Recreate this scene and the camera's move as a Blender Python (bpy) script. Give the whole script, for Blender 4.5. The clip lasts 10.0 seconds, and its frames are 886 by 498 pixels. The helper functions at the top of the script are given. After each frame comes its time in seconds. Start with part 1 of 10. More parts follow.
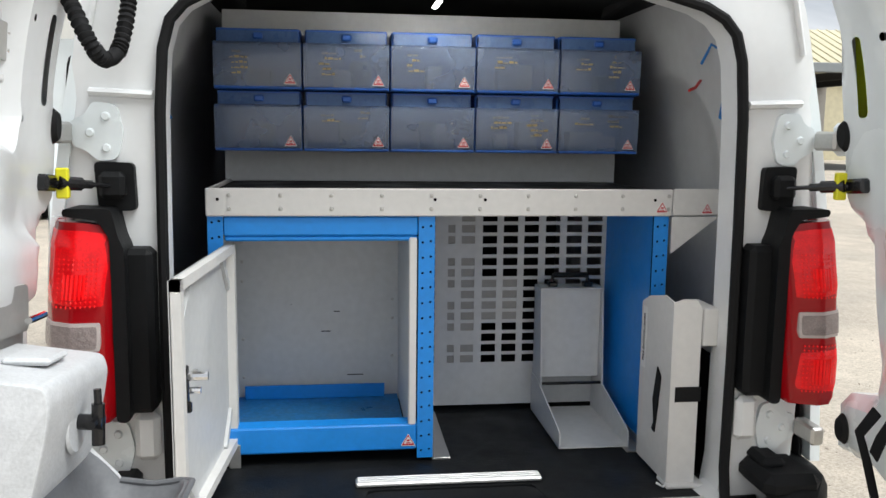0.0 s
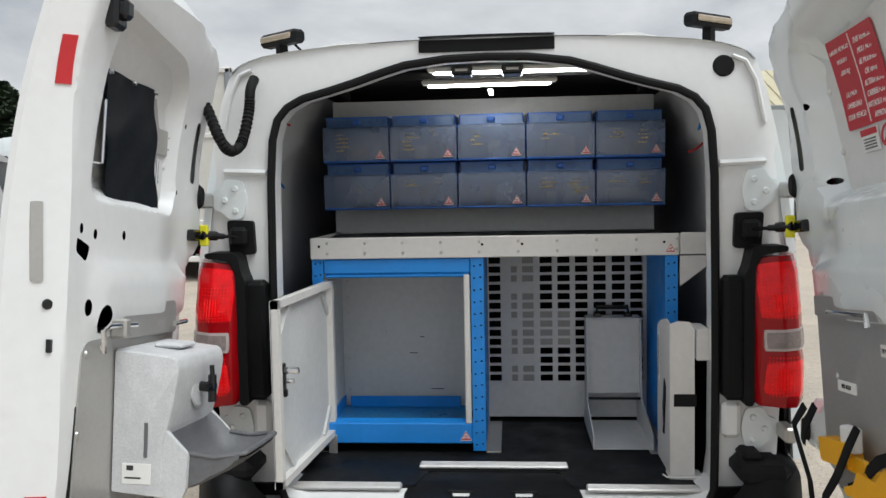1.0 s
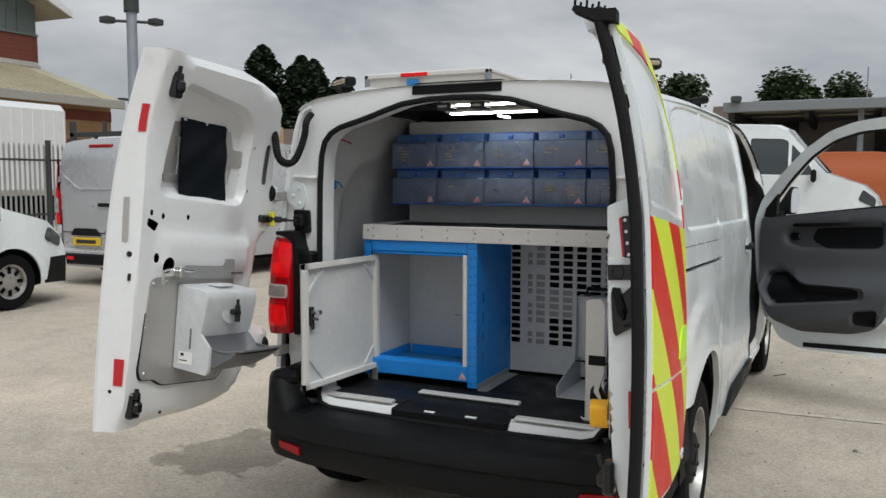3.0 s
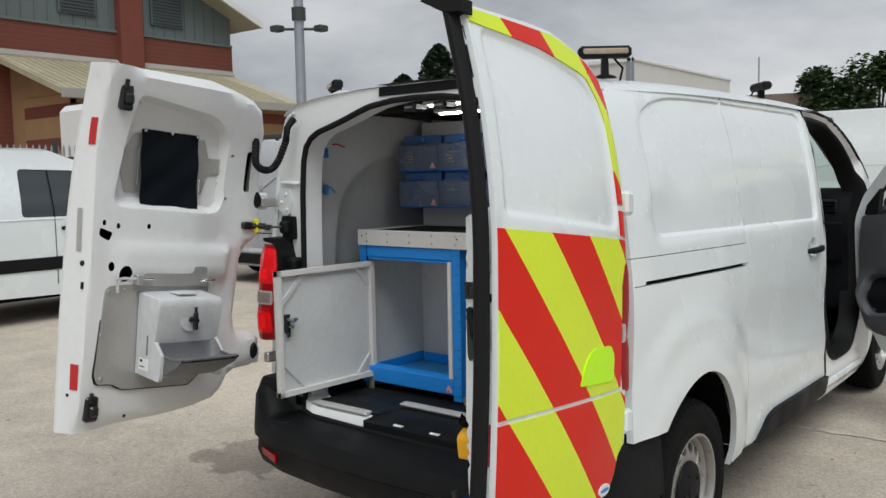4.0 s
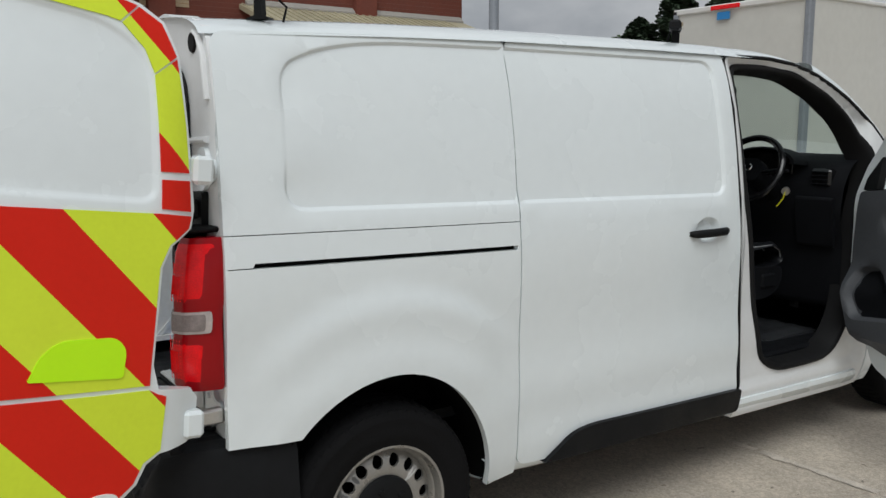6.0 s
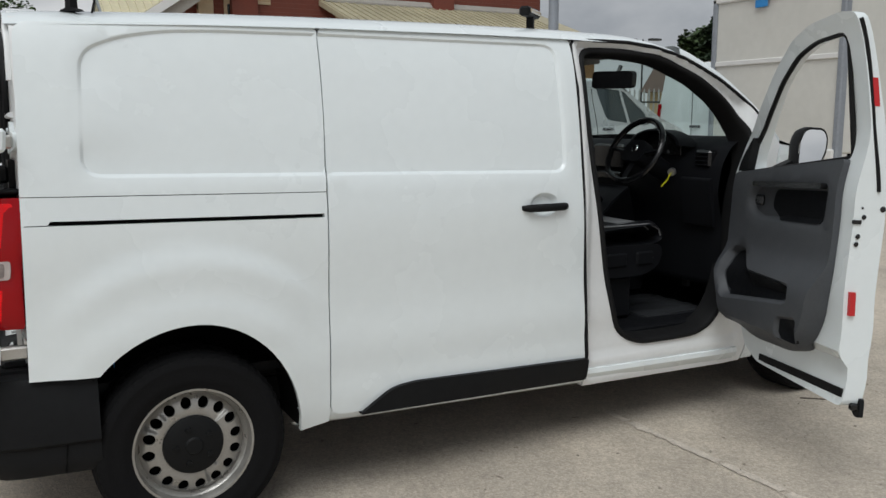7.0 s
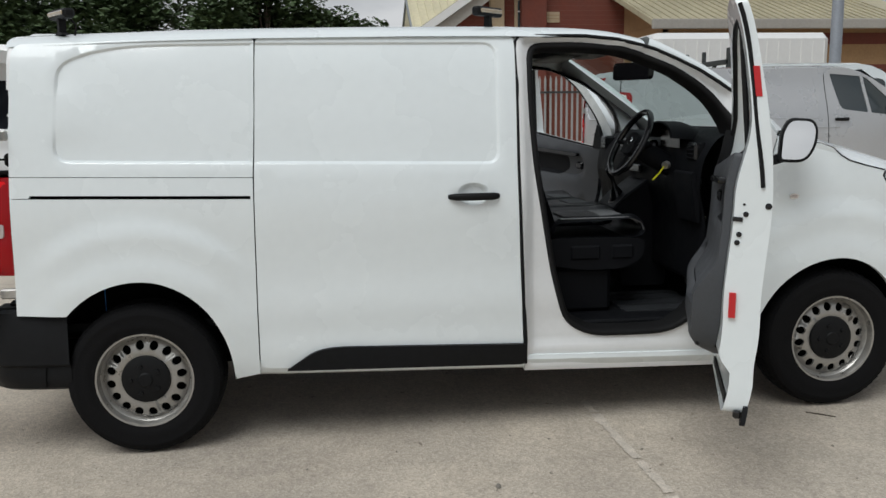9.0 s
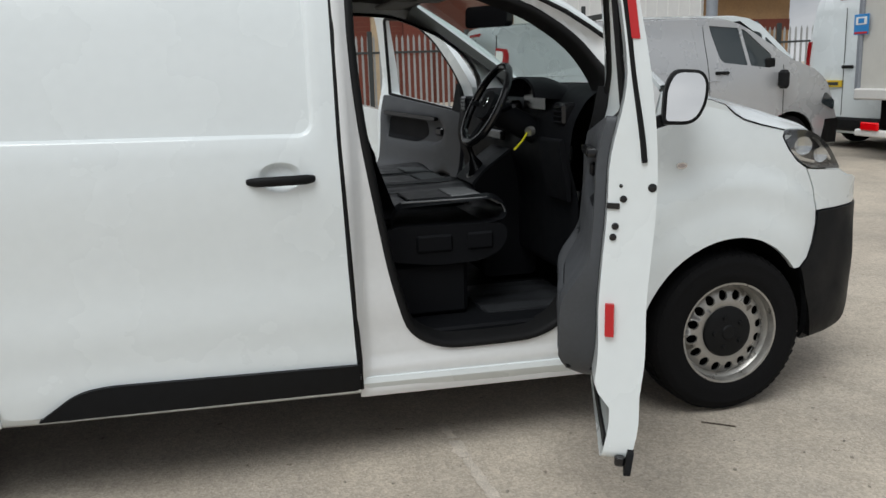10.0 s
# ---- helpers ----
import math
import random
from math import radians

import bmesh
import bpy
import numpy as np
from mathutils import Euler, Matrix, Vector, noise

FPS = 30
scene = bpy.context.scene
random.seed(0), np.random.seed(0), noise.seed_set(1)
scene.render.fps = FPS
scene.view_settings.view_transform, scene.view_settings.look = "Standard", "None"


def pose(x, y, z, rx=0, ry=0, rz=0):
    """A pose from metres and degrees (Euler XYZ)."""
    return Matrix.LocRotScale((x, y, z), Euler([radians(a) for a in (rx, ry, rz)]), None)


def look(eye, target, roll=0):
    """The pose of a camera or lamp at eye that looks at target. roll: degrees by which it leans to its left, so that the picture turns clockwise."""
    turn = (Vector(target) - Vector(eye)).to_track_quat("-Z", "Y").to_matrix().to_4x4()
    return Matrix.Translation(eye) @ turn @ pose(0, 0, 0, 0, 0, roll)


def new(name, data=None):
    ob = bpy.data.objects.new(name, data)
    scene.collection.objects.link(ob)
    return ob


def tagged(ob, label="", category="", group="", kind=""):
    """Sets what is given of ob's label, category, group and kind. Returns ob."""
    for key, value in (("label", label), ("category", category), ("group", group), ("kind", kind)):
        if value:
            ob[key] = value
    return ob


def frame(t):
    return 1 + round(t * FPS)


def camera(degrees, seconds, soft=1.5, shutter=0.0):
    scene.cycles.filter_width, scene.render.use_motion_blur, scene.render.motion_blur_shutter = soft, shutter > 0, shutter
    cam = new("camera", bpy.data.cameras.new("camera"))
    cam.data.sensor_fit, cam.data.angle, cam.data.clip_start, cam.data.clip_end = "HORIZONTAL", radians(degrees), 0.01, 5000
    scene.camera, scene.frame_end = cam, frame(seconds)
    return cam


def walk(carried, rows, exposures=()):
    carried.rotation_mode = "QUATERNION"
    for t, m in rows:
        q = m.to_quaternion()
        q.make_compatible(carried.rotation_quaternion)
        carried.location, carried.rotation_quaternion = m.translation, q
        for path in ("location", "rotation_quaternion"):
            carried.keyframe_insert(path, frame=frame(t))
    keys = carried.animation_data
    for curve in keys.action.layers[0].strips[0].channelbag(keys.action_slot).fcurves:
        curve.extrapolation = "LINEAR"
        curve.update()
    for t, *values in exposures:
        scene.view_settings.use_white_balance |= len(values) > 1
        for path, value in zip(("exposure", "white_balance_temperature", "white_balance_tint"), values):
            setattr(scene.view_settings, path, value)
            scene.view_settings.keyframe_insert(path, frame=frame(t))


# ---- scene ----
# ---- camera ----
cam = camera(55.5, 10.0)
PATH = [
    (0, (-0.277, -2.375, 1.414), (-0.029, -0.409, 1.14), 0.7),
    (0.2, (-0.249, -2.499, 1.388), (-0.068, -0.517, 1.189), 0.2),
    (0.5, (-0.195, -2.709, 1.436), (-0.137, -0.715, 1.283), -1.2),
    (1, (0.064, -2.991, 1.423), (-0.097, -1.003, 1.284), -1.1),
    (1.5, (0.361, -3.274, 1.416), (-0.019, -1.315, 1.274), -0.0),
    (2, (0.681, -3.518, 1.461), (0.144, -1.595, 1.336), -1.0),
    (2.5, (1.095, -3.653, 1.468), (0.381, -1.789, 1.348), -0.8),
    (2.7, (1.239, -3.668, 1.477), (0.464, -1.829, 1.339), -0.2),
    (3.8, (1.956, -3.123, 1.478), (0.798, -1.503, 1.293), -1.2),
    (4, (2.089, -2.997, 1.509), (0.848, -1.438, 1.335), -1.1),
    (4.5, (2.228, -2.547, 1.51), (0.869, -1.089, 1.348), 0.1),
    (5, (2.457, -2.132, 1.514), (0.982, -0.795, 1.321), -0.7),
    (5.5, (2.766, -1.722, 1.503), (1.182, -0.526, 1.259), -0.6),
    (6, (3.1, -1.299, 1.531), (1.467, -0.183, 1.239), 0.0),
    (6.2, (3.302, -1.171, 1.512), (1.646, -0.091, 1.206), 0.1),
    (7.3, (4.123, -0.343, 1.472), (2.3, 0.428, 1.183), -0.3),
    (7.5, (4.316, -0.201, 1.482), (2.432, 0.409, 1.201), -0.3),
    (8, (4.524, 0.185, 1.45), (2.566, 0.453, 1.144), 0.5),
    (8.5, (4.628, 0.606, 1.455), (2.662, 0.82, 1.156), 0.7),
    (9, (4.677, 0.907, 1.473), (2.716, 1.139, 1.155), -0.8),
    (9.5, (4.316, 1.142, 1.455), (2.398, 1.553, 1.065), -2.5),
    (10, (3.866, 1.336, 1.447), (1.966, 1.806, 1.037), -1.9),
]
EXPOSURE = [(0, 0.64), (0.5, 0.36), (1, 0.18), (1.5, 0.11), (2.0, 0.06), (2.5, -0.11), (4, -0.12), (4.5, -0.18), (5, -0.32), (5.5, -0.35), (7.5, -0.26), (9, -0.25), (10, -0.18)]
walk(cam, [(t, look(eye, target, roll)) for t, eye, target, roll in PATH], EXPOSURE)


# ---- light ----
def build_world():
    w = bpy.data.worlds.new("overcast_sky")
    scene.world = w
    w.use_nodes = True
    nt = w.node_tree
    nt.nodes.clear()
    out = nt.nodes.new("ShaderNodeOutputWorld")
    bg = nt.nodes.new("ShaderNodeBackground")
    sky = nt.nodes.new("ShaderNodeTexSky")
    sky.sky_type = "NISHITA"
    sky.sun_disc = False
    sky.sun_elevation, sky.sun_rotation = radians(48), radians(200)
    sky.air_density, sky.dust_density = 1.0, 4.0
    co = nt.nodes.new("ShaderNodeTexCoord")
    mp = nt.nodes.new("ShaderNodeMapping")
    mp.inputs["Scale"].default_value = (1.0, 1.0, 2.6)
    n1 = nt.nodes.new("ShaderNodeTexNoise")
    n1.inputs["Scale"].default_value, n1.inputs["Detail"].default_value, n1.inputs["Roughness"].default_value = 2.6, 7, 0.55
    n1.inputs["Distortion"].default_value = 0.3
    ramp = nt.nodes.new("ShaderNodeValToRGB")
    ramp.color_ramp.elements[0].position, ramp.color_ramp.elements[0].color = 0.34, (0.40, 0.43, 0.47, 1)
    ramp.color_ramp.elements[1].position, ramp.color_ramp.elements[1].color = 0.66, (0.80, 0.82, 0.84, 1)
    mul = nt.nodes.new("ShaderNodeVectorMath")
    mul.operation = "SCALE"
    mul.inputs["Scale"].default_value = 0.06
    mix = nt.nodes.new("ShaderNodeMix")
    mix.data_type = "RGBA"
    mix.inputs["Factor"].default_value = 0.9
    L = nt.links.new
    L(co.outputs["Generated"], mp.inputs["Vector"])
    L(mp.outputs["Vector"], n1.inputs["Vector"])
    L(n1.outputs["Fac"], ramp.inputs["Fac"])
    L(sky.outputs["Color"], mul.inputs[0])
    L(mul.outputs["Vector"], mix.inputs["A"])
    L(ramp.outputs["Color"], mix.inputs["B"])
    L(mix.outputs["Result"], bg.inputs["Color"])
    bg.inputs["Strength"].default_value = SKY
    L(bg.outputs["Background"], out.inputs["Surface"])


SKY, SUN = 1.0, 2.2
build_world()
sun = new("sun", bpy.data.lights.new("sun", "SUN"))
sun.data.energy, sun.data.angle, sun.data.color = SUN, radians(38), (0.97, 1.0, 1.0)
sun.matrix_world = look((6, -5, 12), (0, 0, 0))


# ---- materials ----
def material(name, color, rough=0.5, metal=0.0, grain=0.0, scale=8.0, bump=0.0, bump_scale=60.0, spec=0.5, coat=0.0, alpha=1.0, trans=0.0, glow=0.0, streak=1.0, per_piece=0.0, wear=0.0):
    m = bpy.data.materials.new(name)
    m.use_nodes = True
    nt = m.node_tree
    b = nt.nodes["Principled BSDF"]
    b.inputs["Base Color"].default_value = (*color, 1)
    b.inputs["Roughness"].default_value = rough
    b.inputs["Metallic"].default_value = metal
    b.inputs["Specular IOR Level"].default_value = spec
    b.inputs["Coat Weight"].default_value = coat
    b.inputs["Coat Roughness"].default_value = 0.06
    b.inputs["Alpha"].default_value = alpha
    b.inputs["Transmission Weight"].default_value = trans
    if glow:
        b.inputs["Emission Color"].default_value = (*color, 1)
        b.inputs["Emission Strength"].default_value = glow
    L = nt.links.new
    if grain or bump or wear or per_piece:
        co = nt.nodes.new("ShaderNodeTexCoord")
        mp = nt.nodes.new("ShaderNodeMapping")
        mp.inputs["Scale"].default_value = (1, 1, streak)
        L(co.outputs["Object"], mp.inputs["Vector"])
    if grain or per_piece or wear:
        big = nt.nodes.new("ShaderNodeTexNoise")
        big.inputs["Scale"].default_value, big.inputs["Detail"].default_value = scale, 6
        fine = nt.nodes.new("ShaderNodeTexNoise")
        fine.inputs["Scale"].default_value, fine.inputs["Detail"].default_value = scale * 9, 4
        L(mp.outputs["Vector"], big.inputs["Vector"])
        L(mp.outputs["Vector"], fine.inputs["Vector"])
        add = nt.nodes.new("ShaderNodeMath")
        add.operation = "ADD"
        L(big.outputs["Fac"], add.inputs[0])
        L(fine.outputs["Fac"], add.inputs[1])
        mr = nt.nodes.new("ShaderNodeMapRange")
        mr.inputs["From Min"].default_value, mr.inputs["From Max"].default_value = 0.65, 1.35
        mr.inputs["To Min"].default_value, mr.inputs["To Max"].default_value = 1 - grain, 1 + grain
        L(add.outputs[0], mr.inputs["Value"])
        sc = nt.nodes.new("ShaderNodeVectorMath")
        sc.operation = "SCALE"
        sc.inputs[0].default_value = color
        if per_piece:
            oi = nt.nodes.new("ShaderNodeObjectInfo")
            mr2 = nt.nodes.new("ShaderNodeMapRange")
            mr2.inputs["To Min"].default_value, mr2.inputs["To Max"].default_value = 1 - per_piece, 1 + per_piece
            L(oi.outputs["Random"], mr2.inputs["Value"])
            mm = nt.nodes.new("ShaderNodeMath")
            mm.operation = "MULTIPLY"
            L(mr.outputs["Result"], mm.inputs[0])
            L(mr2.outputs["Result"], mm.inputs[1])
            L(mm.outputs[0], sc.inputs["Scale"])
        else:
            L(mr.outputs["Result"], sc.inputs["Scale"])
        L(sc.outputs["Vector"], b.inputs["Base Color"])
        rr = nt.nodes.new("ShaderNodeMapRange")
        rr.inputs["From Min"].default_value, rr.inputs["From Max"].default_value = 0.3, 0.7
        rr.inputs["To Min"].default_value, rr.inputs["To Max"].default_value = max(0.02, rough - 0.08 - wear), min(1, rough + 0.08 + wear)
        L(big.outputs["Fac"], rr.inputs["Value"])
        L(rr.outputs["Result"], b.inputs["Roughness"])
    if bump:
        bn = nt.nodes.new("ShaderNodeTexNoise")
        bn.inputs["Scale"].default_value, bn.inputs["Detail"].default_value = bump_scale, 5
        L(mp.outputs["Vector"], bn.inputs["Vector"])
        bp = nt.nodes.new("ShaderNodeBump")
        bp.inputs["Strength"].default_value, bp.inputs["Distance"].default_value = bump, 0.01
        L(bn.outputs["Fac"], bp.inputs["Height"])
        L(bp.outputs["Normal"], b.inputs["Normal"])
    return m


def glass_material(name, tint, rough=0.02, clear=0.75):
    """A thin pane: mostly clear, with the reflection of the sky on it."""
    m = bpy.data.materials.new(name)
    m.use_nodes = True
    nt = m.node_tree
    nt.nodes.clear()
    out = nt.nodes.new("ShaderNodeOutputMaterial")
    tr = nt.nodes.new("ShaderNodeBsdfTransparent")
    tr.inputs["Color"].default_value = (*tint, 1)
    gl = nt.nodes.new("ShaderNodeBsdfGlossy")
    gl.inputs["Roughness"].default_value = rough
    mx = nt.nodes.new("ShaderNodeMixShader")
    mx.inputs["Fac"].default_value = 1 - clear
    nt.links.new(tr.outputs[0], mx.inputs[1])
    nt.links.new(gl.outputs[0], mx.inputs[2])
    nt.links.new(mx.outputs[0], out.inputs["Surface"])
    return m


white_paint = material("white_paint", (0.752, 0.80, 0.81), 0.26, grain=0.02, scale=2.5, coat=0.6, bump=0.004, bump_scale=7)
white_inner = material("white_inner_paint", (0.74, 0.75, 0.75), 0.38, grain=0.03, scale=4, coat=0.2)
white_trim = material("white_board", (0.70, 0.70, 0.69), 0.55, grain=0.04, scale=6)
silver_paint = material("silver_paint", (0.48, 0.49, 0.505), 0.30, metal=0.40, grain=0.03, scale=3, coat=0.5)
blue_paint = material("blue_powder_coat", (0.009, 0.235, 0.70), 0.42, grain=0.08, scale=7, bump=0.03, bump_scale=300, wear=0.06)
grey_steel = material("grey_painted_steel", (0.57, 0.58, 0.58), 0.48, grain=0.07, scale=5, bump=0.03, bump_scale=250, wear=0.06)
pale_steel = material("pale_grey_steel", (0.66, 0.65, 0.63), 0.5, grain=0.05, scale=6, bump=0.03, bump_scale=250)
lining = material("grey_lining", (0.52, 0.53, 0.54), 0.5, grain=0.06, scale=3)
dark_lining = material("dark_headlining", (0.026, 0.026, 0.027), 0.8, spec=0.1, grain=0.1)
black_plastic = material("black_plastic", (0.007, 0.0074, 0.008), 0.55, spec=0.17, grain=0.12, scale=9, bump=0.12, bump_scale=420)
bumper_plastic = material("bumper_plastic", (0.0075, 0.008, 0.009), 0.55, spec=0.17, grain=0.18, scale=4, bump=0.15, bump_scale=420, wear=0.1)
gloss_black = material("gloss_black", (0.007, 0.007, 0.008), 0.22)
black_rubber = material("black_rubber", (0.009, 0.009, 0.0095), 0.65, spec=0.18, grain=0.15, scale=12)
tyre_rubber = material("tyre_rubber", (0.0075, 0.0075, 0.008), 0.8, spec=0.10, grain=0.2, scale=14, bump=0.1, bump_scale=180)
black_gap = material("dark_gap", (0.003, 0.003, 0.003), 0.95, spec=0.1)
black_mat = material("black_floor_mat", (0.009, 0.010, 0.011), 0.55, spec=0.2, grain=0.35, scale=7, bump=0.15, bump_scale=150, wear=0.12)
black_cloth = material("black_vinyl_sheet", (0.004, 0.006, 0.009), 0.5, spec=0.12, grain=0.15, bump=0.05, bump_scale=20)
aluminium = material("aluminium_tread", (0.66, 0.66, 0.65), 0.38, metal=0.6, grain=0.06, scale=20, streak=0.2)
steel_bare = material("bare_steel", (0.52, 0.51, 0.49), 0.36, metal=0.8, grain=0.08, scale=14)
brushed = material("brushed_steel_sheet", (0.46, 0.45, 0.43), 0.42, metal=0.55, grain=0.06, scale=9)
rim_silver = material("rim_silver", (0.36, 0.35, 0.33), 0.40, metal=0.7, grain=0.14, scale=16, wear=0.12)
chrome = material("chrome", (0.75, 0.75, 0.75), 0.12, metal=1.0)
red_lens = material("red_lens", (0.80, 0.003, 0.007), 0.14, spec=0.2, grain=0.2, scale=30, coat=0.3)
red_lens_deep = material("red_lens_deep", (0.30, 0.002, 0.005), 0.14, spec=0.2, coat=0.2)
red_lens_glow = material("red_reflector", (0.95, 0.008, 0.010), 0.20, spec=0.25, grain=0.20, scale=70)
clear_lens = material("clear_lens", (0.24, 0.20, 0.19), 0.15, spec=0.5, grain=0.3, scale=40, bump=0.3, bump_scale=120)
red_tape = material("red_reflective_tape", (0.50, 0.016, 0.02), 0.35, grain=0.06, scale=30)
chev_red = material("chevron_red_film", (0.68, 0.018, 0.007), 0.36, grain=0.03, scale=8, spec=0.2)
chev_yellow = material("chevron_lime_film", (0.68, 0.82, 0.045), 0.36, grain=0.03, scale=8, spec=0.2)
chev_bright = material("bright_lime_patch", (0.56, 1.0, 0.0), 0.35, grain=0.02)
blank_steel = material("blanking_steel", (0.30, 0.295, 0.285), 0.5, grain=0.08, scale=8)
lamp_clear = material("lamp_clear_frame", (0.46, 0.40, 0.38), 0.2, spec=0.5, grain=0.15, scale=60)
sign_red = material("sign_red", (0.50, 0.022, 0.035), 0.4, grain=0.03)
sign_white = material("sign_white", (0.78, 0.78, 0.76), 0.5, grain=0.03)
sign_blue = material("sign_blue", (0.02, 0.22, 0.55), 0.4)
print_black = material("print_black", (0.03, 0.03, 0.03), 0.6)
sink_grey = material("sink_grey_plastic", (0.56, 0.57, 0.58), 0.55, grain=0.12, scale=22, bump=0.1, bump_scale=200)
basin_grey = material("basin_grey_plastic", (0.125, 0.128, 0.135), 0.5, grain=0.15, scale=12)
yellow_plastic = material("yellow_plastic", (0.85, 0.42, 0.01), 0.4, grain=0.05)
yellow_check = material("yellow_clip", (0.72, 0.68, 0.02), 0.45)
bin_blue = material("bin_blue_plastic", (0.018, 0.10, 0.40), 0.35, grain=0.06)
bin_band = material("bin_blue_clear_band", (0.085, 0.16, 0.34), 0.3, spec=0.35, alpha=0.85, grain=0.15, scale=12)
bin_cover = material("bin_smoky_cover", (0.140, 0.190, 0.300), 0.24, spec=0.9, alpha=0.60, grain=0.16, scale=9, coat=0.5)
hand_marks = material("ochre_pen_marks", (0.38, 0.28, 0.12), 0.7)
wire_blue = material("blue_wire", (0.02, 0.18, 0.50), 0.5)
wire_red = material("red_wire", (0.5, 0.02, 0.02), 0.5)
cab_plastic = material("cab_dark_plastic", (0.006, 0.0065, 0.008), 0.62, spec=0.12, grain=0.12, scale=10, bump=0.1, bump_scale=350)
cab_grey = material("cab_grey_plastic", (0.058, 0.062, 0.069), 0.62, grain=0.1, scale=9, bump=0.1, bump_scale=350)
seat_cloth = material("seat_leatherette", (0.006, 0.0065, 0.008), 0.42, spec=0.3, grain=0.15, scale=14, bump=0.1, bump_scale=160)
cab_mid = material("cab_charcoal_plastic", (0.018, 0.0195, 0.023), 0.6, spec=0.2, grain=0.1, scale=9, bump=0.1, bump_scale=350)
seat_cloth_grey = material("seat_grey_cloth", (0.17, 0.175, 0.18), 0.8, grain=0.2, scale=40)
head_cloth = material("pale_headlining", (0.22, 0.22, 0.215), 0.85, grain=0.06)
amber = material("amber_lens", (0.36, 0.29, 0.20), 0.2, coat=0.8, grain=0.2, scale=50)
led_tube = material("lit_led_tube", (1.0, 0.98, 0.93), 0.4, glow=21.0)
mirror_glass = material("mirror_glass", (0.85, 0.86, 0.87), 0.03, metal=1.0)
windscreen_glass = glass_material("windscreen_glass", (0.70, 0.80, 0.77), clear=0.88)
lens_glass = glass_material("lamp_cover_glass", (0.92, 0.94, 0.95), clear=0.84)
dark_glass = material("dark_glass", (0.035, 0.045, 0.05), 0.06, coat=0.5)
brick_red = material("red_brickwork", (0.165, 0.045, 0.029), 0.85, grain=0.16, scale=1.2, per_piece=0.12)
brick_buff = material("buff_brickwork", (0.33, 0.20, 0.10), 0.85, grain=0.14, scale=1.2, per_piece=0.12)
clad_green = material("grey_green_cladding", (0.12, 0.148, 0.146), 0.55, grain=0.08, scale=0.8)
roof_tan = material("tan_sheet_roof", (0.40, 0.36, 0.25), 0.6, grain=0.15, scale=0.5)
roof_cream = material("cream_sheet_roof", (0.58, 0.53, 0.37), 0.6, grain=0.12, scale=0.5)
fascia_grey = material("grey_fascia", (0.22, 0.24, 0.25), 0.5, grain=0.06)
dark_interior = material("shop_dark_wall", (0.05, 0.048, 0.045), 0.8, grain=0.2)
pale_wall = material("pale_render_wall", (0.34, 0.32, 0.29), 0.8, grain=0.1, scale=1.0)
pole_grey = material("galvanised_pole", (0.26, 0.28, 0.31), 0.5, metal=0.3, grain=0.12, scale=3)
fence_dark = material("dark_green_fence", (0.035, 0.04, 0.04), 0.6, grain=0.1)
fence_zinc = material("galvanised_fence", (0.34, 0.345, 0.34), 0.5, metal=0.3, grain=0.15, scale=3)
box_panel = material("box_body_panel", (0.58, 0.57, 0.53), 0.5, grain=0.05, scale=0.9)
orange_paint = material("orange_paint", (0.42, 0.10, 0.03), 0.4, grain=0.04)
leaf_dark = material("dark_conifer_leaf", (0.030, 0.052, 0.026), 0.8, grain=0.5, scale=3)
leaf_green = material("green_leaf", (0.044, 0.074, 0.024), 0.75, grain=0.4, scale=3)
bark = material("bark", (0.08, 0.06, 0.045), 0.9, grain=0.3, bump=0.4, bump_scale=20)


# ---- mesh helpers ----
from mathutils.geometry import delaunay_2d_cdt


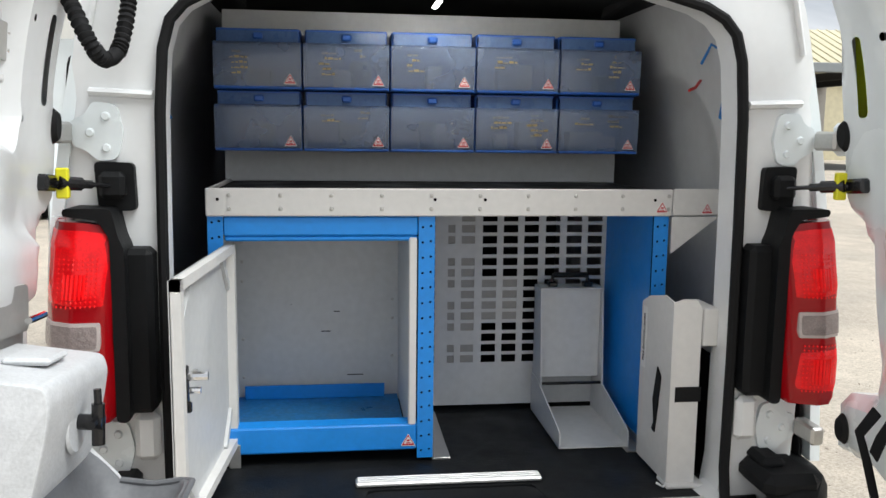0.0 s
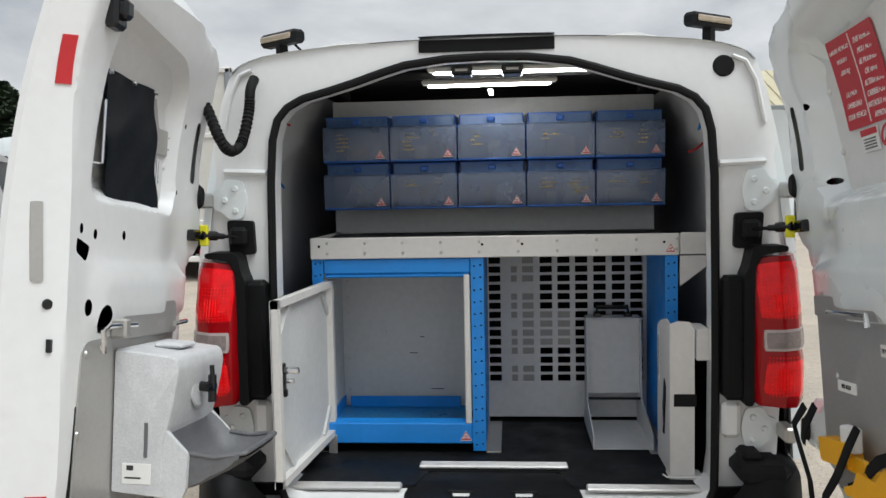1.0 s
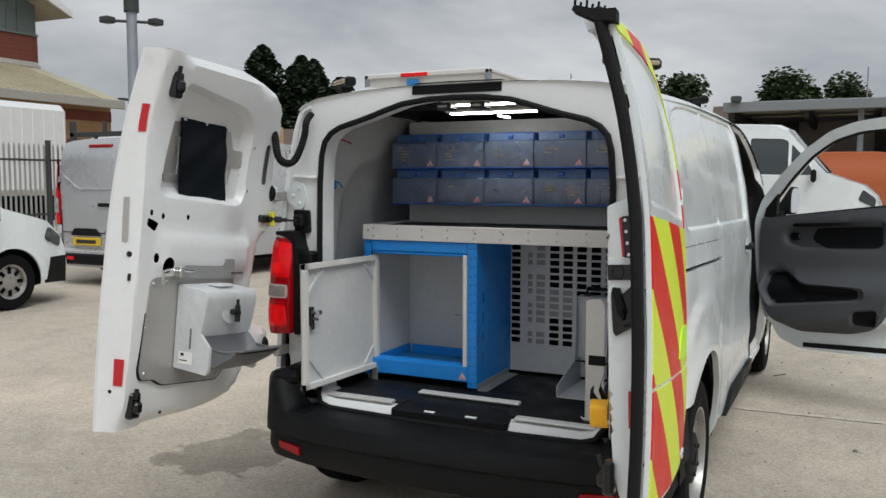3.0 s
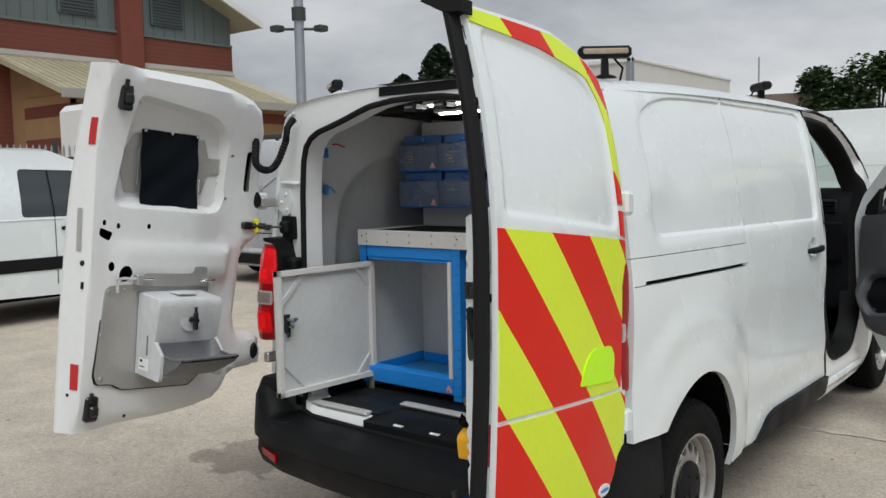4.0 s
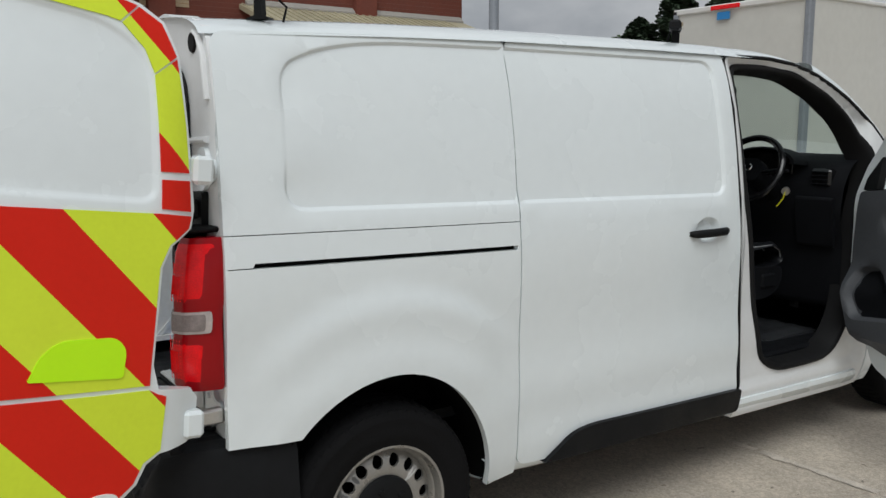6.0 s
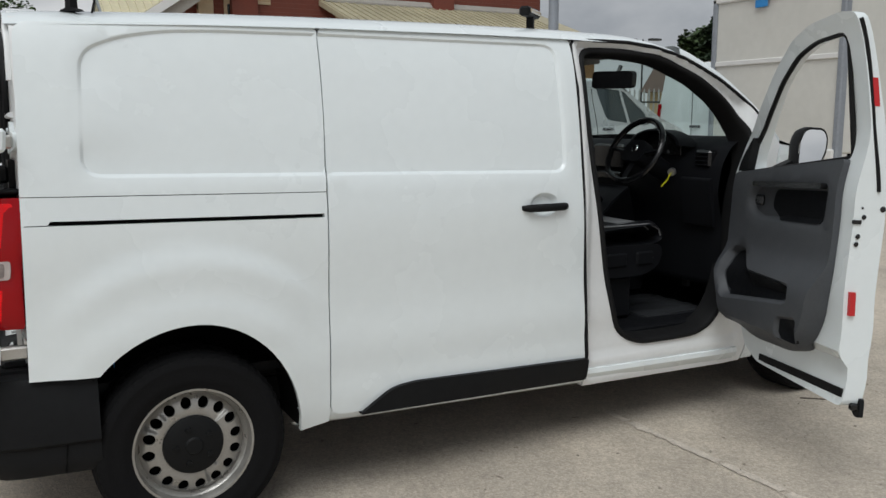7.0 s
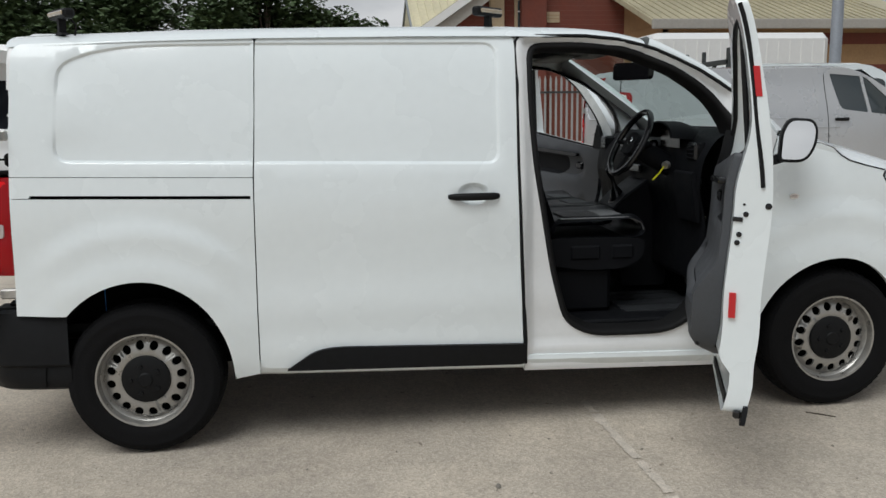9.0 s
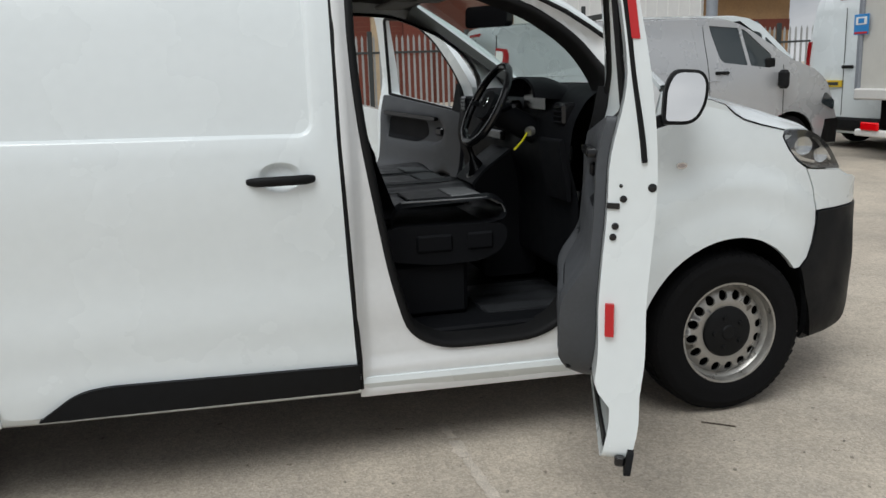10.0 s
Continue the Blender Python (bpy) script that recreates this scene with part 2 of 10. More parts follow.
class Build:
    """Collects points and faces of one part."""

    def __init__(self):
        self.v, self.f, self.weld = [], [], 0.0

    def add(self, verts, faces, m=None):
        k = len(self.v)
        self.v += [tuple(m @ Vector(p)) if m else tuple(p) for p in verts]
        self.f += [tuple(k + i for i in f) for f in faces]
        return self

    def box(self, lo, hi, b=0.004, m=None):
        lo, hi = [min(a, c) for a, c in zip(lo, hi)], [max(a, c) for a, c in zip(lo, hi)]
        b = min([b] + [(h - l) * 0.45 for l, h in zip(lo, hi)])
        idx, verts = {}, []
        for sx in (0, 1):
            for sy in (0, 1):
                for sz in (0, 1):
                    s = (sx, sy, sz)
                    for ax in range(3):
                        p = [0, 0, 0]
                        for i in range(3):
                            e = hi[i] if s[i] else lo[i]
                            p[i] = e if i == ax else e + (-b if s[i] else b)
                        idx[(s, ax)] = len(verts)
                        verts.append(p)
        faces = []
        for ax in range(3):
            o = [i for i in range(3) if i != ax]
            for sgn in (0, 1):
                q = []
                for a, c in ((0, 0), (1, 0), (1, 1), (0, 1)):
                    s = [0, 0, 0]
                    s[ax], s[o[0]], s[o[1]] = sgn, a, c
                    q.append(idx[(tuple(s), ax)])
                flip = (sgn == 1) ^ (ax == 1)
                faces.append(q if flip else q[::-1])
        for ax in range(3):
            o = [i for i in range(3) if i != ax]
            for a in (0, 1):
                for c in (0, 1):
                    s0, s1 = [0, 0, 0], [0, 0, 0]
                    s0[ax], s1[ax] = 0, 1
                    s0[o[0]] = s1[o[0]] = a
                    s0[o[1]] = s1[o[1]] = c
                    s0, s1 = tuple(s0), tuple(s1)
                    faces.append([idx[(s0, o[0])], idx[(s1, o[0])], idx[(s1, o[1])], idx[(s0, o[1])]])
        for s in [(x, y, z) for x in (0, 1) for y in (0, 1) for z in (0, 1)]:
            faces.append([idx[(s, 0)], idx[(s, 1)], idx[(s, 2)]])
        return self.add(verts, faces, m)

    def prism(self, outline, place, d0, d1, m=None):
        """A straight-sided block: outline in two coordinates, place(u, v, d) gives the point."""
        n = len(outline)
        verts = [place(u, v, d0) for u, v in outline] + [place(u, v, d1) for u, v in outline]
        faces = [tuple(range(n))[::-1], tuple(range(n, 2 * n))] + [(i, (i + 1) % n, n + (i + 1) % n, n + i) for i in range(n)]
        return self.add(verts, faces, m)

    def tube(self, path, r, n=10, closed=False, m=None, flat=1.0):
        path = [Vector(p) for p in path]
        k = len(path)
        verts, faces, side = [], [], None
        for i, p in enumerate(path):
            a = path[(i - 1) % k] if closed or i > 0 else p
            c = path[(i + 1) % k] if closed or i < k - 1 else p
            d = (c - a).normalized()
            if side is None:
                side = d.cross(Vector((0, 0, 1)) if abs(d.z) < 0.9 else Vector((1, 0, 0))).normalized()
            side = (side - d * side.dot(d)).normalized()
            up = d.cross(side)
            rr = r(i / max(1, k - 1)) if callable(r) else r
            for j in range(n):
                t = 2 * math.pi * j / n
                verts.append(p + side * rr * math.cos(t) + up * rr * flat * math.sin(t))
        for i in range(k if closed else k - 1):
            for j in range(n):
                faces.append((i * n + j, i * n + (j + 1) % n, (i + 1) % k * n + (j + 1) % n, (i + 1) % k * n + j))
        if not closed:
            faces += [tuple(range(n))[::-1], tuple(range((k - 1) * n, k * n))]
        return self.add(verts, faces, m)

    def lathe(self, prof, m=None, n=32, squash=1.0, caps=True):
        """prof: (radius, height) pairs, turned about z."""
        verts, faces, k = [], [], len(prof)
        for r, h in prof:
            for j in range(n):
                t = 2 * math.pi * j / n
                verts.append((r * math.cos(t), r * squash * math.sin(t), h))
        for i in range(k - 1):
            for j in range(n):
                faces.append((i * n + j, i * n + (j + 1) % n, (i + 1) * n + (j + 1) % n, (i + 1) * n + j))
        if caps and prof[0][0] > 1e-6:
            faces.append(tuple(range(n))[::-1])
        if caps and prof[-1][0] > 1e-6:
            faces.append(tuple(range((k - 1) * n, k * n)))
        return self.add(verts, faces, m)

    def grid(self, rows, m=None, wrap=False):
        k, n = len(rows), len(rows[0])
        verts = [p for r in rows for p in r]
        faces = [(i * n + j, i * n + (j + 1) % n, (i + 1) * n + (j + 1) % n, (i + 1) * n + j) for i in range(k - 1) for j in range(n if wrap else n - 1)]
        return self.add(verts, faces, m)

    def sheet(self, outline, place, step=0.05, depth=0.0, back=None, holes=(), extra=(), m=None):
        """A pressed panel: an outline with holes in two coordinates, laid on the surface place(u, v); back(u, v) gives its far side."""
        pts, edges = [], []
        for loop in (outline, *holes):
            k, n = len(pts), len(loop)
            loop2 = []
            for i in range(n):
                a, c = Vector(loop[i]), Vector(loop[(i + 1) % n])
                q = max(1, int((c - a).length / step + 0.5))
                loop2 += [a.lerp(c, j / q) for j in range(q)]
            n = len(loop2)
            pts += loop2
            edges += [(k + i, k + (i + 1) % n) for i in range(n)]
        rim = np.array([tuple(p) for p in pts])
        u0, v0 = rim.min(0)
        u1, v1 = rim.max(0)
        loose = [(u0 + (i + 0.5) * step, v0 + (j + 0.5) * step) for i in range(int((u1 - u0) / step)) for j in range(int((v1 - v0) / step))]
        ex = [tuple(p) for p in extra]
        if ex and loose:
            exa = np.array(ex)
            loose = [p for p in loose if ((exa - p) ** 2).sum(1).min() > (0.6 * step) ** 2]
        loose = [p for p in loose + ex if ((rim - p) ** 2).sum(1).min() > (0.35 * step) ** 2] if step < 0.2 else loose
        vs, _, fs, *_ = delaunay_2d_cdt(pts + [Vector(p) for p in loose], edges, [], 1, 1e-5)
        if holes:
            hb = [(min(p[0] for p in h), max(p[0] for p in h), min(p[1] for p in h), max(p[1] for p in h), h) for h in holes]
            keep = []
            for f in fs:
                cu, cv = sum(vs[i][0] for i in f) / len(f), sum(vs[i][1] for i in f) / len(f)
                if not any(a < cu < c and d < cv < e and inside((cu, cv), h) for a, c, d, e, h in hb):
                    keep.append(f)
            fs = keep
        front = [place(*p) for p in vs]
        n = len(front)
        fs = [tuple(f) for f in fs]
        if back is None and not depth:
            return self.add(front, fs, m)
        if back is None:
            raise ValueError("a panel with depth wants its back")
        rear = [back(*p) for p in vs]
        used = {}
        for f in fs:
            for i in range(len(f)):
                a, c = f[i], f[(i + 1) % len(f)]
                used[(a, c)] = True
        walls = [(c, a, n + a, n + c) for (a, c) in used if (c, a) not in used]
        return self.add(front + rear, fs + [tuple(n + i for i in f[::-1]) for f in fs] + walls, m)

    def mesh(self, name, angle=35):
        me = bpy.data.meshes.new(name)
        me.from_pydata(self.v, [], self.f)
        me.validate()
        bm = bmesh.new()
        bm.from_mesh(me)
        if self.weld:
            bmesh.ops.remove_doubles(bm, verts=bm.verts, dist=self.weld)
        bmesh.ops.recalc_face_normals(bm, faces=bm.faces)
        bm.to_mesh(me)
        bm.free()
        me.polygons.foreach_set("use_smooth", [True] * len(me.polygons))
        me.set_sharp_from_angle(angle=radians(angle))
        return me


def part(name, b, mat, parent=None, label="", angle=35, m=None):
    if m is not None:
        b.v = [tuple(m @ Vector(p)) for p in b.v]
    me = b.mesh(name, angle)
    me.materials.append(mat)
    ob = new(name, me)
    if parent:
        ob.parent = parent
        ob.matrix_parent_inverse = parent.matrix_world.inverted()
    if label:
        tagged(ob, label)
    return ob


def thing(name, label, category, group="", kind="", at=(0, 0, 0)):
    ob = new(name)
    ob.empty_display_size = 0.1
    ob.location = at
    ob.matrix_world = Matrix.Translation(at)
    return tagged(ob, label, category, group, kind)


def single(name, b, mat, label, category, group="", kind="", angle=35):
    return tagged(part(name, b, mat, None, "", angle), label, category, group, kind)


def smooth_step(a, c, x):
    t = min(1, max(0, (x - a) / (c - a)))
    return t * t * (3 - 2 * t)


def curve_table(knots, soft):
    """A smooth function through about the given knots."""
    xs = np.array([k[0] for k in knots], float)
    ys = np.array([k[1] for k in knots], float)
    g = np.linspace(xs[0] - 3 * soft, xs[-1] + 3 * soft, 900)
    s0 = (ys[1] - ys[0]) / (xs[1] - xs[0])
    s1 = (ys[-1] - ys[-2]) / (xs[-1] - xs[-2])
    raw = np.interp(g, xs, ys)
    raw = np.where(g < xs[0], ys[0] + s0 * (g - xs[0]), raw)
    raw = np.where(g > xs[-1], ys[-1] + s1 * (g - xs[-1]), raw)
    h = g[1] - g[0]
    q = max(1, int(soft * 2 / h))
    ker = np.exp(-0.5 * (np.arange(-q, q + 1) * h / (soft * 0.7)) ** 2)
    ker /= ker.sum()
    sm = np.convolve(np.pad(raw, q, mode="edge"), ker, "valid")
    return lambda x: float(np.interp(x, g, sm))


def rounded(pts, r, n=5):
    """Rounds the corners of a closed outline."""
    out, k = [], len(pts)
    for i in range(k):
        a, p, c = Vector(pts[i - 1]), Vector(pts[i]), Vector(pts[(i + 1) % k])
        ra = min(r if not isinstance(r, (list, tuple)) else r[i], 0.49 * (a - p).length, 0.49 * (c - p).length)
        if ra < 1e-4:
            out.append(tuple(p))
            continue
        s, e = p + (a - p).normalized() * ra, p + (c - p).normalized() * ra
        out += [tuple(s * (1 - t) ** 2 + p * 2 * t * (1 - t) + e * t * t) for t in [j / n for j in range(n + 1)]]
    return out


def rect(u0, v0, u1, v1, r=0.0, n=4):
    q = [(u0, v0), (u1, v0), (u1, v1), (u0, v1)]
    return rounded(q, r, n) if r else q


def clip(poly, f):
    """The part of an outline where f(u, v) >= 0."""
    out, k = [], len(poly)
    for i in range(k):
        a, c = poly[i], poly[(i + 1) % k]
        fa, fc = f(*a), f(*c)
        if fa >= 0:
            out.append(a)
        if (fa >= 0) != (fc >= 0):
            t = fa / (fa - fc)
            out.append((a[0] + t * (c[0] - a[0]), a[1] + t * (c[1] - a[1])))
    return out


def disc(c, r, n=20, ry=None):
    return [(c[0] + r * math.cos(2 * math.pi * i / n), c[1] + (ry or r) * math.sin(2 * math.pi * i / n)) for i in range(n)]


def frame_to(origin, zdir, xdir=(0, 0, 1)):
    """A pose whose z axis points along zdir."""
    z = Vector(zdir).normalized()
    x = Vector(xdir)
    x = (x - z * x.dot(z)).normalized()
    y = z.cross(x)
    return Matrix(((x.x, y.x, z.x, origin[0]), (x.y, y.y, z.y, origin[1]), (x.z, y.z, z.z, origin[2]), (0, 0, 0, 1)))


MIRROR = Matrix.Diagonal((-1, 1, 1, 1))


def lettering(name, text, size, m, mat, parent, squeeze=1.0):
    """Printed words in the built-in font, lying in the local xy plane of m."""
    cu = bpy.data.curves.new(name, "FONT")
    cu.body, cu.size, cu.align_x, cu.align_y, cu.extrude = text, size, "CENTER", "CENTER", 0.0004
    tmp = bpy.data.objects.new(name, cu)
    scene.collection.objects.link(tmp)
    me = bpy.data.meshes.new_from_object(tmp.evaluated_get(bpy.context.evaluated_depsgraph_get()))
    bpy.data.objects.remove(tmp)
    me.transform(m @ Matrix.Diagonal((squeeze, 1, 1, 1)))
    me.materials.clear()
    me.materials.append(mat)
    ob = new(name, me)
    if parent:
        ob.parent = parent
        ob.matrix_parent_inverse = parent.matrix_world.inverted()
    return ob


# ---- ground ----
def concrete_material():
    m = bpy.data.materials.new("yard_concrete")
    m.use_nodes = True
    nt = m.node_tree
    b = nt.nodes["Principled BSDF"]
    b.inputs["Roughness"].default_value, b.inputs["Specular IOR Level"].default_value = 0.88, 0.3
    L = nt.links.new
    co = nt.nodes.new("ShaderNodeTexCoord")

    def noise_node(scale, detail, rough=0.6, distort=0.0):
        n = nt.nodes.new("ShaderNodeTexNoise")
        n.inputs["Scale"].default_value, n.inputs["Detail"].default_value = scale, detail
        n.inputs["Roughness"].default_value, n.inputs["Distortion"].default_value = rough, distort
        L(co.outputs["Object"], n.inputs["Vector"])
        return n.outputs["Fac"]

    def ramp_node(fac, p0, c0, p1, c1):
        r = nt.nodes.new("ShaderNodeValToRGB")
        r.color_ramp.elements[0].position, r.color_ramp.elements[0].color = p0, (*c0, 1)
        r.color_ramp.elements[1].position, r.color_ramp.elements[1].color = p1, (*c1, 1)
        L(fac, r.inputs["Fac"])
        return r.outputs["Color"]

    def times(a, c):
        v = nt.nodes.new("ShaderNodeVectorMath")
        v.operation = "MULTIPLY"
        L(a, v.inputs[0])
        L(c, v.inputs[1])
        return v.outputs["Vector"]

    # warm and grey areas, then broad traffic stains, mid-sized blotches, aggregate and dark grit
    base = ramp_node(noise_node(0.55, 8, 0.65, 0.4), 0.38, (0.495, 0.440, 0.372), 0.62, (0.585, 0.512, 0.424))
    base = times(base, ramp_node(noise_node(0.33, 10, 0.66), 0.36, (0.76, 0.76, 0.77), 0.58, (1.0, 1.0, 1.0)))
    base = times(base, ramp_node(noise_node(3.4, 9, 0.72, 0.5), 0.34, (0.88, 0.875, 0.87), 0.60, (1.03, 1.03, 1.03)))
    base = times(base, ramp_node(noise_node(34, 5, 0.75), 0.34, (0.86, 0.855, 0.85), 0.62, (1.06, 1.06, 1.055)))
    cells = nt.nodes.new("ShaderNodeTexVoronoi")
    cells.inputs["Scale"].default_value = 120
    L(co.outputs["Object"], cells.inputs["Vector"])
    sep = nt.nodes.new("ShaderNodeSeparateColor")
    L(cells.outputs["Color"], sep.inputs["Color"])
    base = times(base, ramp_node(sep.outputs["Red"], 0.0, (0.83, 0.825, 0.82), 1.0, (1.15, 1.15, 1.14)))
    base = times(base, ramp_node(noise_node(16, 3, 0.5), 0.25, (0.55, 0.53, 0.51), 0.29, (1.0, 1.0, 1.0)))
    # a damp stain with a ragged rim near the rear of the van
    off = nt.nodes.new("ShaderNodeVectorMath")
    off.operation = "SUBTRACT"
    off.inputs[1].default_value = (-1.62, 0.05, 0)
    ln = nt.nodes.new("ShaderNodeVectorMath")
    ln.operation = "LENGTH"
    sm = nt.nodes.new("ShaderNodeMath")
    sm.operation, sm.inputs[1].default_value = "MULTIPLY_ADD", 1.1
    rd = nt.nodes.new("ShaderNodeMapRange")
    rd.inputs["From Min"].default_value, rd.inputs["From Max"].default_value = 0.86, 0.93
    rd.inputs["To Min"].default_value, rd.inputs["To Max"].default_value = 0.60, 1.0
    m3 = nt.nodes.new("ShaderNodeVectorMath")
    m3.operation = "SCALE"
    L(co.outputs["Object"], off.inputs[0])
    L(off.outputs["Vector"], ln.inputs[0])
    L(noise_node(3.2, 8, 0.65), sm.inputs[0])
    L(ln.outputs["Value"], sm.inputs[2])
    L(sm.outputs[0], rd.inputs["Value"])
    L(base, m3.inputs[0])
    L(rd.outputs["Result"], m3.inputs["Scale"])
    L(m3.outputs["Vector"], b.inputs["Base Color"])
    # worn relief: stones standing proud of the fines
    add = nt.nodes.new("ShaderNodeMath")
    add.operation = "ADD"
    L(cells.outputs["Distance"], add.inputs[0])
    L(noise_node(70, 6, 0.7), add.inputs[1])
    bp = nt.nodes.new("ShaderNodeBump")
    bp.inputs["Strength"].default_value, bp.inputs["Distance"].default_value = 0.35, 0.006
    L(add.outputs[0], bp.inputs["Height"])
    L(bp.outputs["Normal"], b.inputs["Normal"])
    return m


def ground_z(x, y):
    """The yard falls a little towards the rear of the van."""
    d = math.hypot(x - 0.5, y - 0.5)
    return (0.0128 * y - 0.043) * (1 - smooth_step(5.0, 11.0, d))


concrete = concrete_material()
b = Build()
xs = [-1500, -300, -80, -30] + [x * 1.0 for x in range(-12, 13)] + [30, 80, 300, 1500]
b.grid([[(x, y, ground_z(x, y)) for x in xs] for y in xs])
single("ground", b, concrete, "worn tan-grey concrete yard with stains and patched joints", "ground", kind="structure")
concrete_patch = material("concrete_patch", (0.54, 0.482, 0.412), 0.88, grain=0.3, scale=14, bump=0.4, bump_scale=120)
joint_dark = material("joint_filler", (0.20, 0.185, 0.16), 0.9, grain=0.3, scale=12)


def ragged(points, w, seed, z):
    """A thin uneven strip along points on the ground."""
    rnd = random.Random(seed)
    left, right = [], []
    for i in range(len(points) - 1):
        a, c = Vector(points[i]), Vector(points[i + 1])
        d = (c - a).normalized()
        n = Vector((-d.y, d.x))
        for k in range(int((c - a).length / 0.03) + 2):
            p = a + d * min(k * 0.03, (c - a).length)
            left.append((*(p + n * w * rnd.uniform(0.6, 1.1)), z))
            right.append((*(p - n * w * rnd.uniform(0.4, 1.2)), z))
    return Build().grid([left, right])


rnd = random.Random(12)
for (xa, ya), (xb, yb) in (((0.60, 2.11), (2.60, 2.17)),):
    t = 0.0
    while t < 1.0:
        ln = rnd.uniform(0.05, 0.11)
        p0 = (xa + (xb - xa) * t + rnd.uniform(-0.015, 0.015), ya + (yb - ya) * t)
        p1 = (xa + (xb - xa) * (t + ln) + rnd.uniform(-0.015, 0.015), ya + (yb - ya) * (t + ln))
        single("ground_patch", ragged([p0, p1], rnd.uniform(0.020, 0.034), rnd.randint(0, 99), ground_z(*p0) + 0.0045), concrete_patch, "rough pale filled patch along a concrete joint", "patch", "joint patches", kind="structure")
        t += ln + rnd.uniform(0.0, 0.015)

loop = [(0.900 + 0.05 * math.cos(t) * (1 + 0.4 * noise.noise((math.cos(t) * 2, math.sin(t) * 2, 7))), -0.835 + 0.016 * math.sin(t)) for t in [2 * math.pi * i / 20 for i in range(20)]]
single("paint_mark", Build().sheet(loop, lambda x, y: (x, y, ground_z(x, y) + 0.005), 0.05), material("faded_red_mark", (0.62, 0.16, 0.13), 0.8, grain=0.2, scale=20), "small faded red paint mark on the concrete yard", "paint mark", kind="structure")

rnd = random.Random(31)
b = Build()
for k in range(420):
    x, y = rnd.uniform(0.95, 3.6), rnd.uniform(-1.6, 4.2)
    r = 0.0035 + 0.006 * rnd.random() ** 4
    z = ground_z(x, y)
    a = rnd.uniform(0, 6.28)
    b.lathe([(r * 0.9, -0.002), (r, r * 0.3), (r * 0.5, r * 0.8), (0.0, r * 0.85)], Matrix.Translation((x, y, z)) @ pose(0, 0, 0, 0, 0, math.degrees(a)), 5, 0.7, False)
tagged(single("loose_grit", b, material("grit_stone", (0.27, 0.24, 0.20), 0.9, grain=0.5, scale=40), "scattered grit and small stones on the concrete yard", "grit", angle=20), kind="stuff")
b = Build().lathe([(0.012, -0.002), (0.015, 0.006), (0.009, 0.014), (0.0, 0.016)], Matrix.Translation((1.515, 1.493, ground_z(1.515, 1.493))), 7, 0.8)
single("stone", b, joint_dark, "small dark stone lying on the concrete yard", "stone", angle=20)
b = Build().tube([(0.96, 3.13, ground_z(1, 3.1) + 0.004), (1.00, 3.17, ground_z(1, 3.1) + 0.007), (1.045, 3.235, ground_z(1, 3.1) + 0.004)], 0.0028, 6)
single("twig", b, bark, "thin dark twig lying on the concrete yard", "twig")

# ---- the van ----
van = thing("van", "white panel van with its rear doors and driver door wide open", "van")

profile = curve_table([(0.24, 0.865), (0.30, 0.893), (0.36, 0.905), (0.48, 0.913), (0.57, 0.923), (0.64, 0.922), (0.74, 0.913), (0.88, 0.915), (1.00, 0.919), (1.12, 0.915), (1.25, 0.900), (1.45, 0.872), (1.62, 0.838), (1.72, 0.812), (1.80, 0.782), (1.86, 0.745)], 0.05)
taper = curve_table([(-0.85, -0.075), (-0.6, -0.030), (-0.4, -0.014), (0.2, 0.0), (2.4, 0.0), (2.9, -0.004), (3.3, -0.010), (3.6, -0.032), (3.8, -0.080), (3.95, -0.150), (4.05, -0.24), (4.10, -0.33), (4.2, -0.6)], 0.07)
PRESS = rounded([(-0.322, 1.288), (1.617, 1.246), (1.622, 1.790), (0.55, 1.791), (0.11, 1.786), (-0.05, 1.776), (-0.19, 1.748), (-0.300, 1.700)], [0.07, 0.06, 0.07, 0.1, 0.1, 0.08, 0.08, 0.06], 6)
CUP = disc((1.495, 1.110), 0.078, 28, 0.052)
PRESS_A = np.array(PRESS)


def inside(p, poly):
    u, v = p
    hit = False
    k = len(poly)
    for i in range(k):
        (x0, y0), (x1, y1) = poly[i], poly[(i + 1) % k]
        if (y0 > v) != (y1 > v) and u < (x1 - x0) * (v - y0) / (y1 - y0) + x0:
            hit = not hit
    return hit


def rim_distance(p, poly):
    """How far p lies inside (plus) or outside (minus) an outline."""
    best = 9.0
    q = Vector(p)
    for i in range(len(poly)):
        a, c = Vector(poly[i]), Vector(poly[(i + 1) % len(poly)])
        d = c - a
        t = max(0, min(1, (q - a).dot(d) / max(1e-9, d.length_squared)))
        best = min(best, (a + d * t - q).length)
    return best if inside(p, poly) else -best


def side_x(y, z):
    x = profile(z) + taper(y)
    if 1.2 < z < 1.83 and -0.4 < y < 1.7:
        fade = 1 - 0.85 * math.exp(-((z - 1.49) / 0.11) ** 4) * (1 - smooth_step(-0.28, -0.05, y))
        x -= 0.013 * fade * smooth_step(-0.006, 0.009, rim_distance((y, z), PRESS))
    cu = math.hypot((y - 1.495) / 0.078, (z - 1.110) / 0.052)
    if cu < 1.1:
        x -= 0.024 * (1 - smooth_step(0.55, 1.0, cu))
    for cy in (0.0, 3.275):
        r = math.hypot(y - cy, (z - 0.335))
        if r < 0.8 and z > 0.2:
            x += 0.012 * (1 - smooth_step(0.46, 0.56, r)) * smooth_step(0.2, 0.5, z)
            x += 0.016 * (1 - smooth_step(0.648, 0.698, r)) * smooth_step(0.6, 0.75, z) * (1 - smooth_step(0.30, 0.56, abs(y - cy)))
    x += 0.012 * (1 - smooth_step(0.40, 0.52, z)) * smooth_step(0.45, 0.62, y) * (1 - smooth_step(2.6, 2.8, y))
    return x


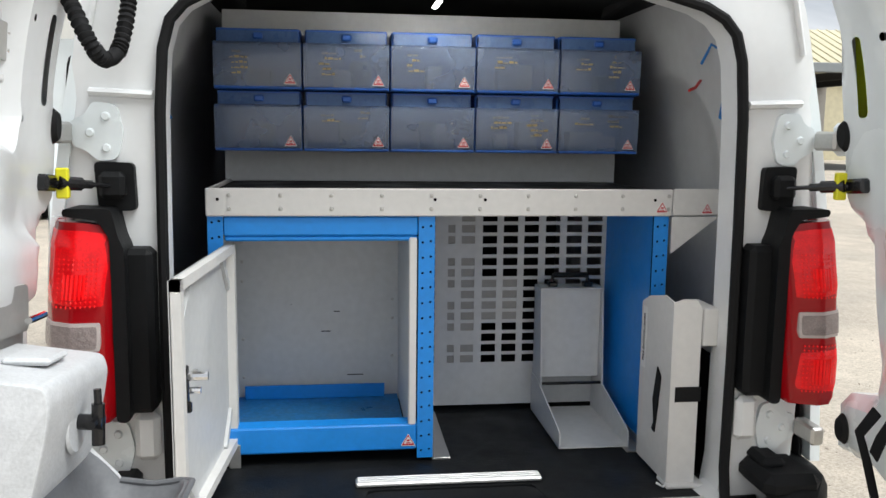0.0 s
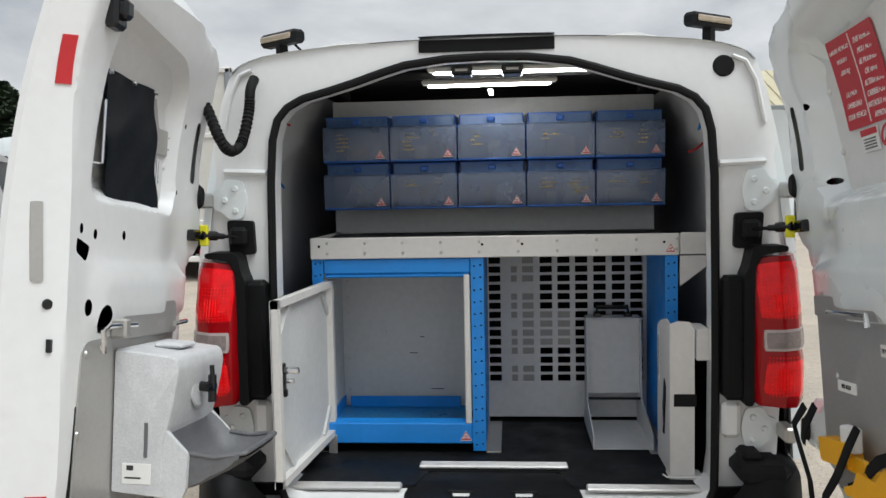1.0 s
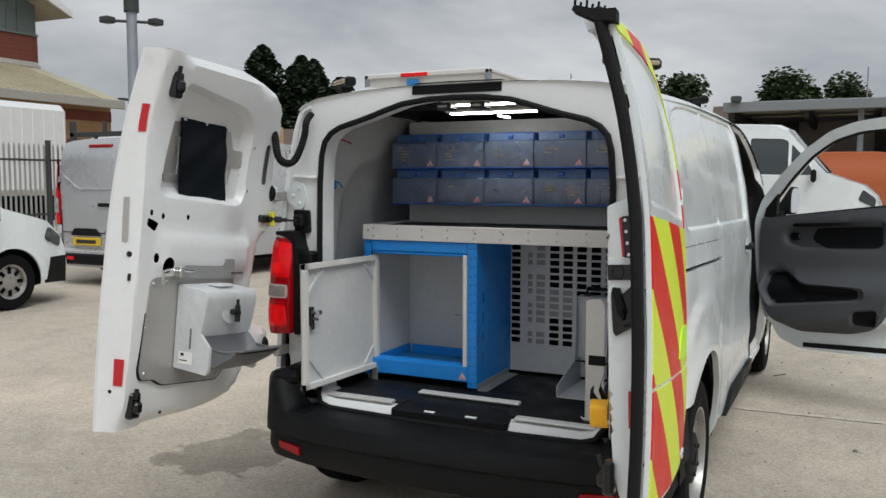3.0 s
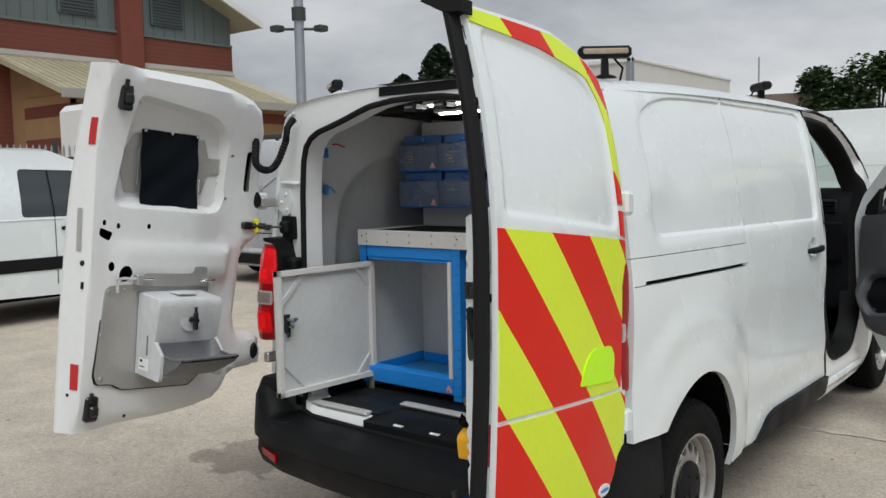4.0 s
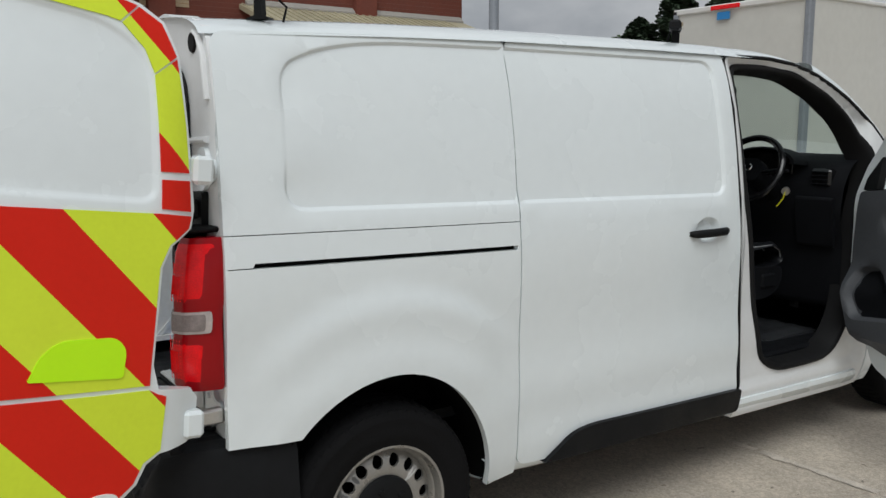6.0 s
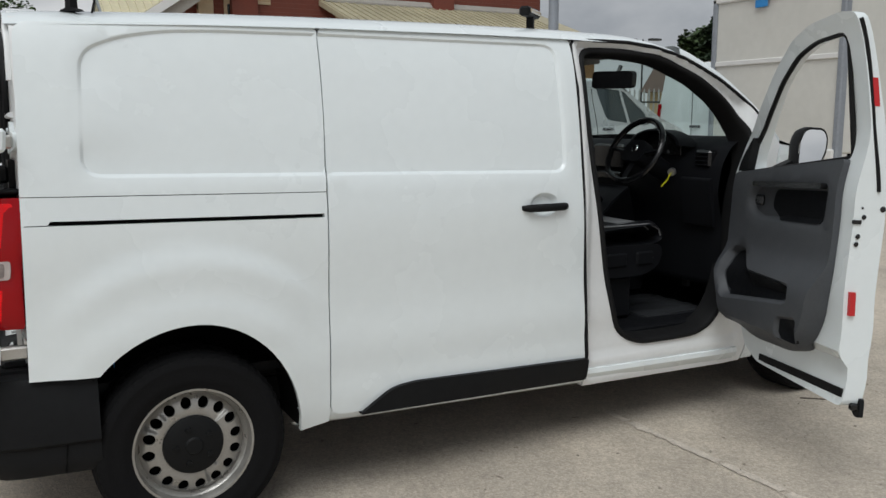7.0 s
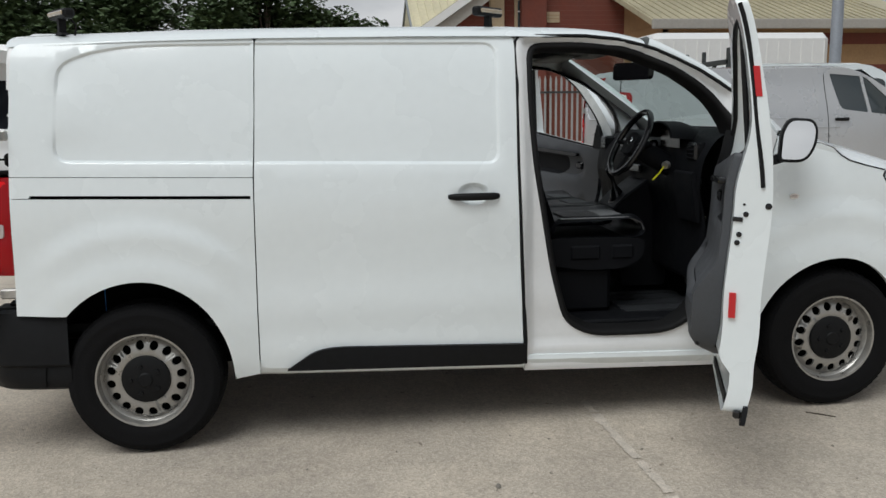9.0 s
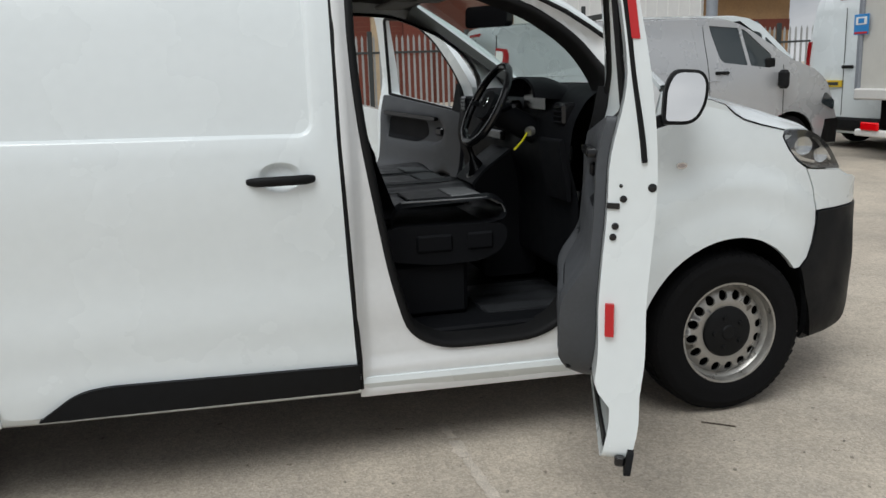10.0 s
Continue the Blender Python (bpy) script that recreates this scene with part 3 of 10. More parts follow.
def ring_points(poly, offs, gap=0.02):
    out, k = [], len(poly)
    for o in offs:
        for i in range(k):
            a, c = Vector(poly[i]), Vector(poly[(i + 1) % k])
            d = c - a
            if d.length < 1e-5:
                continue
            n = Vector((d.y, -d.x)).normalized()
            q = max(1, int(d.length / gap))
            out += [tuple(a.lerp(c, j / q) + n * o) for j in range(q)]
    return out


PRESS_RING = ring_points(PRESS, (-0.012, -0.008, -0.003, 0.002, 0.007), 0.020)


CUP_RING = [p for k in (0.25, 0.5, 0.62, 0.75, 0.88, 1.0) for p in disc((1.495, 1.110), 0.078 * k, 26, 0.052 * k)]


def arch(cy, grow, a0, a1, n=22, cz=0.305):
    """A wheel arch: a flattened round, longer towards the rear."""
    out = []
    for i in range(n + 1):
        a = radians(a0 + (a1 - a0) * i / n)
        c = math.cos(a)
        out.append((cy + 0.005 + (0.390 if c > 0 else 0.430) * c + grow * c, cz + (0.458 + grow) * math.sin(a)))
    return out


def skin(name, outline, mat, parent, sgn=1, off=0.0, thick=0.025, step=0.045, holes=(), extra=(), label=""):
    """A panel of the van's side; sgn -1 for the van's left side."""
    lo = [min(p[i] for p in outline) for i in (0, 1)]
    hi = [max(p[i] for p in outline) for i in (0, 1)]
    ex = [p for p in extra if lo[0] < p[0] < hi[0] and lo[1] < p[1] < hi[1] and inside(p, outline)]
    bb = Build().sheet(outline, lambda y, z: (sgn * (side_x(y, z) + off), y, z), step, 1, lambda y, z: (sgn * (side_x(y, z) + off - thick), y, z), holes, ex)
    return part(name, bb, mat, parent, label, 28)


ARCH_R = arch(0.0, 0.0, 0, 137)
for s in (1, -1):
    up = rounded([(-0.508, 1.2295), (-0.496, 1.60), (-0.490, 1.790), (0.05, 1.808), (0.536, 1.816), (0.529, 1.49), (0.516, 1.2075)], [0, 0.02, 0.05, 0, 0.02, 0, 0])
    skin("upper_quarter_panel", up, white_paint, van, s, extra=PRESS_RING)
    low = [(0.516, 1.2045), (-0.508, 1.2265), (-0.515, 0.9), (-0.522, 0.624)] + ARCH_R[::-1] + [(0.396, 0.290), (0.507, 0.312), (0.510, 0.74)]
    skin("lower_quarter_panel", low, white_paint, van, s, holes=[[(-0.502, 1.1335), (-0.430, 1.1325), (0.503, 1.1115), (0.503, 1.1265), (-0.425, 1.1475), (-0.432, 1.1360), (-0.502, 1.1365)]], step=0.035)
    skin("rail_recess", [(-0.51, 1.12), (0.515, 1.09), (0.515, 1.14), (-0.51, 1.16)], black_gap, van, s, off=-0.022, thick=0.01, step=0.1)
    if s == 1:
        sd = rounded([(0.513, 0.338), (1.728, 0.312), (1.714, 0.70), (1.699, 1.22), (1.704, 1.60), (1.708, 1.818), (0.541, 1.818), (0.533, 1.49), (0.521, 1.17), (0.515, 0.74)], [0.045, 0.01, 0.1, 0.1, 0.1, 0.02, 0.035, 0.1, 0.1, 0.1])
        slide = skin("sliding_door", sd, white_paint, van, s, extra=PRESS_RING + CUP_RING)
        clad = rounded([(0.628, 0.326), (1.733, 0.302), (1.735, 0.405), (0.86, 0.430), (0.76, 0.417)], [0.008, 0.02, 0.012, 0.1, 0.06], 5)
        skin("side_cladding", clad, bumper_plastic, slide, s, off=0.020, thick=0.035, label="black plastic sill moulding")
        hb = Build()
        hx = profile(1.10)
        rows = []
        for yy, dx, hw in ((1.378, 0.004, 0.008), (1.388, 0.018, 0.012), (1.41, 0.030, 0.016), (1.46, 0.036, 0.017), (1.53, 0.036, 0.017), (1.585, 0.030, 0.017), (1.608, 0.018, 0.013), (1.616, 0.004, 0.009)):
            rows.append([(hx + dx - 0.012 + 0.012 * math.cos(t), yy, 1.100 + hw * math.sin(t)) for t in [2 * math.pi * j / 12 for j in range(12)]])
        hb.grid(rows, wrap=True)
        part("door_handle", hb, black_plastic, slide, "black pull handle")
    else:
        sd = rounded([(0.519, 0.312), (1.716, 0.312), (1.706, 1.816), (0.541, 1.816), (0.520, 1.2)], [0.03, 0.03, 0.03, 0.03, 0.1])
        skin("side_panel", sd, white_paint, van, s, extra=PRESS_RING, step=0.06)
    # rocker below the doors
    rk = Build()
    rk.grid([[(s * (side_x(y, zz) + dx), y, zz - 0.0235 * (y - 1.4)) for y in [0.392 + 0.08 * i for i in range(30)]] for zz, dx in ((0.352, -0.045), (0.349, -0.012), (0.328, -0.004), (0.294, -0.010), (0.277, -0.03), (0.262, -0.10))])
    part("rocker", rk, white_paint, van)
    # dark liner behind the joints and in the wheel arches
    lb = Build().sheet([(-0.49, 0.62)] + arch(0, 0.022, 140, 0) + [(0.46, 0.32), (1.72, 0.32)] + [(1.72, 0.42), (1.70, 1.80), (-0.47, 1.785)], lambda y, z: (s * (side_x(y, z) - 0.032), y, z), 0.09, 1, lambda y, z: (s * (side_x(y, z) - 0.04), y, z))
    part("inner_skin", lb, dark_lining, van)
    for cy in (0.0, 3.275):
        wl = Build()
        wl.grid([[(s * xx, *q) for q in [(cy + (p[0] - cy) * kk, 0.30 + (p[1] - 0.30) * kk) for p in arch(cy, rr, -2, 182, 26)]] for xx, rr, kk in ((0.896, 0.003, 1), (0.86, 0.012, 1), (0.60, 0.012, 1), (0.598, 0.0, 0.1))])
        part("wheel_arch_liner", wl, black_gap, van)

# roof, lofted from one gutter to the other
ROOF = [(0.0, 0.0), (0.25, -0.003), (0.45, -0.011), (0.60, -0.024), (0.68, -0.036), (0.73, -0.050), (0.762, -0.066), (0.782, -0.085)]
roof_top = curve_table([(-0.52, 1.864), (-0.2, 1.876), (0.1, 1.887), (0.54, 1.897), (1.17, 1.903), (1.7, 1.903), (2.0, 1.895), (2.2, 1.878), (2.38, 1.836)], 0.08)
door_top = curve_table([(1.6, 1.818), (2.05, 1.820), (2.2, 1.805), (2.375, 1.759), (2.59, 1.658), (2.78, 1.531), (2.88, 1.445), (2.96, 1.345)], 0.05)


def roof_point(u, y):
    """u from -1 to 1 across."""
    k = abs(u) * 0.785
    f = smooth_step(1.75, 2.1, y)
    ze = (roof_top(y) - 0.085) * (1 - f) + (door_top(y) + 0.004) * f
    xe = 0.785 * (1 + taper(y) / 0.9) * (1 - f) + (side_x(y, ze) - 0.004) * f
    drop = np.interp(k, [r[0] for r in ROOF], [r[1] for r in ROOF]) / 0.085
    x = math.copysign(xe * abs(u), u)
    rib = 0.006 * sum(math.exp(-((abs(x) - c) / 0.03) ** 2) for c in (0.2, 0.42)) * smooth_step(-0.45, -0.3, y) * (1 - smooth_step(1.8, 2.0, y))
    return (x, y, roof_top(y) + drop * (roof_top(y) - ze) - rib)


us = [math.sin(radians(90 * i / 18)) for i in range(-18, 19)]
b = Build().grid([[roof_point(u, y) for u in us] for y in [-0.515 + 0.05 * i for i in range(58)]])
part("roof", b, white_paint, van, angle=50)
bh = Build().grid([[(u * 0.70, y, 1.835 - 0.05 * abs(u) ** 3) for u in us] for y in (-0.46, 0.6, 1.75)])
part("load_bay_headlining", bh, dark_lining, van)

# rear frame round the opening
HALF = [(0.0, 0.488), (0.30, 0.488), (0.56, 0.492), (0.612, 0.508), (0.638, 0.545), (0.648, 0.62), (0.650, 0.9), (0.648, 1.2), (0.646, 1.45), (0.638, 1.58), (0.622, 1.64), (0.592, 1.675), (0.545, 1.700), (0.46, 1.722), (0.39, 1.742), (0.31, 1.768), (0.24, 1.788), (0.12, 1.803), (0.0, 1.806)]
OPENING = HALF + [(-x, z) for x, z in HALF[-2:0:-1]]


def rear_y(x, z):
    """The rear face of the body: bowed across, leaning forward at the top."""
    return -0.508 - 0.020 * (1 - (x / 0.9) ** 2) + 0.035 * max(0, z - 1.2) ** 1.5 + 0.05 * smooth_step(0.80, 0.92, abs(x))


OUT = [(0.0, 0.40), (0.72, 0.40), (0.80, 0.46), (0.83, 0.62), (0.842, 0.80), (0.862, 1.0), (0.862, 1.2), (0.848, 1.40), (0.818, 1.60), (0.795, 1.70), (0.772, 1.765), (0.735, 1.805), (0.66, 1.832), (0.5, 1.850), (0.43, 1.866), (0.40, 1.866), (0.34, 1.856), (0.2, 1.861), (0.0, 1.864)]
OUTLINE = OUT + [(-x, z) for x, z in OUT[-2:0:-1]]
b = Build().sheet(OUTLINE, lambda x, z: (x, rear_y(x, z), z), 0.045, 1, lambda x, z: (x, rear_y(x, z) + 0.10, z), [OPENING])
part("rear_frame", b, white_inner, van, angle=30)
b = Build()
for s in (1, -1):
    # pressed beads in the corner pillars
    b.tube([(s * 0.70, rear_y(0.7, 1.70) - 0.002, 1.790), (s * 0.735, rear_y(0.7, 1.7) - 0.004, 1.775), (s * 0.765, rear_y(0.75, 1.7) - 0.004, 1.72), (s * 0.79, rear_y(0.75, 1.6) - 0.002, 1.60)], 0.010, 8, flat=0.7)
    b.tube([(s * 0.66, rear_y(0.66, 1.5) - 0.002, 1.485), (s * 0.79, rear_y(0.79, 1.5) - 0.002, 1.49)], 0.016, 8, flat=0.6)
    b.box((s * 0.665, -0.545, 0.69), (s * 0.72, -0.515, 0.80), 0.014)
tagged(part("frame_pressing", b, white_inner, van), kind="stuff")
b = Build().grid([[(x, rear_y(x, z) + d, z) if k < 1 else (x * k2, rear_y(x, z) + d, 1.13 + (z - 1.13) * k2) for x, z in OPENING + OPENING[:1]] for k, k2, d in ((0, 1, 0.06), (1, 1.006, 0.085), (1, 1.03, 0.11))])
part("opening_reveal", b, white_inner, van)
loop = [Vector((x, rear_y(x, z) - 0.010 - 0.060 * smooth_step(0.60, 0.50, z), z)) for x, z in OPENING]
b = Build().tube(loop, 0.0125, 8, True)
part("door_seal", b, black_rubber, van, "black rubber door seal")
# black film in the middle of the header, with two striker pockets below it
b = Build().sheet(rounded([(-0.197, 1.824), (0.197, 1.824), (0.197, 1.860), (-0.197, 1.860)], 0.004), lambda x, z: (x, rear_y(x, z) - 0.004, z), 0.04, 1, lambda x, z: (x, rear_y(x, z) + 0.004, z))
b.grid([[(x, y, roof_top(y) - 0.003 * (x / 0.25) ** 2 + 0.006) for x in (-0.197, -0.1, 0, 0.1, 0.197)] for y in (-0.53, -0.50, -0.46)])
part("header_film", b, black_plastic, van)
for x in (-0.075, 0.075):
    b = Build().box((x - 0.032, -0.475, 1.762), (x + 0.032, -0.40, 1.792), 0.006)
    o = part("striker", b, gloss_black, van)
    b = Build().tube([(x - 0.018, -0.478, 1.777), (x + 0.018, -0.478, 1.777)], 0.004, 6)
    part("striker_bar", b, steel_bare, o)
# corner plugs, hinge plates, check-strap plates
for s in (1, -1):
    if s == 1:
        b = Build().lathe([(0.0, 0.006), (0.026, 0.006), (0.031, 0.0)], frame_to((s * 0.675, rear_y(0.675, 1.762) - 0.001, 1.762), (0, -1, 0)), 24)
        part("rubber_plug", b, black_rubber, van)
    for z, w in ((1.405, 1.0), (0.715, 0.9)):
        pl = rounded([(0.735, z - 0.055), (0.775, z - 0.060), (0.80, z - 0.035), (0.83, z - 0.028), (0.83, z + 0.028), (0.80, z + 0.035), (0.785, z + 0.065), (0.735, z + 0.060), (0.722, z)], 0.014, 3)
        b = Build().sheet(pl, lambda x, zz: (s * x, rear_y(x, zz) - 0.012, zz), 0.05, 1, lambda x, zz: (s * x, rear_y(x, zz) + 0.002, zz))
        o = part("hinge_plate", b, white_paint, van)
        for dx, dz in ((0.757, -0.032), (0.757, 0.034), (0.79, 0.0)):
            b = Build().lathe([(0.0, 0.006), (0.007, 0.006), (0.010, 0.0)], frame_to((s * dx, rear_y(dx, z) - 0.012, z + dz), (0, -1, 0)), 10)
            part("bolt", b, white_paint, o)
        b = Build().box((s * 0.825, -0.60, z - 0.022), (s * 0.858, -0.515, z + 0.022), 0.006)
        part("hinge_knuckle", b, steel_bare, o)
    pl = rounded([(0.698, 1.243), (0.775, 1.240), (0.783, 1.345), (0.702, 1.343)], 0.012)
    b = Build().sheet(pl, lambda x, zz: (s * x, rear_y(x, zz) - 0.020, zz), 0.1, 1, lambda x, zz: (s * x, rear_y(x, zz) + 0.004, zz))
    b.box((s * 0.715, -0.565, 1.268), (s * 0.768, -0.53, 1.325), 0.010)
    part("check_plate", b, black_plastic, van)
    # black filler between seal and lamp
    b = Build().box((s * 0.664, -0.572, 0.808), (s * 0.725, -0.50, 1.165), 0.012)
    b.prism(rounded([(0.712, 0.800), (0.740, 0.800), (0.740, 1.19), (0.762, 1.228), (0.83, 1.236), (0.83, 1.252), (0.735, 1.252), (0.722, 1.19), (0.712, 1.17)], 0.012, 3), lambda x, z, d: (s * x, d, z), -0.60, -0.50)
    part("lamp_surround", b, black_plastic, van)

# tail lamps
LAMP = rounded([(0.0, 0.815), (0.0, 1.175), (0.10, 1.214), (0.45, 1.224), (1.0, 1.226), (1.0, 0.800), (0.5, 0.803), (0.10, 0.806)], [0.02, 0.06, 0.05, 0.12, 0.02, 0.02, 0.1, 0.03], 5)


def tail_lamp(s):
    def pt(a, z, grow=0.0):
        # a runs from the inner rear edge round to the side
        x = np.interp(a, [0, 0.12, 0.5, 0.72, 0.86, 1.0], [0.738, 0.752, 0.814, 0.850, 0.870, 0.880])
        y = np.interp(a, [0, 0.12, 0.5, 0.72, 0.86, 1.0], [-0.590, -0.612, -0.630, -0.618, -0.580, -0.520])
        lean = 0.030 * smooth_step(0.95, 1.25, z)
        nx, ny = smooth_step(0.4, 1.0, a), -(1 - 0.9 * smooth_step(0.4, 1.0, a))
        return Vector((s * (x - lean * 0.45 + grow * nx), y + lean + grow * ny, z))

    def lens_grow(a, z):
        e = min(1.0, max(0.0, rim_distance((a * 0.2, z), [(u * 0.2, v) for u, v in LAMP])) / 0.02)
        waist = 0.010 * math.exp(-((z - 0.990) / 0.028) ** 2)
        return 0.010 * math.sqrt(max(0.0, 1 - (1 - e) ** 2)) - waist

    hb = Build().sheet([(u, v) for u, v in LAMP], lambda a, z: pt(a, z, lens_grow(a, z)), 0.04, 1, lambda a, z: pt(a, z, -0.03))
    hb.box((s * 0.755, -0.585, 0.81), (s * 0.855, -0.50, 1.19), 0.015)
    lamp = part("tail_lamp", hb, red_lens_deep, van, "red tail lamp cluster with a clear middle lens", 50)
    for shape in ([(0.09, 0.832), (0.90, 0.818), (0.93, 0.945), (0.16, 0.940)], [(0.09, 1.044), (0.92, 1.048), (0.92, 1.210), (0.44, 1.208), (0.15, 1.200), (0.08, 1.160)]):
        o = rounded(shape, 0.030, 5)
        ring = [(u * 0.2, v) for u, v in o]
        part("lens", Build().sheet(o, lambda a, z: pt(a, z, 0.006 + 0.008 * smooth_step(0.0, 0.022, rim_distance((a * 0.2, z), ring))), 0.025, 1, lambda a, z: pt(a, z, 0.0)), red_lens, lamp, "", 60)
    for z0, z1, mt, lab in ((0.840, 0.945, red_lens_glow, ""), (1.055, 1.150, red_lens_glow, "")):
        cells = Build()
        for i in range(9):
            for j in range(11):
                a, z = 0.24 + 0.42 * i / 8, z0 + (z1 - z0) * j / 10
                if 2 < i < 7 and 1 < j < 8:
                    continue
                q = [pt(a + da, z + dz, 0.0150) for da, dz in ((-0.016, 0), (0, -0.0035), (0.016, 0), (0, 0.0035))]
                tip = pt(a, z, 0.0168)
                cells.add(q + [tip], [(0, 1, 4), (1, 2, 4), (2, 3, 4), (3, 0, 4)])
        tagged(part("reflector_facet", cells, red_lens_glow, lamp, "small bright red facets"), kind="stuff")
        for k in range(6):
            a = 0.38 + 0.045 * k
            rb = Build().grid([[pt(a + da, z0 + 0.015 + (z1 - z0 - 0.045) * t / 4, g) for t in range(5)] for da, g in ((-0.017, 0.0140), (0, 0.0172), (0.017, 0.0140))])
            part("lens_flute", rb, red_lens_glow, lamp)
    frame = rounded([(0.17, 0.962), (0.93, 0.966), (0.93, 1.026), (0.17, 1.020)], 0.02, 3)
    inner = rounded([(0.21, 0.969), (0.89, 0.973), (0.89, 1.019), (0.21, 1.013)], 0.015, 3)
    o = part("clear_lens", Build().sheet(frame, lambda a, z: pt(a, z, 0.0105), 0.03, 1, lambda a, z: pt(a, z, -0.01)), lamp_clear, lamp, "clear reversing lens", 60)
    part("lens_pane", Build().sheet(inner, lambda a, z: pt(a, z, 0.0125), 0.03, 1, lambda a, z: pt(a, z, 0.008)), clear_lens, o, "", 60)


tail_lamp(1)
tail_lamp(-1)

# rear bumper: a section swept round the back
def bumper_run(sec, name, mat, parent, y_in=0.0):
    way = []
    for i in range(-24, 25):
        t = i / 24
        a = abs(t)
        x = math.copysign(np.interp(a, [0, 0.55, 0.74, 0.84, 0.90, 1.0], [0, 0.60, 0.80, 0.868, 0.885, 0.900]), t)
        y = np.interp(a, [0, 0.3, 0.55, 0.74, 0.84, 0.90, 1.0], [-0.800, -0.790, -0.760, -0.700, -0.61, -0.52, -0.315])
        n = Vector((math.copysign(smooth_step(0.5, 0.88, a), t), -(1 - smooth_step(0.55, 0.9, a)), 0)).normalized()
        way.append((Vector((x, y + y_in, 0)), n, a))
    return part(name, Build().grid([[p + n * d(a) + Vector((0, 0, z(a))) for d, z in sec] for p, n, a in way]), mat, parent, angle=40)


def k_(v):
    return lambda a: v


top = lambda a: np.interp(a, [0, 0.45, 0.66, 0.735, 0.84, 0.9, 1.0], [0.478, 0.482, 0.495, 0.605, 0.640, 0.634, 0.622])
rear_bumper = bumper_run([(lambda a: -0.30 + 0.19 * smooth_step(0.58, 0.70, a), lambda a: top(a) + 0.012 if a < 0.6 else top(a)), (lambda a: -0.12 + 0.03 * smooth_step(0.58, 0.70, a), lambda a: top(a) + 0.006 if a < 0.6 else top(a)), (k_(-0.045), top), (k_(-0.012), lambda a: top(a) - 0.010), (k_(0.0), lambda a: top(a) - 0.035), (k_(0.012), lambda a: min(top(a) - 0.06, 0.44)), (k_(0.012), k_(0.40)), (k_(-0.004), k_(0.385)), (k_(-0.004), k_(0.36)), (k_(0.0), k_(0.33)), (k_(-0.02), k_(0.285)), (k_(-0.07), k_(0.262)), (k_(-0.25), k_(0.262))], "rear_bumper", bumper_plastic, van)
for s in (1, -1):
    b = Build().box((s * 0.69, -0.66, 0.585), (s * 0.83, -0.50, 0.645), 0.02)
    b.box((s * 0.71, -0.60, 0.635), (s * 0.77, -0.50, 0.665), 0.012)
    b.box((s * 0.57, -0.735, 0.40), (s * 0.715, -0.535, 0.492), 0.02)
    part("bumper_horn", b, bumper_plastic, rear_bumper)
    b = Build().sheet(rounded([(0.60, 0.325), (0.73, 0.335), (0.735, 0.362), (0.605, 0.360)], 0.008), lambda x, z: (s * x, np.interp(x, [0.6, 0.80], [-0.762, -0.700]) - 0.006, z), 0.04, 1, lambda x, z: (s * x, np.interp(x, [0.6, 0.80], [-0.762, -0.700]) + 0.02, z))
    part("bumper_reflector", b, red_lens_deep, rear_bumper, "red reflector")

# load sill: white lip, tread strips, black step panel with two latch slots
b = Build()
b.grid([[(x * k, y, z + 0.025 * smooth_step(0.55, 0.645, abs(x)) ** 1.5) for x in [-0.64 + 0.04 * i for i in range(33)]] for y, z, k in ((-0.44, 0.532, 1), (-0.52, 0.531, 1), (-0.562, 0.525, 0.992), (-0.576, 0.508, 0.980), (-0.584, 0.490, 0.970))])
part("load_sill", b, white_inner, van)
for lo, hi in (((-0.602, -0.560, 0.533), (-0.272, -0.518, 0.545)), ((-0.236, -0.392, 0.543), (0.234, -0.352, 0.555)), ((0.276, -0.562, 0.533), (0.606, -0.520, 0.545))):
    b = Build().box(lo, hi, 0.004)
    for k in range(3):
        yy = lo[1] + 0.010 + k * 0.011
        b.box((lo[0] + 0.004, yy, hi[2] - 0.001), (hi[0] - 0.004, yy + 0.005, hi[2] + 0.0025), 0.001)
    part("tread_strip", b, aluminium, van, "ribbed aluminium tread strip")
step_out = rounded([(-0.262, -0.60), (0.262, -0.60), (0.262, -0.545), (0.205, -0.41), (-0.205, -0.41), (-0.262, -0.545)], 0.03, 4)
b = Build().sheet(step_out, lambda x, y: (x, y, 0.540 - 0.016 * smooth_step(-0.47, -0.58, y)), 0.03, 1, lambda x, y: (x, y, 0.50), [rect(-0.118, -0.575, -0.068, -0.555), rect(0.068, -0.575, 0.118, -0.555)])
sp = part("step_panel", b, bumper_plastic, van)
for x in (-0.093, 0.093):
    b = Build().box((x - 0.022, -0.573, 0.505), (x + 0.022, -0.557, 0.520), 0.002)
    part("latch_loop", b, chrome, sp)
    b = Build().box((x - 0.04, -0.552, 0.524), (x + 0.04, -0.542, 0.532), 0.003)
    part("slot_rim", b, black_plastic, sp)

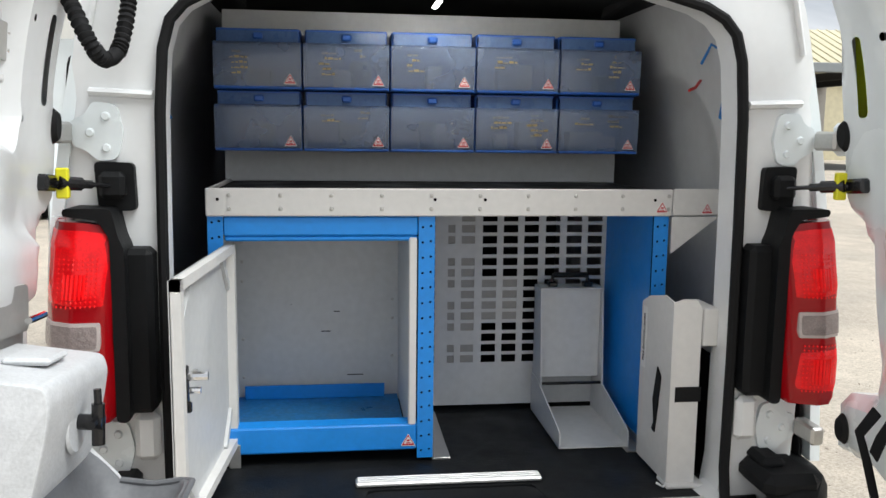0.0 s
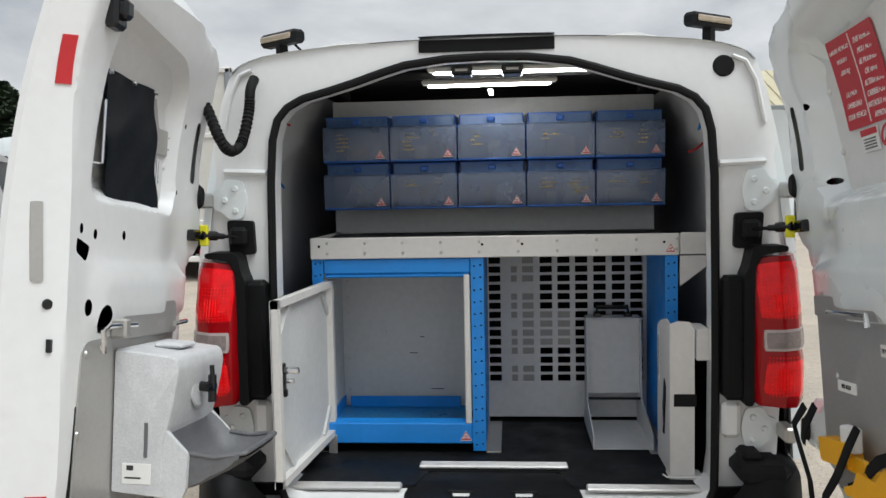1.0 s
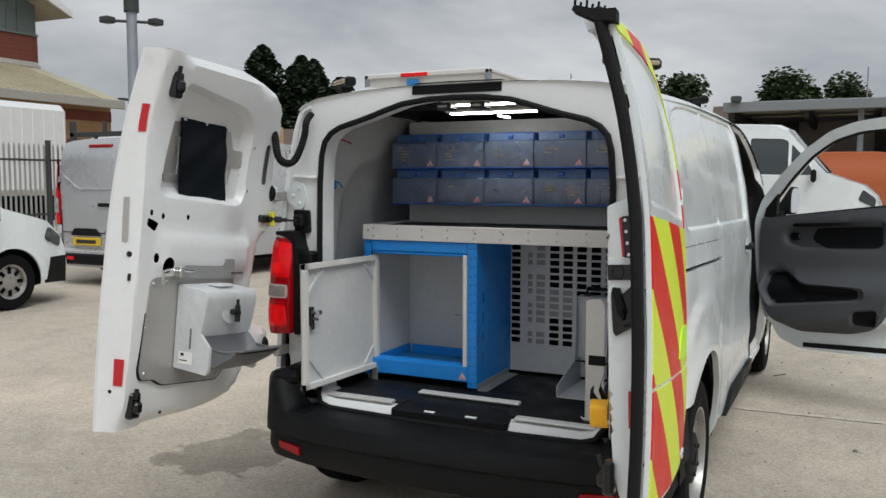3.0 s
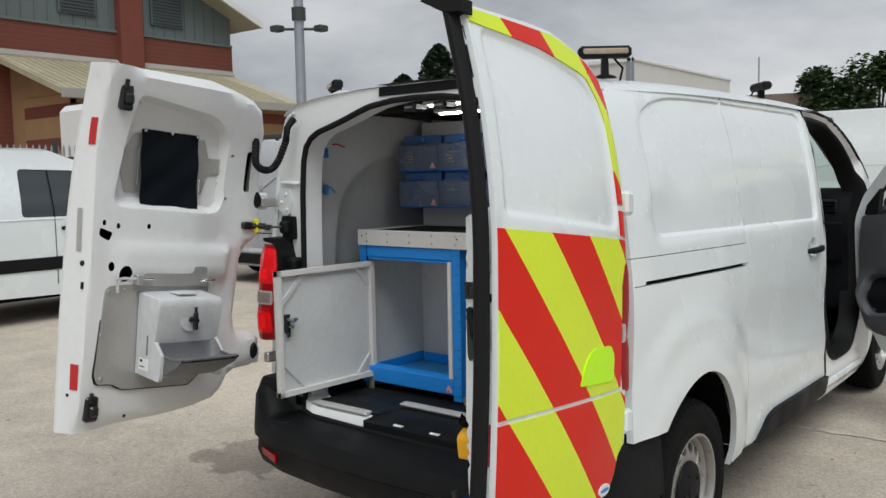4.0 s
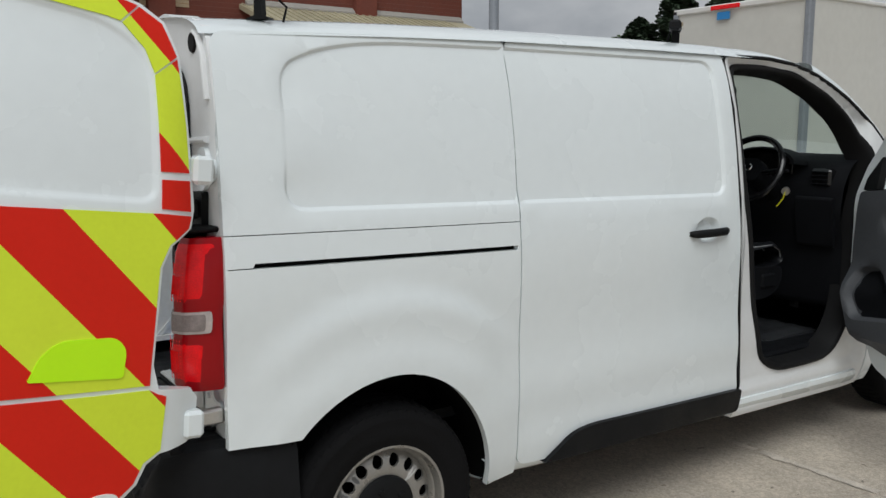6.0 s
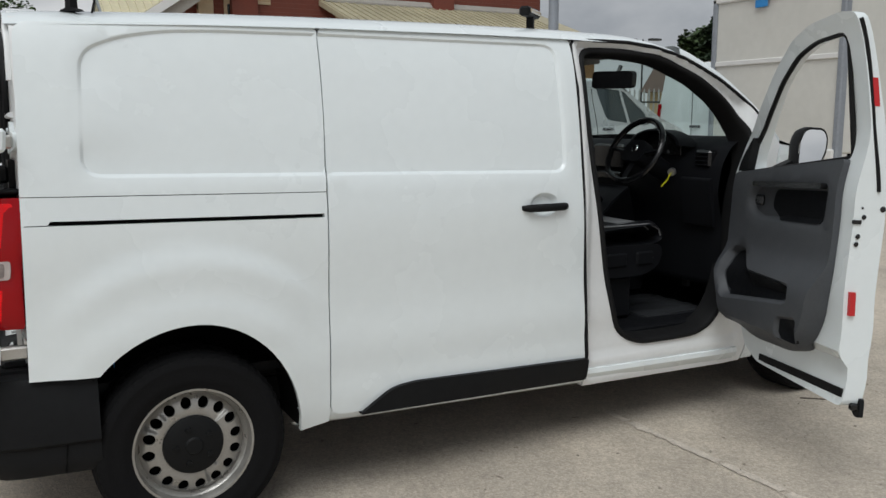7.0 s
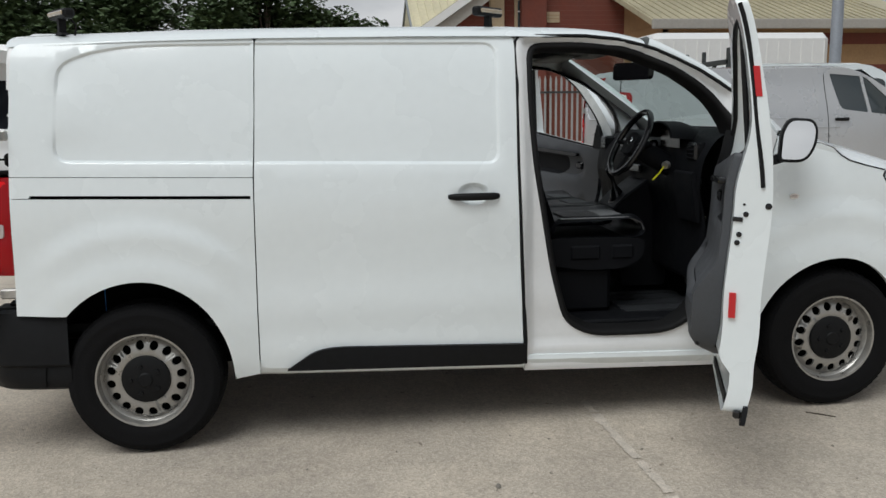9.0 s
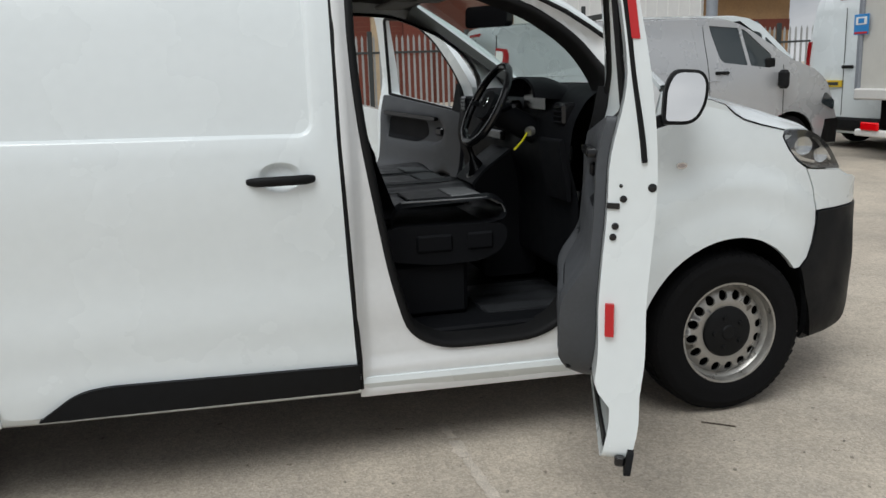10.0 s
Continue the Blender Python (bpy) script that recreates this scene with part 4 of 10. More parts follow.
# load bay: floor, linings, wheel boxes, bulkhead
b = Build().sheet(rounded([(-0.74, -0.528), (-0.235, -0.528), (-0.205, -0.40), (0.205, -0.40), (0.235, -0.528), (0.74, -0.528), (0.74, 1.72), (-0.74, 1.72)], 0.012, 3), lambda x, y: (x, y, 0.541), 0.3, 1, lambda x, y: (x, y, 0.505))
part("load_floor", b, black_mat, van, "scuffed black rubber load floor")
for s in (1, -1):
    wall = curve_table([(0.5, 0.735), (0.9, 0.745), (1.2, 0.74), (1.5, 0.722), (1.7, 0.69), (1.82, 0.645)], 0.06)
    swell = rounded([(-0.30, 0.62), (1.2, 0.62), (1.2, 1.60), (0.0, 1.60), (-0.22, 1.45)], 0.2, 6)
    b = Build().sheet([(-0.44, 0.5), (-0.43, 0.5), (-0.425, 0.80), (0.46, 0.80), (0.46, 0.5), (1.47, 0.5), (1.47, 1.80), (-0.42, 1.80)], lambda y, z: (s * (wall(z) + 0.035 * smooth_step(0.0, 0.05, rim_distance((y, z), swell)) - (1 - smooth_step(-0.44, -0.38, y)) * max(0.0, wall(z) - 0.685)), y, z), 0.06, extra=ring_points(swell, (-0.03, -0.01, 0.01), 0.04))
    part("side_lining", b, lining, van, "grey painted inner side panel")
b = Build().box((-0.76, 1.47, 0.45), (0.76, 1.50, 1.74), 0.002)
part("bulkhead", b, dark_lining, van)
b = Build().box((-0.62, -0.5, 0.44), (0.62, 1.74, 0.50), 0.01)
b.box((-0.60, -0.62, 0.30), (0.60, 3.9, 0.46), 0.03)
part("underbody", b, black_plastic, van)


# ---- wheels ----
def wheel_at(parent, x, y, s, z, name="wheel"):
    m = frame_to((x, y, z), (s, 0, 0))
    wheel = part(name, Build().lathe([(0.0, -0.02), (0.20, -0.02), (0.20, 0.03), (0.0, 0.03)], m, 24), black_gap, parent, "silver steel road wheel with a black tyre")
    tp = [(0.208, -0.10), (0.225, -0.105), (0.266, -0.110), (0.305, -0.105), (0.326, -0.096), (0.339, -0.080), (0.3435, -0.05), (0.344, 0.0), (0.3435, 0.05), (0.339, 0.080), (0.326, 0.096), (0.305, 0.105), (0.300, 0.1062), (0.297, 0.1052), (0.266, 0.110), (0.240, 0.1085), (0.237, 0.1070), (0.225, 0.105), (0.208, 0.10)]
    k = len(tp)
    tb = Build().lathe(tp, m, 64, caps=False)
    tyre = part("tyre", tb, tyre_rubber, wheel, "black road tyre")
    tr = Build()
    for i in range(56):
        a = 2 * math.pi * i / 56
        for h0, h1, off in ((-0.098, -0.062, 0), (-0.055, -0.008, 0.4), (-0.002, 0.045, 0.2), (0.052, 0.098, 0.6)):
            aa = a + off * 2 * math.pi / 56
            R = pose(0, 0, 0, 0, 0, math.degrees(aa))
            edge = 0.0165 if abs(h0 + h1) > 0.1 else 0.0
            tr.add([R @ Vector(p) for p in ((0.318, -0.0125, h0), (0.318, 0.0125, h0), (0.318, 0.0125, h1), (0.318, -0.0125, h1), (0.3462 - (edge if h0 < -0.06 else 0), -0.012, h0), (0.3462 - (edge if h0 < -0.06 else 0), 0.012, h0 + 0.004), (0.3462 - (edge if h1 > 0.06 else 0), 0.012, h1), (0.3462 - (edge if h1 > 0.06 else 0), -0.012, h1 - 0.004))], [(4, 5, 6, 7), (0, 1, 5, 4), (1, 2, 6, 5), (2, 3, 7, 6), (3, 0, 4, 7)], m)
    part("tread", tr, tyre_rubber, wheel)
    rb = Build().lathe([(0.212, 0.060), (0.220, 0.096), (0.216, 0.103), (0.208, 0.102), (0.203, 0.090), (0.200, 0.070), (0.192, 0.062), (0.187, 0.046), (0.180, 0.040)], m, 64, caps=False)
    part("rim", rb, rim_silver, wheel, "silver steel wheel rim with round holes")
    def face(u, v, d=0.0):
        r = math.hypot(u, v)
        return Vector((u, v, d + float(np.interp(r, [0.08, 0.105, 0.130, 0.172, 0.184, 0.19], [0.066, 0.073, 0.076, 0.066, 0.050, 0.044]))))
    q = math.pi / 16
    wedge = [(0.085 * math.cos(a), 0.085 * math.sin(a)) for a in (-q, 0, q)] + [(0.19 * math.cos(a), 0.19 * math.sin(a)) for a in (q, q / 2, 0, -q / 2, -q)]
    db = Build()
    for i in range(16):
        db.sheet(wedge, lambda u, v: face(u, v), 0.016, 1, lambda u, v: face(u, v, -0.010), [disc((0.1570, 0), 0.0215, 14, 0.0192)], m=m @ pose(0, 0, 0, 0, 0, 22.5 * i + 7))
    db.weld = 0.0004
    part("wheel_disc", db, rim_silver, wheel)
    cb = Build().lathe([(0.0, 0.100), (0.028, 0.100), (0.034, 0.094), (0.086, 0.092), (0.106, 0.084), (0.112, 0.066)], m, 40, caps=False)
    part("hub_cap", cb, black_plastic, wheel, "black plastic hub cap")
    for i in range(5):
        a = 2 * math.pi * i / 5 + 0.3
        b = Build().lathe([(0.0, 0.100), (0.009, 0.100), (0.012, 0.090)], m @ Matrix.Translation((0.066 * math.cos(a), 0.066 * math.sin(a), 0)), 10)
        part("nut_cover", b, black_plastic, wheel)


for y, z in ((-0.004, 0.304), (3.290, 0.346)):
    for s in (1, -1):
        wheel_at(van, s * 0.793, y, s, z)


# ---- rear doors ----
DOOR_REST = [(0.30, 1.866), (0.40, 1.868), (0.54, 1.846), (0.635, 1.822), (0.695, 1.785), (0.735, 1.70), (0.755, 1.52), (0.775, 1.30), (0.765, 1.250), (0.705, 1.205), (0.680, 1.15), (0.664, 0.90), (0.680, 0.835), (0.780, 0.822), (0.806, 0.790), (0.802, 0.700), (0.775, 0.674), (0.690, 0.664), (0.655, 0.640), (0.632, 0.590), (0.590, 0.551), (0.50, 0.532), (0.300, 0.515)]
DOORS = {-1: [(-0.085, 0.500), (-0.080, 0.90), (-0.064, 1.858)] + DOOR_REST, 1: [(-0.040, 0.506), (-0.034, 0.90), (-0.022, 1.845)] + DOOR_REST}
DOOR = DOORS[-1]
outer_line = curve_table([(0.5, 0.060), (0.7, 0.070), (0.95, 0.074), (1.29, 0.066), (1.45, 0.050), (1.6, 0.026), (1.82, -0.030), (1.9, -0.052)], 0.06)
inner_line = curve_table([(0.5, -0.545), (0.8, -0.532), (1.3, -0.525), (1.5, -0.517), (1.62, -0.500), (1.75, -0.455), (1.88, -0.405)], 0.05)
PANE = rounded([(0.020, 1.335), (0.665, 1.315), (0.660, 1.60), (0.640, 1.70), (0.545, 1.765), (0.30, 1.793), (0.030, 1.795)], [0.02, 0.05, 0.1, 0.09, 0.1, 0.2, 0.03], 6)
WELL = rounded([(0.03, 1.345), (0.55, 1.335), (0.56, 1.66), (0.47, 1.735), (0.10, 1.775)], [0.06, 0.07, 0.10, 0.12, 0.04], 6)
WELL_R = rounded([(-0.10, 1.325), (0.585, 1.335), (0.590, 1.68), (0.52, 1.785), (-0.10, 1.835)], [0.01, 0.07, 0.10, 0.12, 0.01], 6)
BAND = rounded([(-0.02, 1.060), (0.60, 1.050), (0.62, 1.225), (-0.02, 1.235)], 0.05, 6)
TUB = rounded([(0.04, 0.66), (0.53, 0.66), (0.56, 1.04), (0.04, 1.04)], 0.06, 6)
PIN = Vector((0.852, -0.535, 1.07))


def door_out(x, z):
    return -0.535 - outer_line(z) - 0.020 * max(0.0, math.sin(math.pi * min(1.0, max(0.0, x / 0.85)))) + 0.009 * smooth_step(-0.008, 0.014, rim_distance((x, z), PANE)) + 0.05 * smooth_step(0.70, 0.83, x)


door_face = curve_table([(0.5, -0.525), (0.60, -0.497), (0.8, -0.484), (1.3, -0.478), (1.5, -0.478), (1.62, -0.470), (1.75, -0.440), (1.88, -0.400)], 0.04)


def door_in(x, z, s=-1):
    """Inside face of a rear door; its free edge is a ramp that carries the locks."""
    rim = (1 - smooth_step(0.0, 0.03, rim_distance((x, z), DOOR))) * smooth_step(0.02, 0.12, x)
    far = smooth_step(0.36, 0.60, x)
    y = door_face(z) * (1 - far) + inner_line(z) * far - 0.035 * rim
    y += (0.016 + 0.022 * far) * smooth_step(0.0, 0.05, rim_distance((x, z), BAND)) * smooth_step(0.03, 0.10, x) - (0.080 * smooth_step(0.0, 0.05, rim_distance((x, z), WELL)) if s == -1 else 0.0) - 0.020 * smooth_step(0.0, 0.05, rim_distance((x, z), TUB))
    if s == 1:
        k = smooth_step(0.0, 0.05, rim_distance((x, z), WELL_R))
        y += (-0.577 + 0.16 * (z - 1.5) - y) * k
    y = max(y, door_out(x, z) + 0.008)
    e0 = np.interp(z, [0.5, 0.9, 1.858], [-0.083, -0.078, -0.062]) if s == -1 else -0.008
    r = min(1.0, max(0.0, (x - e0) / (0.035 if s == -1 else 0.034)))
    r = 0.6 * r + 0.4 * smooth_step(0.0, 1.0, r)
    lip = door_out(x, z) + 0.014
    return lip + (y - lip) * r


def door_pose(s):
    p = Vector((s * PIN.x, PIN.y, PIN.z))
    ax = Vector((-s * 0.044, 0.02, 0.70)).normalized()
    return Matrix.Translation(p) @ Matrix.Rotation(radians(94.0 if s == 1 else -91.0), 4, ax) @ Matrix.Translation(-p)


SEG = {}
for s, nm in ((1, "rear_door"), (-1, "rear_door")):
    D = door_pose(s)
    P = lambda x, y, z, s=s: Vector((s * x, y, z))
    oval = disc((0.762, 1.445), 0.022, 16, 0.036)
    slot = rounded([(0.652, 1.44), (0.682, 1.44), (0.676, 1.61), (0.650, 1.61)], 0.013, 3)
    holes = [slot, disc((0.064, 1.276), 0.008, 10, 0.011), disc((0.008, 1.286), 0.007, 10, 0.011), disc((0.190, 1.278), 0.008, 10, 0.011), disc((0.044, 1.124), 0.011, 12, 0.018), rounded([(-0.008, 1.268), (0.044, 1.250), (0.030, 1.218), (-0.010, 1.238)], 0.008, 2), disc((0.098, 1.097), 0.025, 16, 0.031), disc((0.575, 1.585), 0.007, 8), disc((0.560, 1.405), 0.007, 8)]
    if s == 1:
        holes = [slot] + [rounded([(0.050, 1.260), (0.022, 1.256), (0.026, 1.222), (0.046, 1.228)], 0.006, 2), disc((0.087, 1.283), 0.008, 10), disc((0.585, 1.595), 0.009, 10), disc((0.560, 1.400), 0.009, 10)]
    ex = ring_points(WELL, (-0.045, -0.025, -0.005), 0.03) + ring_points(BAND, (-0.045, -0.02, 0), 0.03) + ring_points(PANE, (-0.014, -0.009, -0.003, 0.003, 0.009), 0.016)
    STRIPS = ((1.567, 1.664, -0.049), (0.668, 0.762, -0.062)) if s == -1 else ((0.733, 0.833, 0.0),)
    ex += [(u0 - 0.004 + 0.005 * i, z0 - 0.01 + 0.014 * j) for z0, z1, u0 in STRIPS for i in range(6) for j in range(9)]
    line = DOORS[s]
    ex += [(edge + du, 0.53 + 0.03 * i) for i in range(44) for edge in (-0.085 if s == -1 else -0.034,) for du in (0.012, 0.026, 0.034, 0.042, 0.050, 0.062, 0.078)]
    bb = Build().sheet(line, lambda x, z: P(x, door_in(x, z, s), z), 0.028, extra=ex, holes=holes)
    bb.sheet(line, lambda x, z: P(x, door_out(x, z), z), 0.03, extra=ex)
    rimv = []
    n = len(line)
    for i in range(n):
        a, c = line[i], line[(i + 1) % n]
        q = max(1, int(math.hypot(c[0] - a[0], c[1] - a[1]) / 0.03))
        rimv += [(a[0] + (c[0] - a[0]) * j / q, a[1] + (c[1] - a[1]) * j / q) for j in range(q)]
    rimv.append(rimv[0])
    bb.grid([[P(x, door_out(x, z), z) for x, z in rimv], [P(x, door_in(x, z, s), z) for x, z in rimv]])
    door = part(nm, bb, white_inner if s == -1 else white_paint, van, "white rear door, open, with a hand wash unit on its inside" if s == -1 else "white rear door, open, with red and lime chevrons outside", 40, D)
    SEG[s] = door
    # dark hollow behind the holes
    b = Build().sheet(rounded([(0.02, 1.06), (0.66, 1.06), (0.70, 1.40), (0.70, 1.66), (0.632, 1.66), (0.628, 1.31), (0.02, 1.31)], 0.004), lambda x, z: P(x, door_out(x, z) + 0.02, z), 0.08, 1, lambda x, z: P(x, door_out(x, z) + 0.026, z))
    part("door_cavity", b, black_gap, door, m=D)
    b = Build().lathe([(0.0, 0.012), (0.026, 0.012), (0.036, 0.0)], frame_to(P(0.730, -0.523, 1.408), (0, 1, 0)), 20, squash=0.55)
    part("bump_stop", b, black_rubber, door, m=D)
    b = Build().lathe([(0.0, 0.012), (0.026, 0.012), (0.036, 0.0)], frame_to(P(0.765, -0.532, 0.745), (0, 1, 0)), 20, squash=0.55)
    part("bump_stop", b, black_rubber, door, m=D)
    # board in the upper well
    BOARD = (lambda z: -0.545 + 0.03 * (z - 1.5) + 0.5 * max(0, z - 1.62)) if s == -1 else (lambda z: -0.572 + 0.16 * (z - 1.5))
    b = Build().sheet([(u + (0.30 - u) * 0.05, v + (1.55 - v) * 0.05) for u, v in WELL], lambda x, z: P(x, max(BOARD(z), door_out(x, z) + 0.018), z), 0.05, 1, lambda x, z: P(x, max(BOARD(z), door_out(x, z) + 0.018) - 0.006, z))
    part("trim_board", b, white_trim, door, m=D)
    for u, v in ((0.11, 1.372), (0.48, 1.362), (0.535, 1.47), (0.535, 1.62), (0.13, 1.745)):
        b = Build().lathe([(0.0, 0.006), (0.008, 0.004), (0.009, 0.0)], frame_to(P(u, max(BOARD(v), door_out(u, v) + 0.018) + 0.001, v), (0, 1, 0)), 10)
        part("clip", b, white_trim, door, m=D)
    # red reflective strips near the free edge
    for z0, z1, u0 in STRIPS:
        wide = 0.011 if s == -1 else 0.008
        b = Build().sheet(rect(u0, z0, u0 + wide, z1), lambda x, z: P(x - 0.003, door_in(x, z, s) + 0.003, z), 0.008, 1, lambda x, z: P(x + 0.003, door_in(x, z, s) - 0.003, z))
        part("reflective_strip", b, red_tape, door, "red reflective strip", m=D)
    # latches at top and bottom of the free edge
    for u, z0, z1 in ((0.046 if s == -1 else 0.045, 1.700, 1.795), (0.002 if s == -1 else 0.03, 0.545, 0.640)):
        yy = door_in(u, (z0 + z1) / 2, s) + (0.004 if s == 1 else -0.012)
        b = Build().box((s * (u - 0.026), yy - 0.004, z0), (s * (u + 0.026), yy + 0.028, z1), 0.008)
        b.box((s * (u - 0.016), yy + 0.02, z0 + 0.02), (s * (u + 0.02), yy + 0.045, z0 + 0.062), 0.008)
        b.tube([P(u - 0.01, yy + 0.03, z1 - 0.02), P(u - 0.012, yy + 0.04, z1 + 0.015)], 0.008, 8)
        part("door_latch", b, gloss_black, door, "black latch", m=D)
    for u, v, r in ((-0.050 if s == -1 else 0.0, 1.134, 0.009), (-0.065 if s == -1 else -0.02, 0.645, 0.005), (0.145, 0.545, 0.005)):
        b = Build().lathe([(0.0, 0.004), (r, 0.004), (r + 0.002, 0.0)], frame_to(P(u, door_in(u, v, s), v), (-s * 0.7, 0.7, 0)), 12)
        part("grommet", b, gloss_black, door, m=D)
    if s == -1:
        b = Build().box((0.043, door_in(-0.049, 1.052) - 0.006, 1.040), (0.055, door_in(-0.049, 1.052) + 0.004, 1.066), 0.001)
        part("edge_slot", b, gloss_black, door, m=D)
    # rubber seal down the free edge
    if s == 1:
        b = Build().tube([P(-0.053 + 0.020 * (z - 0.52) / 1.34, door_out(-0.04, z) + 0.035, z) for z in [0.52 + 0.0445 * i for i in range(31)]], 0.017, 10, flat=1.5)
        y0 = door_out(0, 1.83) - 0.01
        b.prism([(y0 - 0.004, 1.815), (y0 + 0.05, 1.820), (y0 + 0.115, 1.855), (y0 + 0.108, 1.868), (y0 + 0.05, 1.850), (y0 - 0.004, 1.848)], lambda yy, z, x: (x, yy, z), -0.060, -0.010)
        for k in range(6):
            b.tube([P(-0.05 + 0.006 * (k % 2), y0 + 0.03 + 0.016 * k, 1.846 + 0.004 * k), P(-0.054, y0 + 0.026 + 0.016 * k, 1.858 + 0.004 * k + 0.008 * (k % 2))], 0.0035, 6)
        part("edge_seal", b, black_rubber, door, "black rubber edge seal", m=D)
    # hinge blocks on the outside
    for z in (1.405, 0.722):
        b = Build().box((s * 0.762, -0.600, z - 0.038), (s * 0.818, -0.550, z + 0.038), 0.010)
        part("hinge_block", b, white_paint, door, m=D)
    # check strap with its clip
    b = Build().box((s * 0.655, -0.560, 1.280), (s * 0.715, -0.505, 1.312), 0.006)
    part("check_strap_housing", b, gloss_black, door, m=D)

for s in (1, -1):
    D = door_pose(s)
    a = D @ Vector((s * 0.700, -0.51, 1.297))
    c = Vector((s * 0.742, -0.56, 1.297))
    d = (c - a).normalized()
    b = Build().tube([a, c], 0.005, 8)
    o = part("check_strap", b, gloss_black, van, "check strap rod")
    b = Build().tube([a + d * 0.01, a + d * 0.06], 0.014, 10)
    b.tube([a + d * 0.06, a + d * 0.085], 0.009, 10)
    part("rod_sleeve", b, gloss_black, o)
    q = a + d * 0.02
    b = Build().box(q - Vector((0.012, 0.008, 0.030)), q + Vector((0.012, 0.008, 0.030)), 0.003)
    part("rod_clip", b, yellow_check, o, "yellow plastic clip")

# chevrons on the right door
D = door_pose(1)


def band_of(x, z):
    return (x + (z - 1.288) / 1.06 - 0.015) / 0.212


def chevron(region, off, gaps=True):
    for k in range(-6, 8):
        poly = clip(clip(region, lambda x, z: band_of(x, z) - k), lambda x, z: k + 1 - band_of(x, z))
        clean = []
        for p in poly:
            if not clean or math.hypot(p[0] - clean[-1][0], p[1] - clean[-1][1]) > 0.003:
                clean.append(p)
        if len(clean) > 2 and math.hypot(clean[0][0] - clean[-1][0], clean[0][1] - clean[-1][1]) < 0.003:
            clean.pop()
        area = abs(sum(clean[i][0] * clean[i - 1][1] - clean[i - 1][0] * clean[i][1] for i in range(len(clean)))) / 2 if len(clean) > 2 else 0
        if area < 2e-4:
            continue
        bb = Build().sheet(clean, lambda x, z: Vector((x, door_out(x, z) - off, z)), 0.04, 1, lambda x, z: Vector((x, door_out(x, z) + 0.002, z)))
        red = k % 2 != 0
        part("chevron_stripe", bb, chev_red if red else chev_yellow, SEG[1], "red stripe" if red else "lime stripe", m=D)


chevron([(-0.029, 0.848), (0.655, 0.848), (0.657, 0.905), (0.673, 1.15), (0.698, 1.208), (0.755, 1.250), (0.764, 1.282), (0.680, 1.288), (-0.024, 1.300)], 0.004)
chevron([(-0.032, 0.525), (0.295, 0.525), (0.50, 0.542), (0.582, 0.560), (0.622, 0.594), (0.646, 0.645), (0.690, 0.674), (0.700, 0.815), (0.680, 0.822), (0.655, 0.836), (-0.029, 0.836)], 0.004)
chevron([(0.675, 1.300), (0.762, 1.294), (0.757, 1.375), (0.675, 1.375)], 0.004)
chevron([(0.672, 1.395), (0.755, 1.395), (0.746, 1.52), (0.726, 1.69), (0.662, 1.64), (0.668, 1.52)], 0.004)
chevron([(0.662, 1.645), (0.725, 1.697), (0.688, 1.778), (0.630, 1.812), (0.585, 1.765), (0.640, 1.705)], 0.004)
chevron([(-0.018, 1.802), (-0.018, 1.836), (0.30, 1.852), (0.30, 1.800)], 0.004)
chevron([(0.300, 1.800), (0.300, 1.852), (0.40, 1.858), (0.54, 1.838), (0.626, 1.815), (0.580, 1.768), (0.545, 1.775)], 0.004)
b = Build().sheet(rounded([(0.362, 0.884), (0.585, 0.876), (0.592, 0.950), (0.565, 0.980), (0.43, 0.978), (0.388, 0.940)], [0.008, 0.010, 0.02, 0.02, 0.03, 0.02], 5), lambda x, z: Vector((x, door_out(x, z) - 0.0075, z)), 0.04, 1, lambda x, z: Vector((x, door_out(x, z), z)))
part("film_patch", b, chev_bright, SEG[1], "bright lime film patch", m=D)
b = Build().sheet(disc((0.545, 0.566), 0.040, 24, 0.017), lambda x, z: Vector((x, door_out(x, z) - 0.0075, z)), 0.03, 1, lambda x, z: Vector((x, door_out(x, z), z)))
part("dealer_sticker", b, sign_white, SEG[1], "small oval sticker", m=D)
b = Build().sheet(disc((0.545, 0.566), 0.030, 20, 0.0055), lambda x, z: Vector((x, door_out(x, z) - 0.009, z)), 0.03, 1, lambda x, z: Vector((x, door_out(x, z), z)))
part("sticker_bar", b, sign_blue, SEG[1], m=D)

# inside of the right door: red notice, no-smoking sign, steel board, lock
rd = SEG[1]
yb = -0.537
SIGN = lambda u, v: Vector((u, max(-0.566 + 0.16 * (v - 1.5), door_out(u, v) + 0.024), v))
b = Build().sheet(rounded([(0.253, 1.512), (0.480, 1.512), (0.480, 1.728), (0.253, 1.728)], 0.006, 2), SIGN, 0.03, 1, lambda u, v: SIGN(u, v) - Vector((0, 0.0015, 0)))
part("notice", b, sign_red, rd, "red weight and alteration notice with white words", m=D)
b = Build().sheet(rect(0.366, 1.517, 0.368, 1.723), lambda u, v: SIGN(u, v) + Vector((0, 0.002, 0)), 0.1, 1, SIGN)
part("notice_line", b, sign_white, rd, m=D)
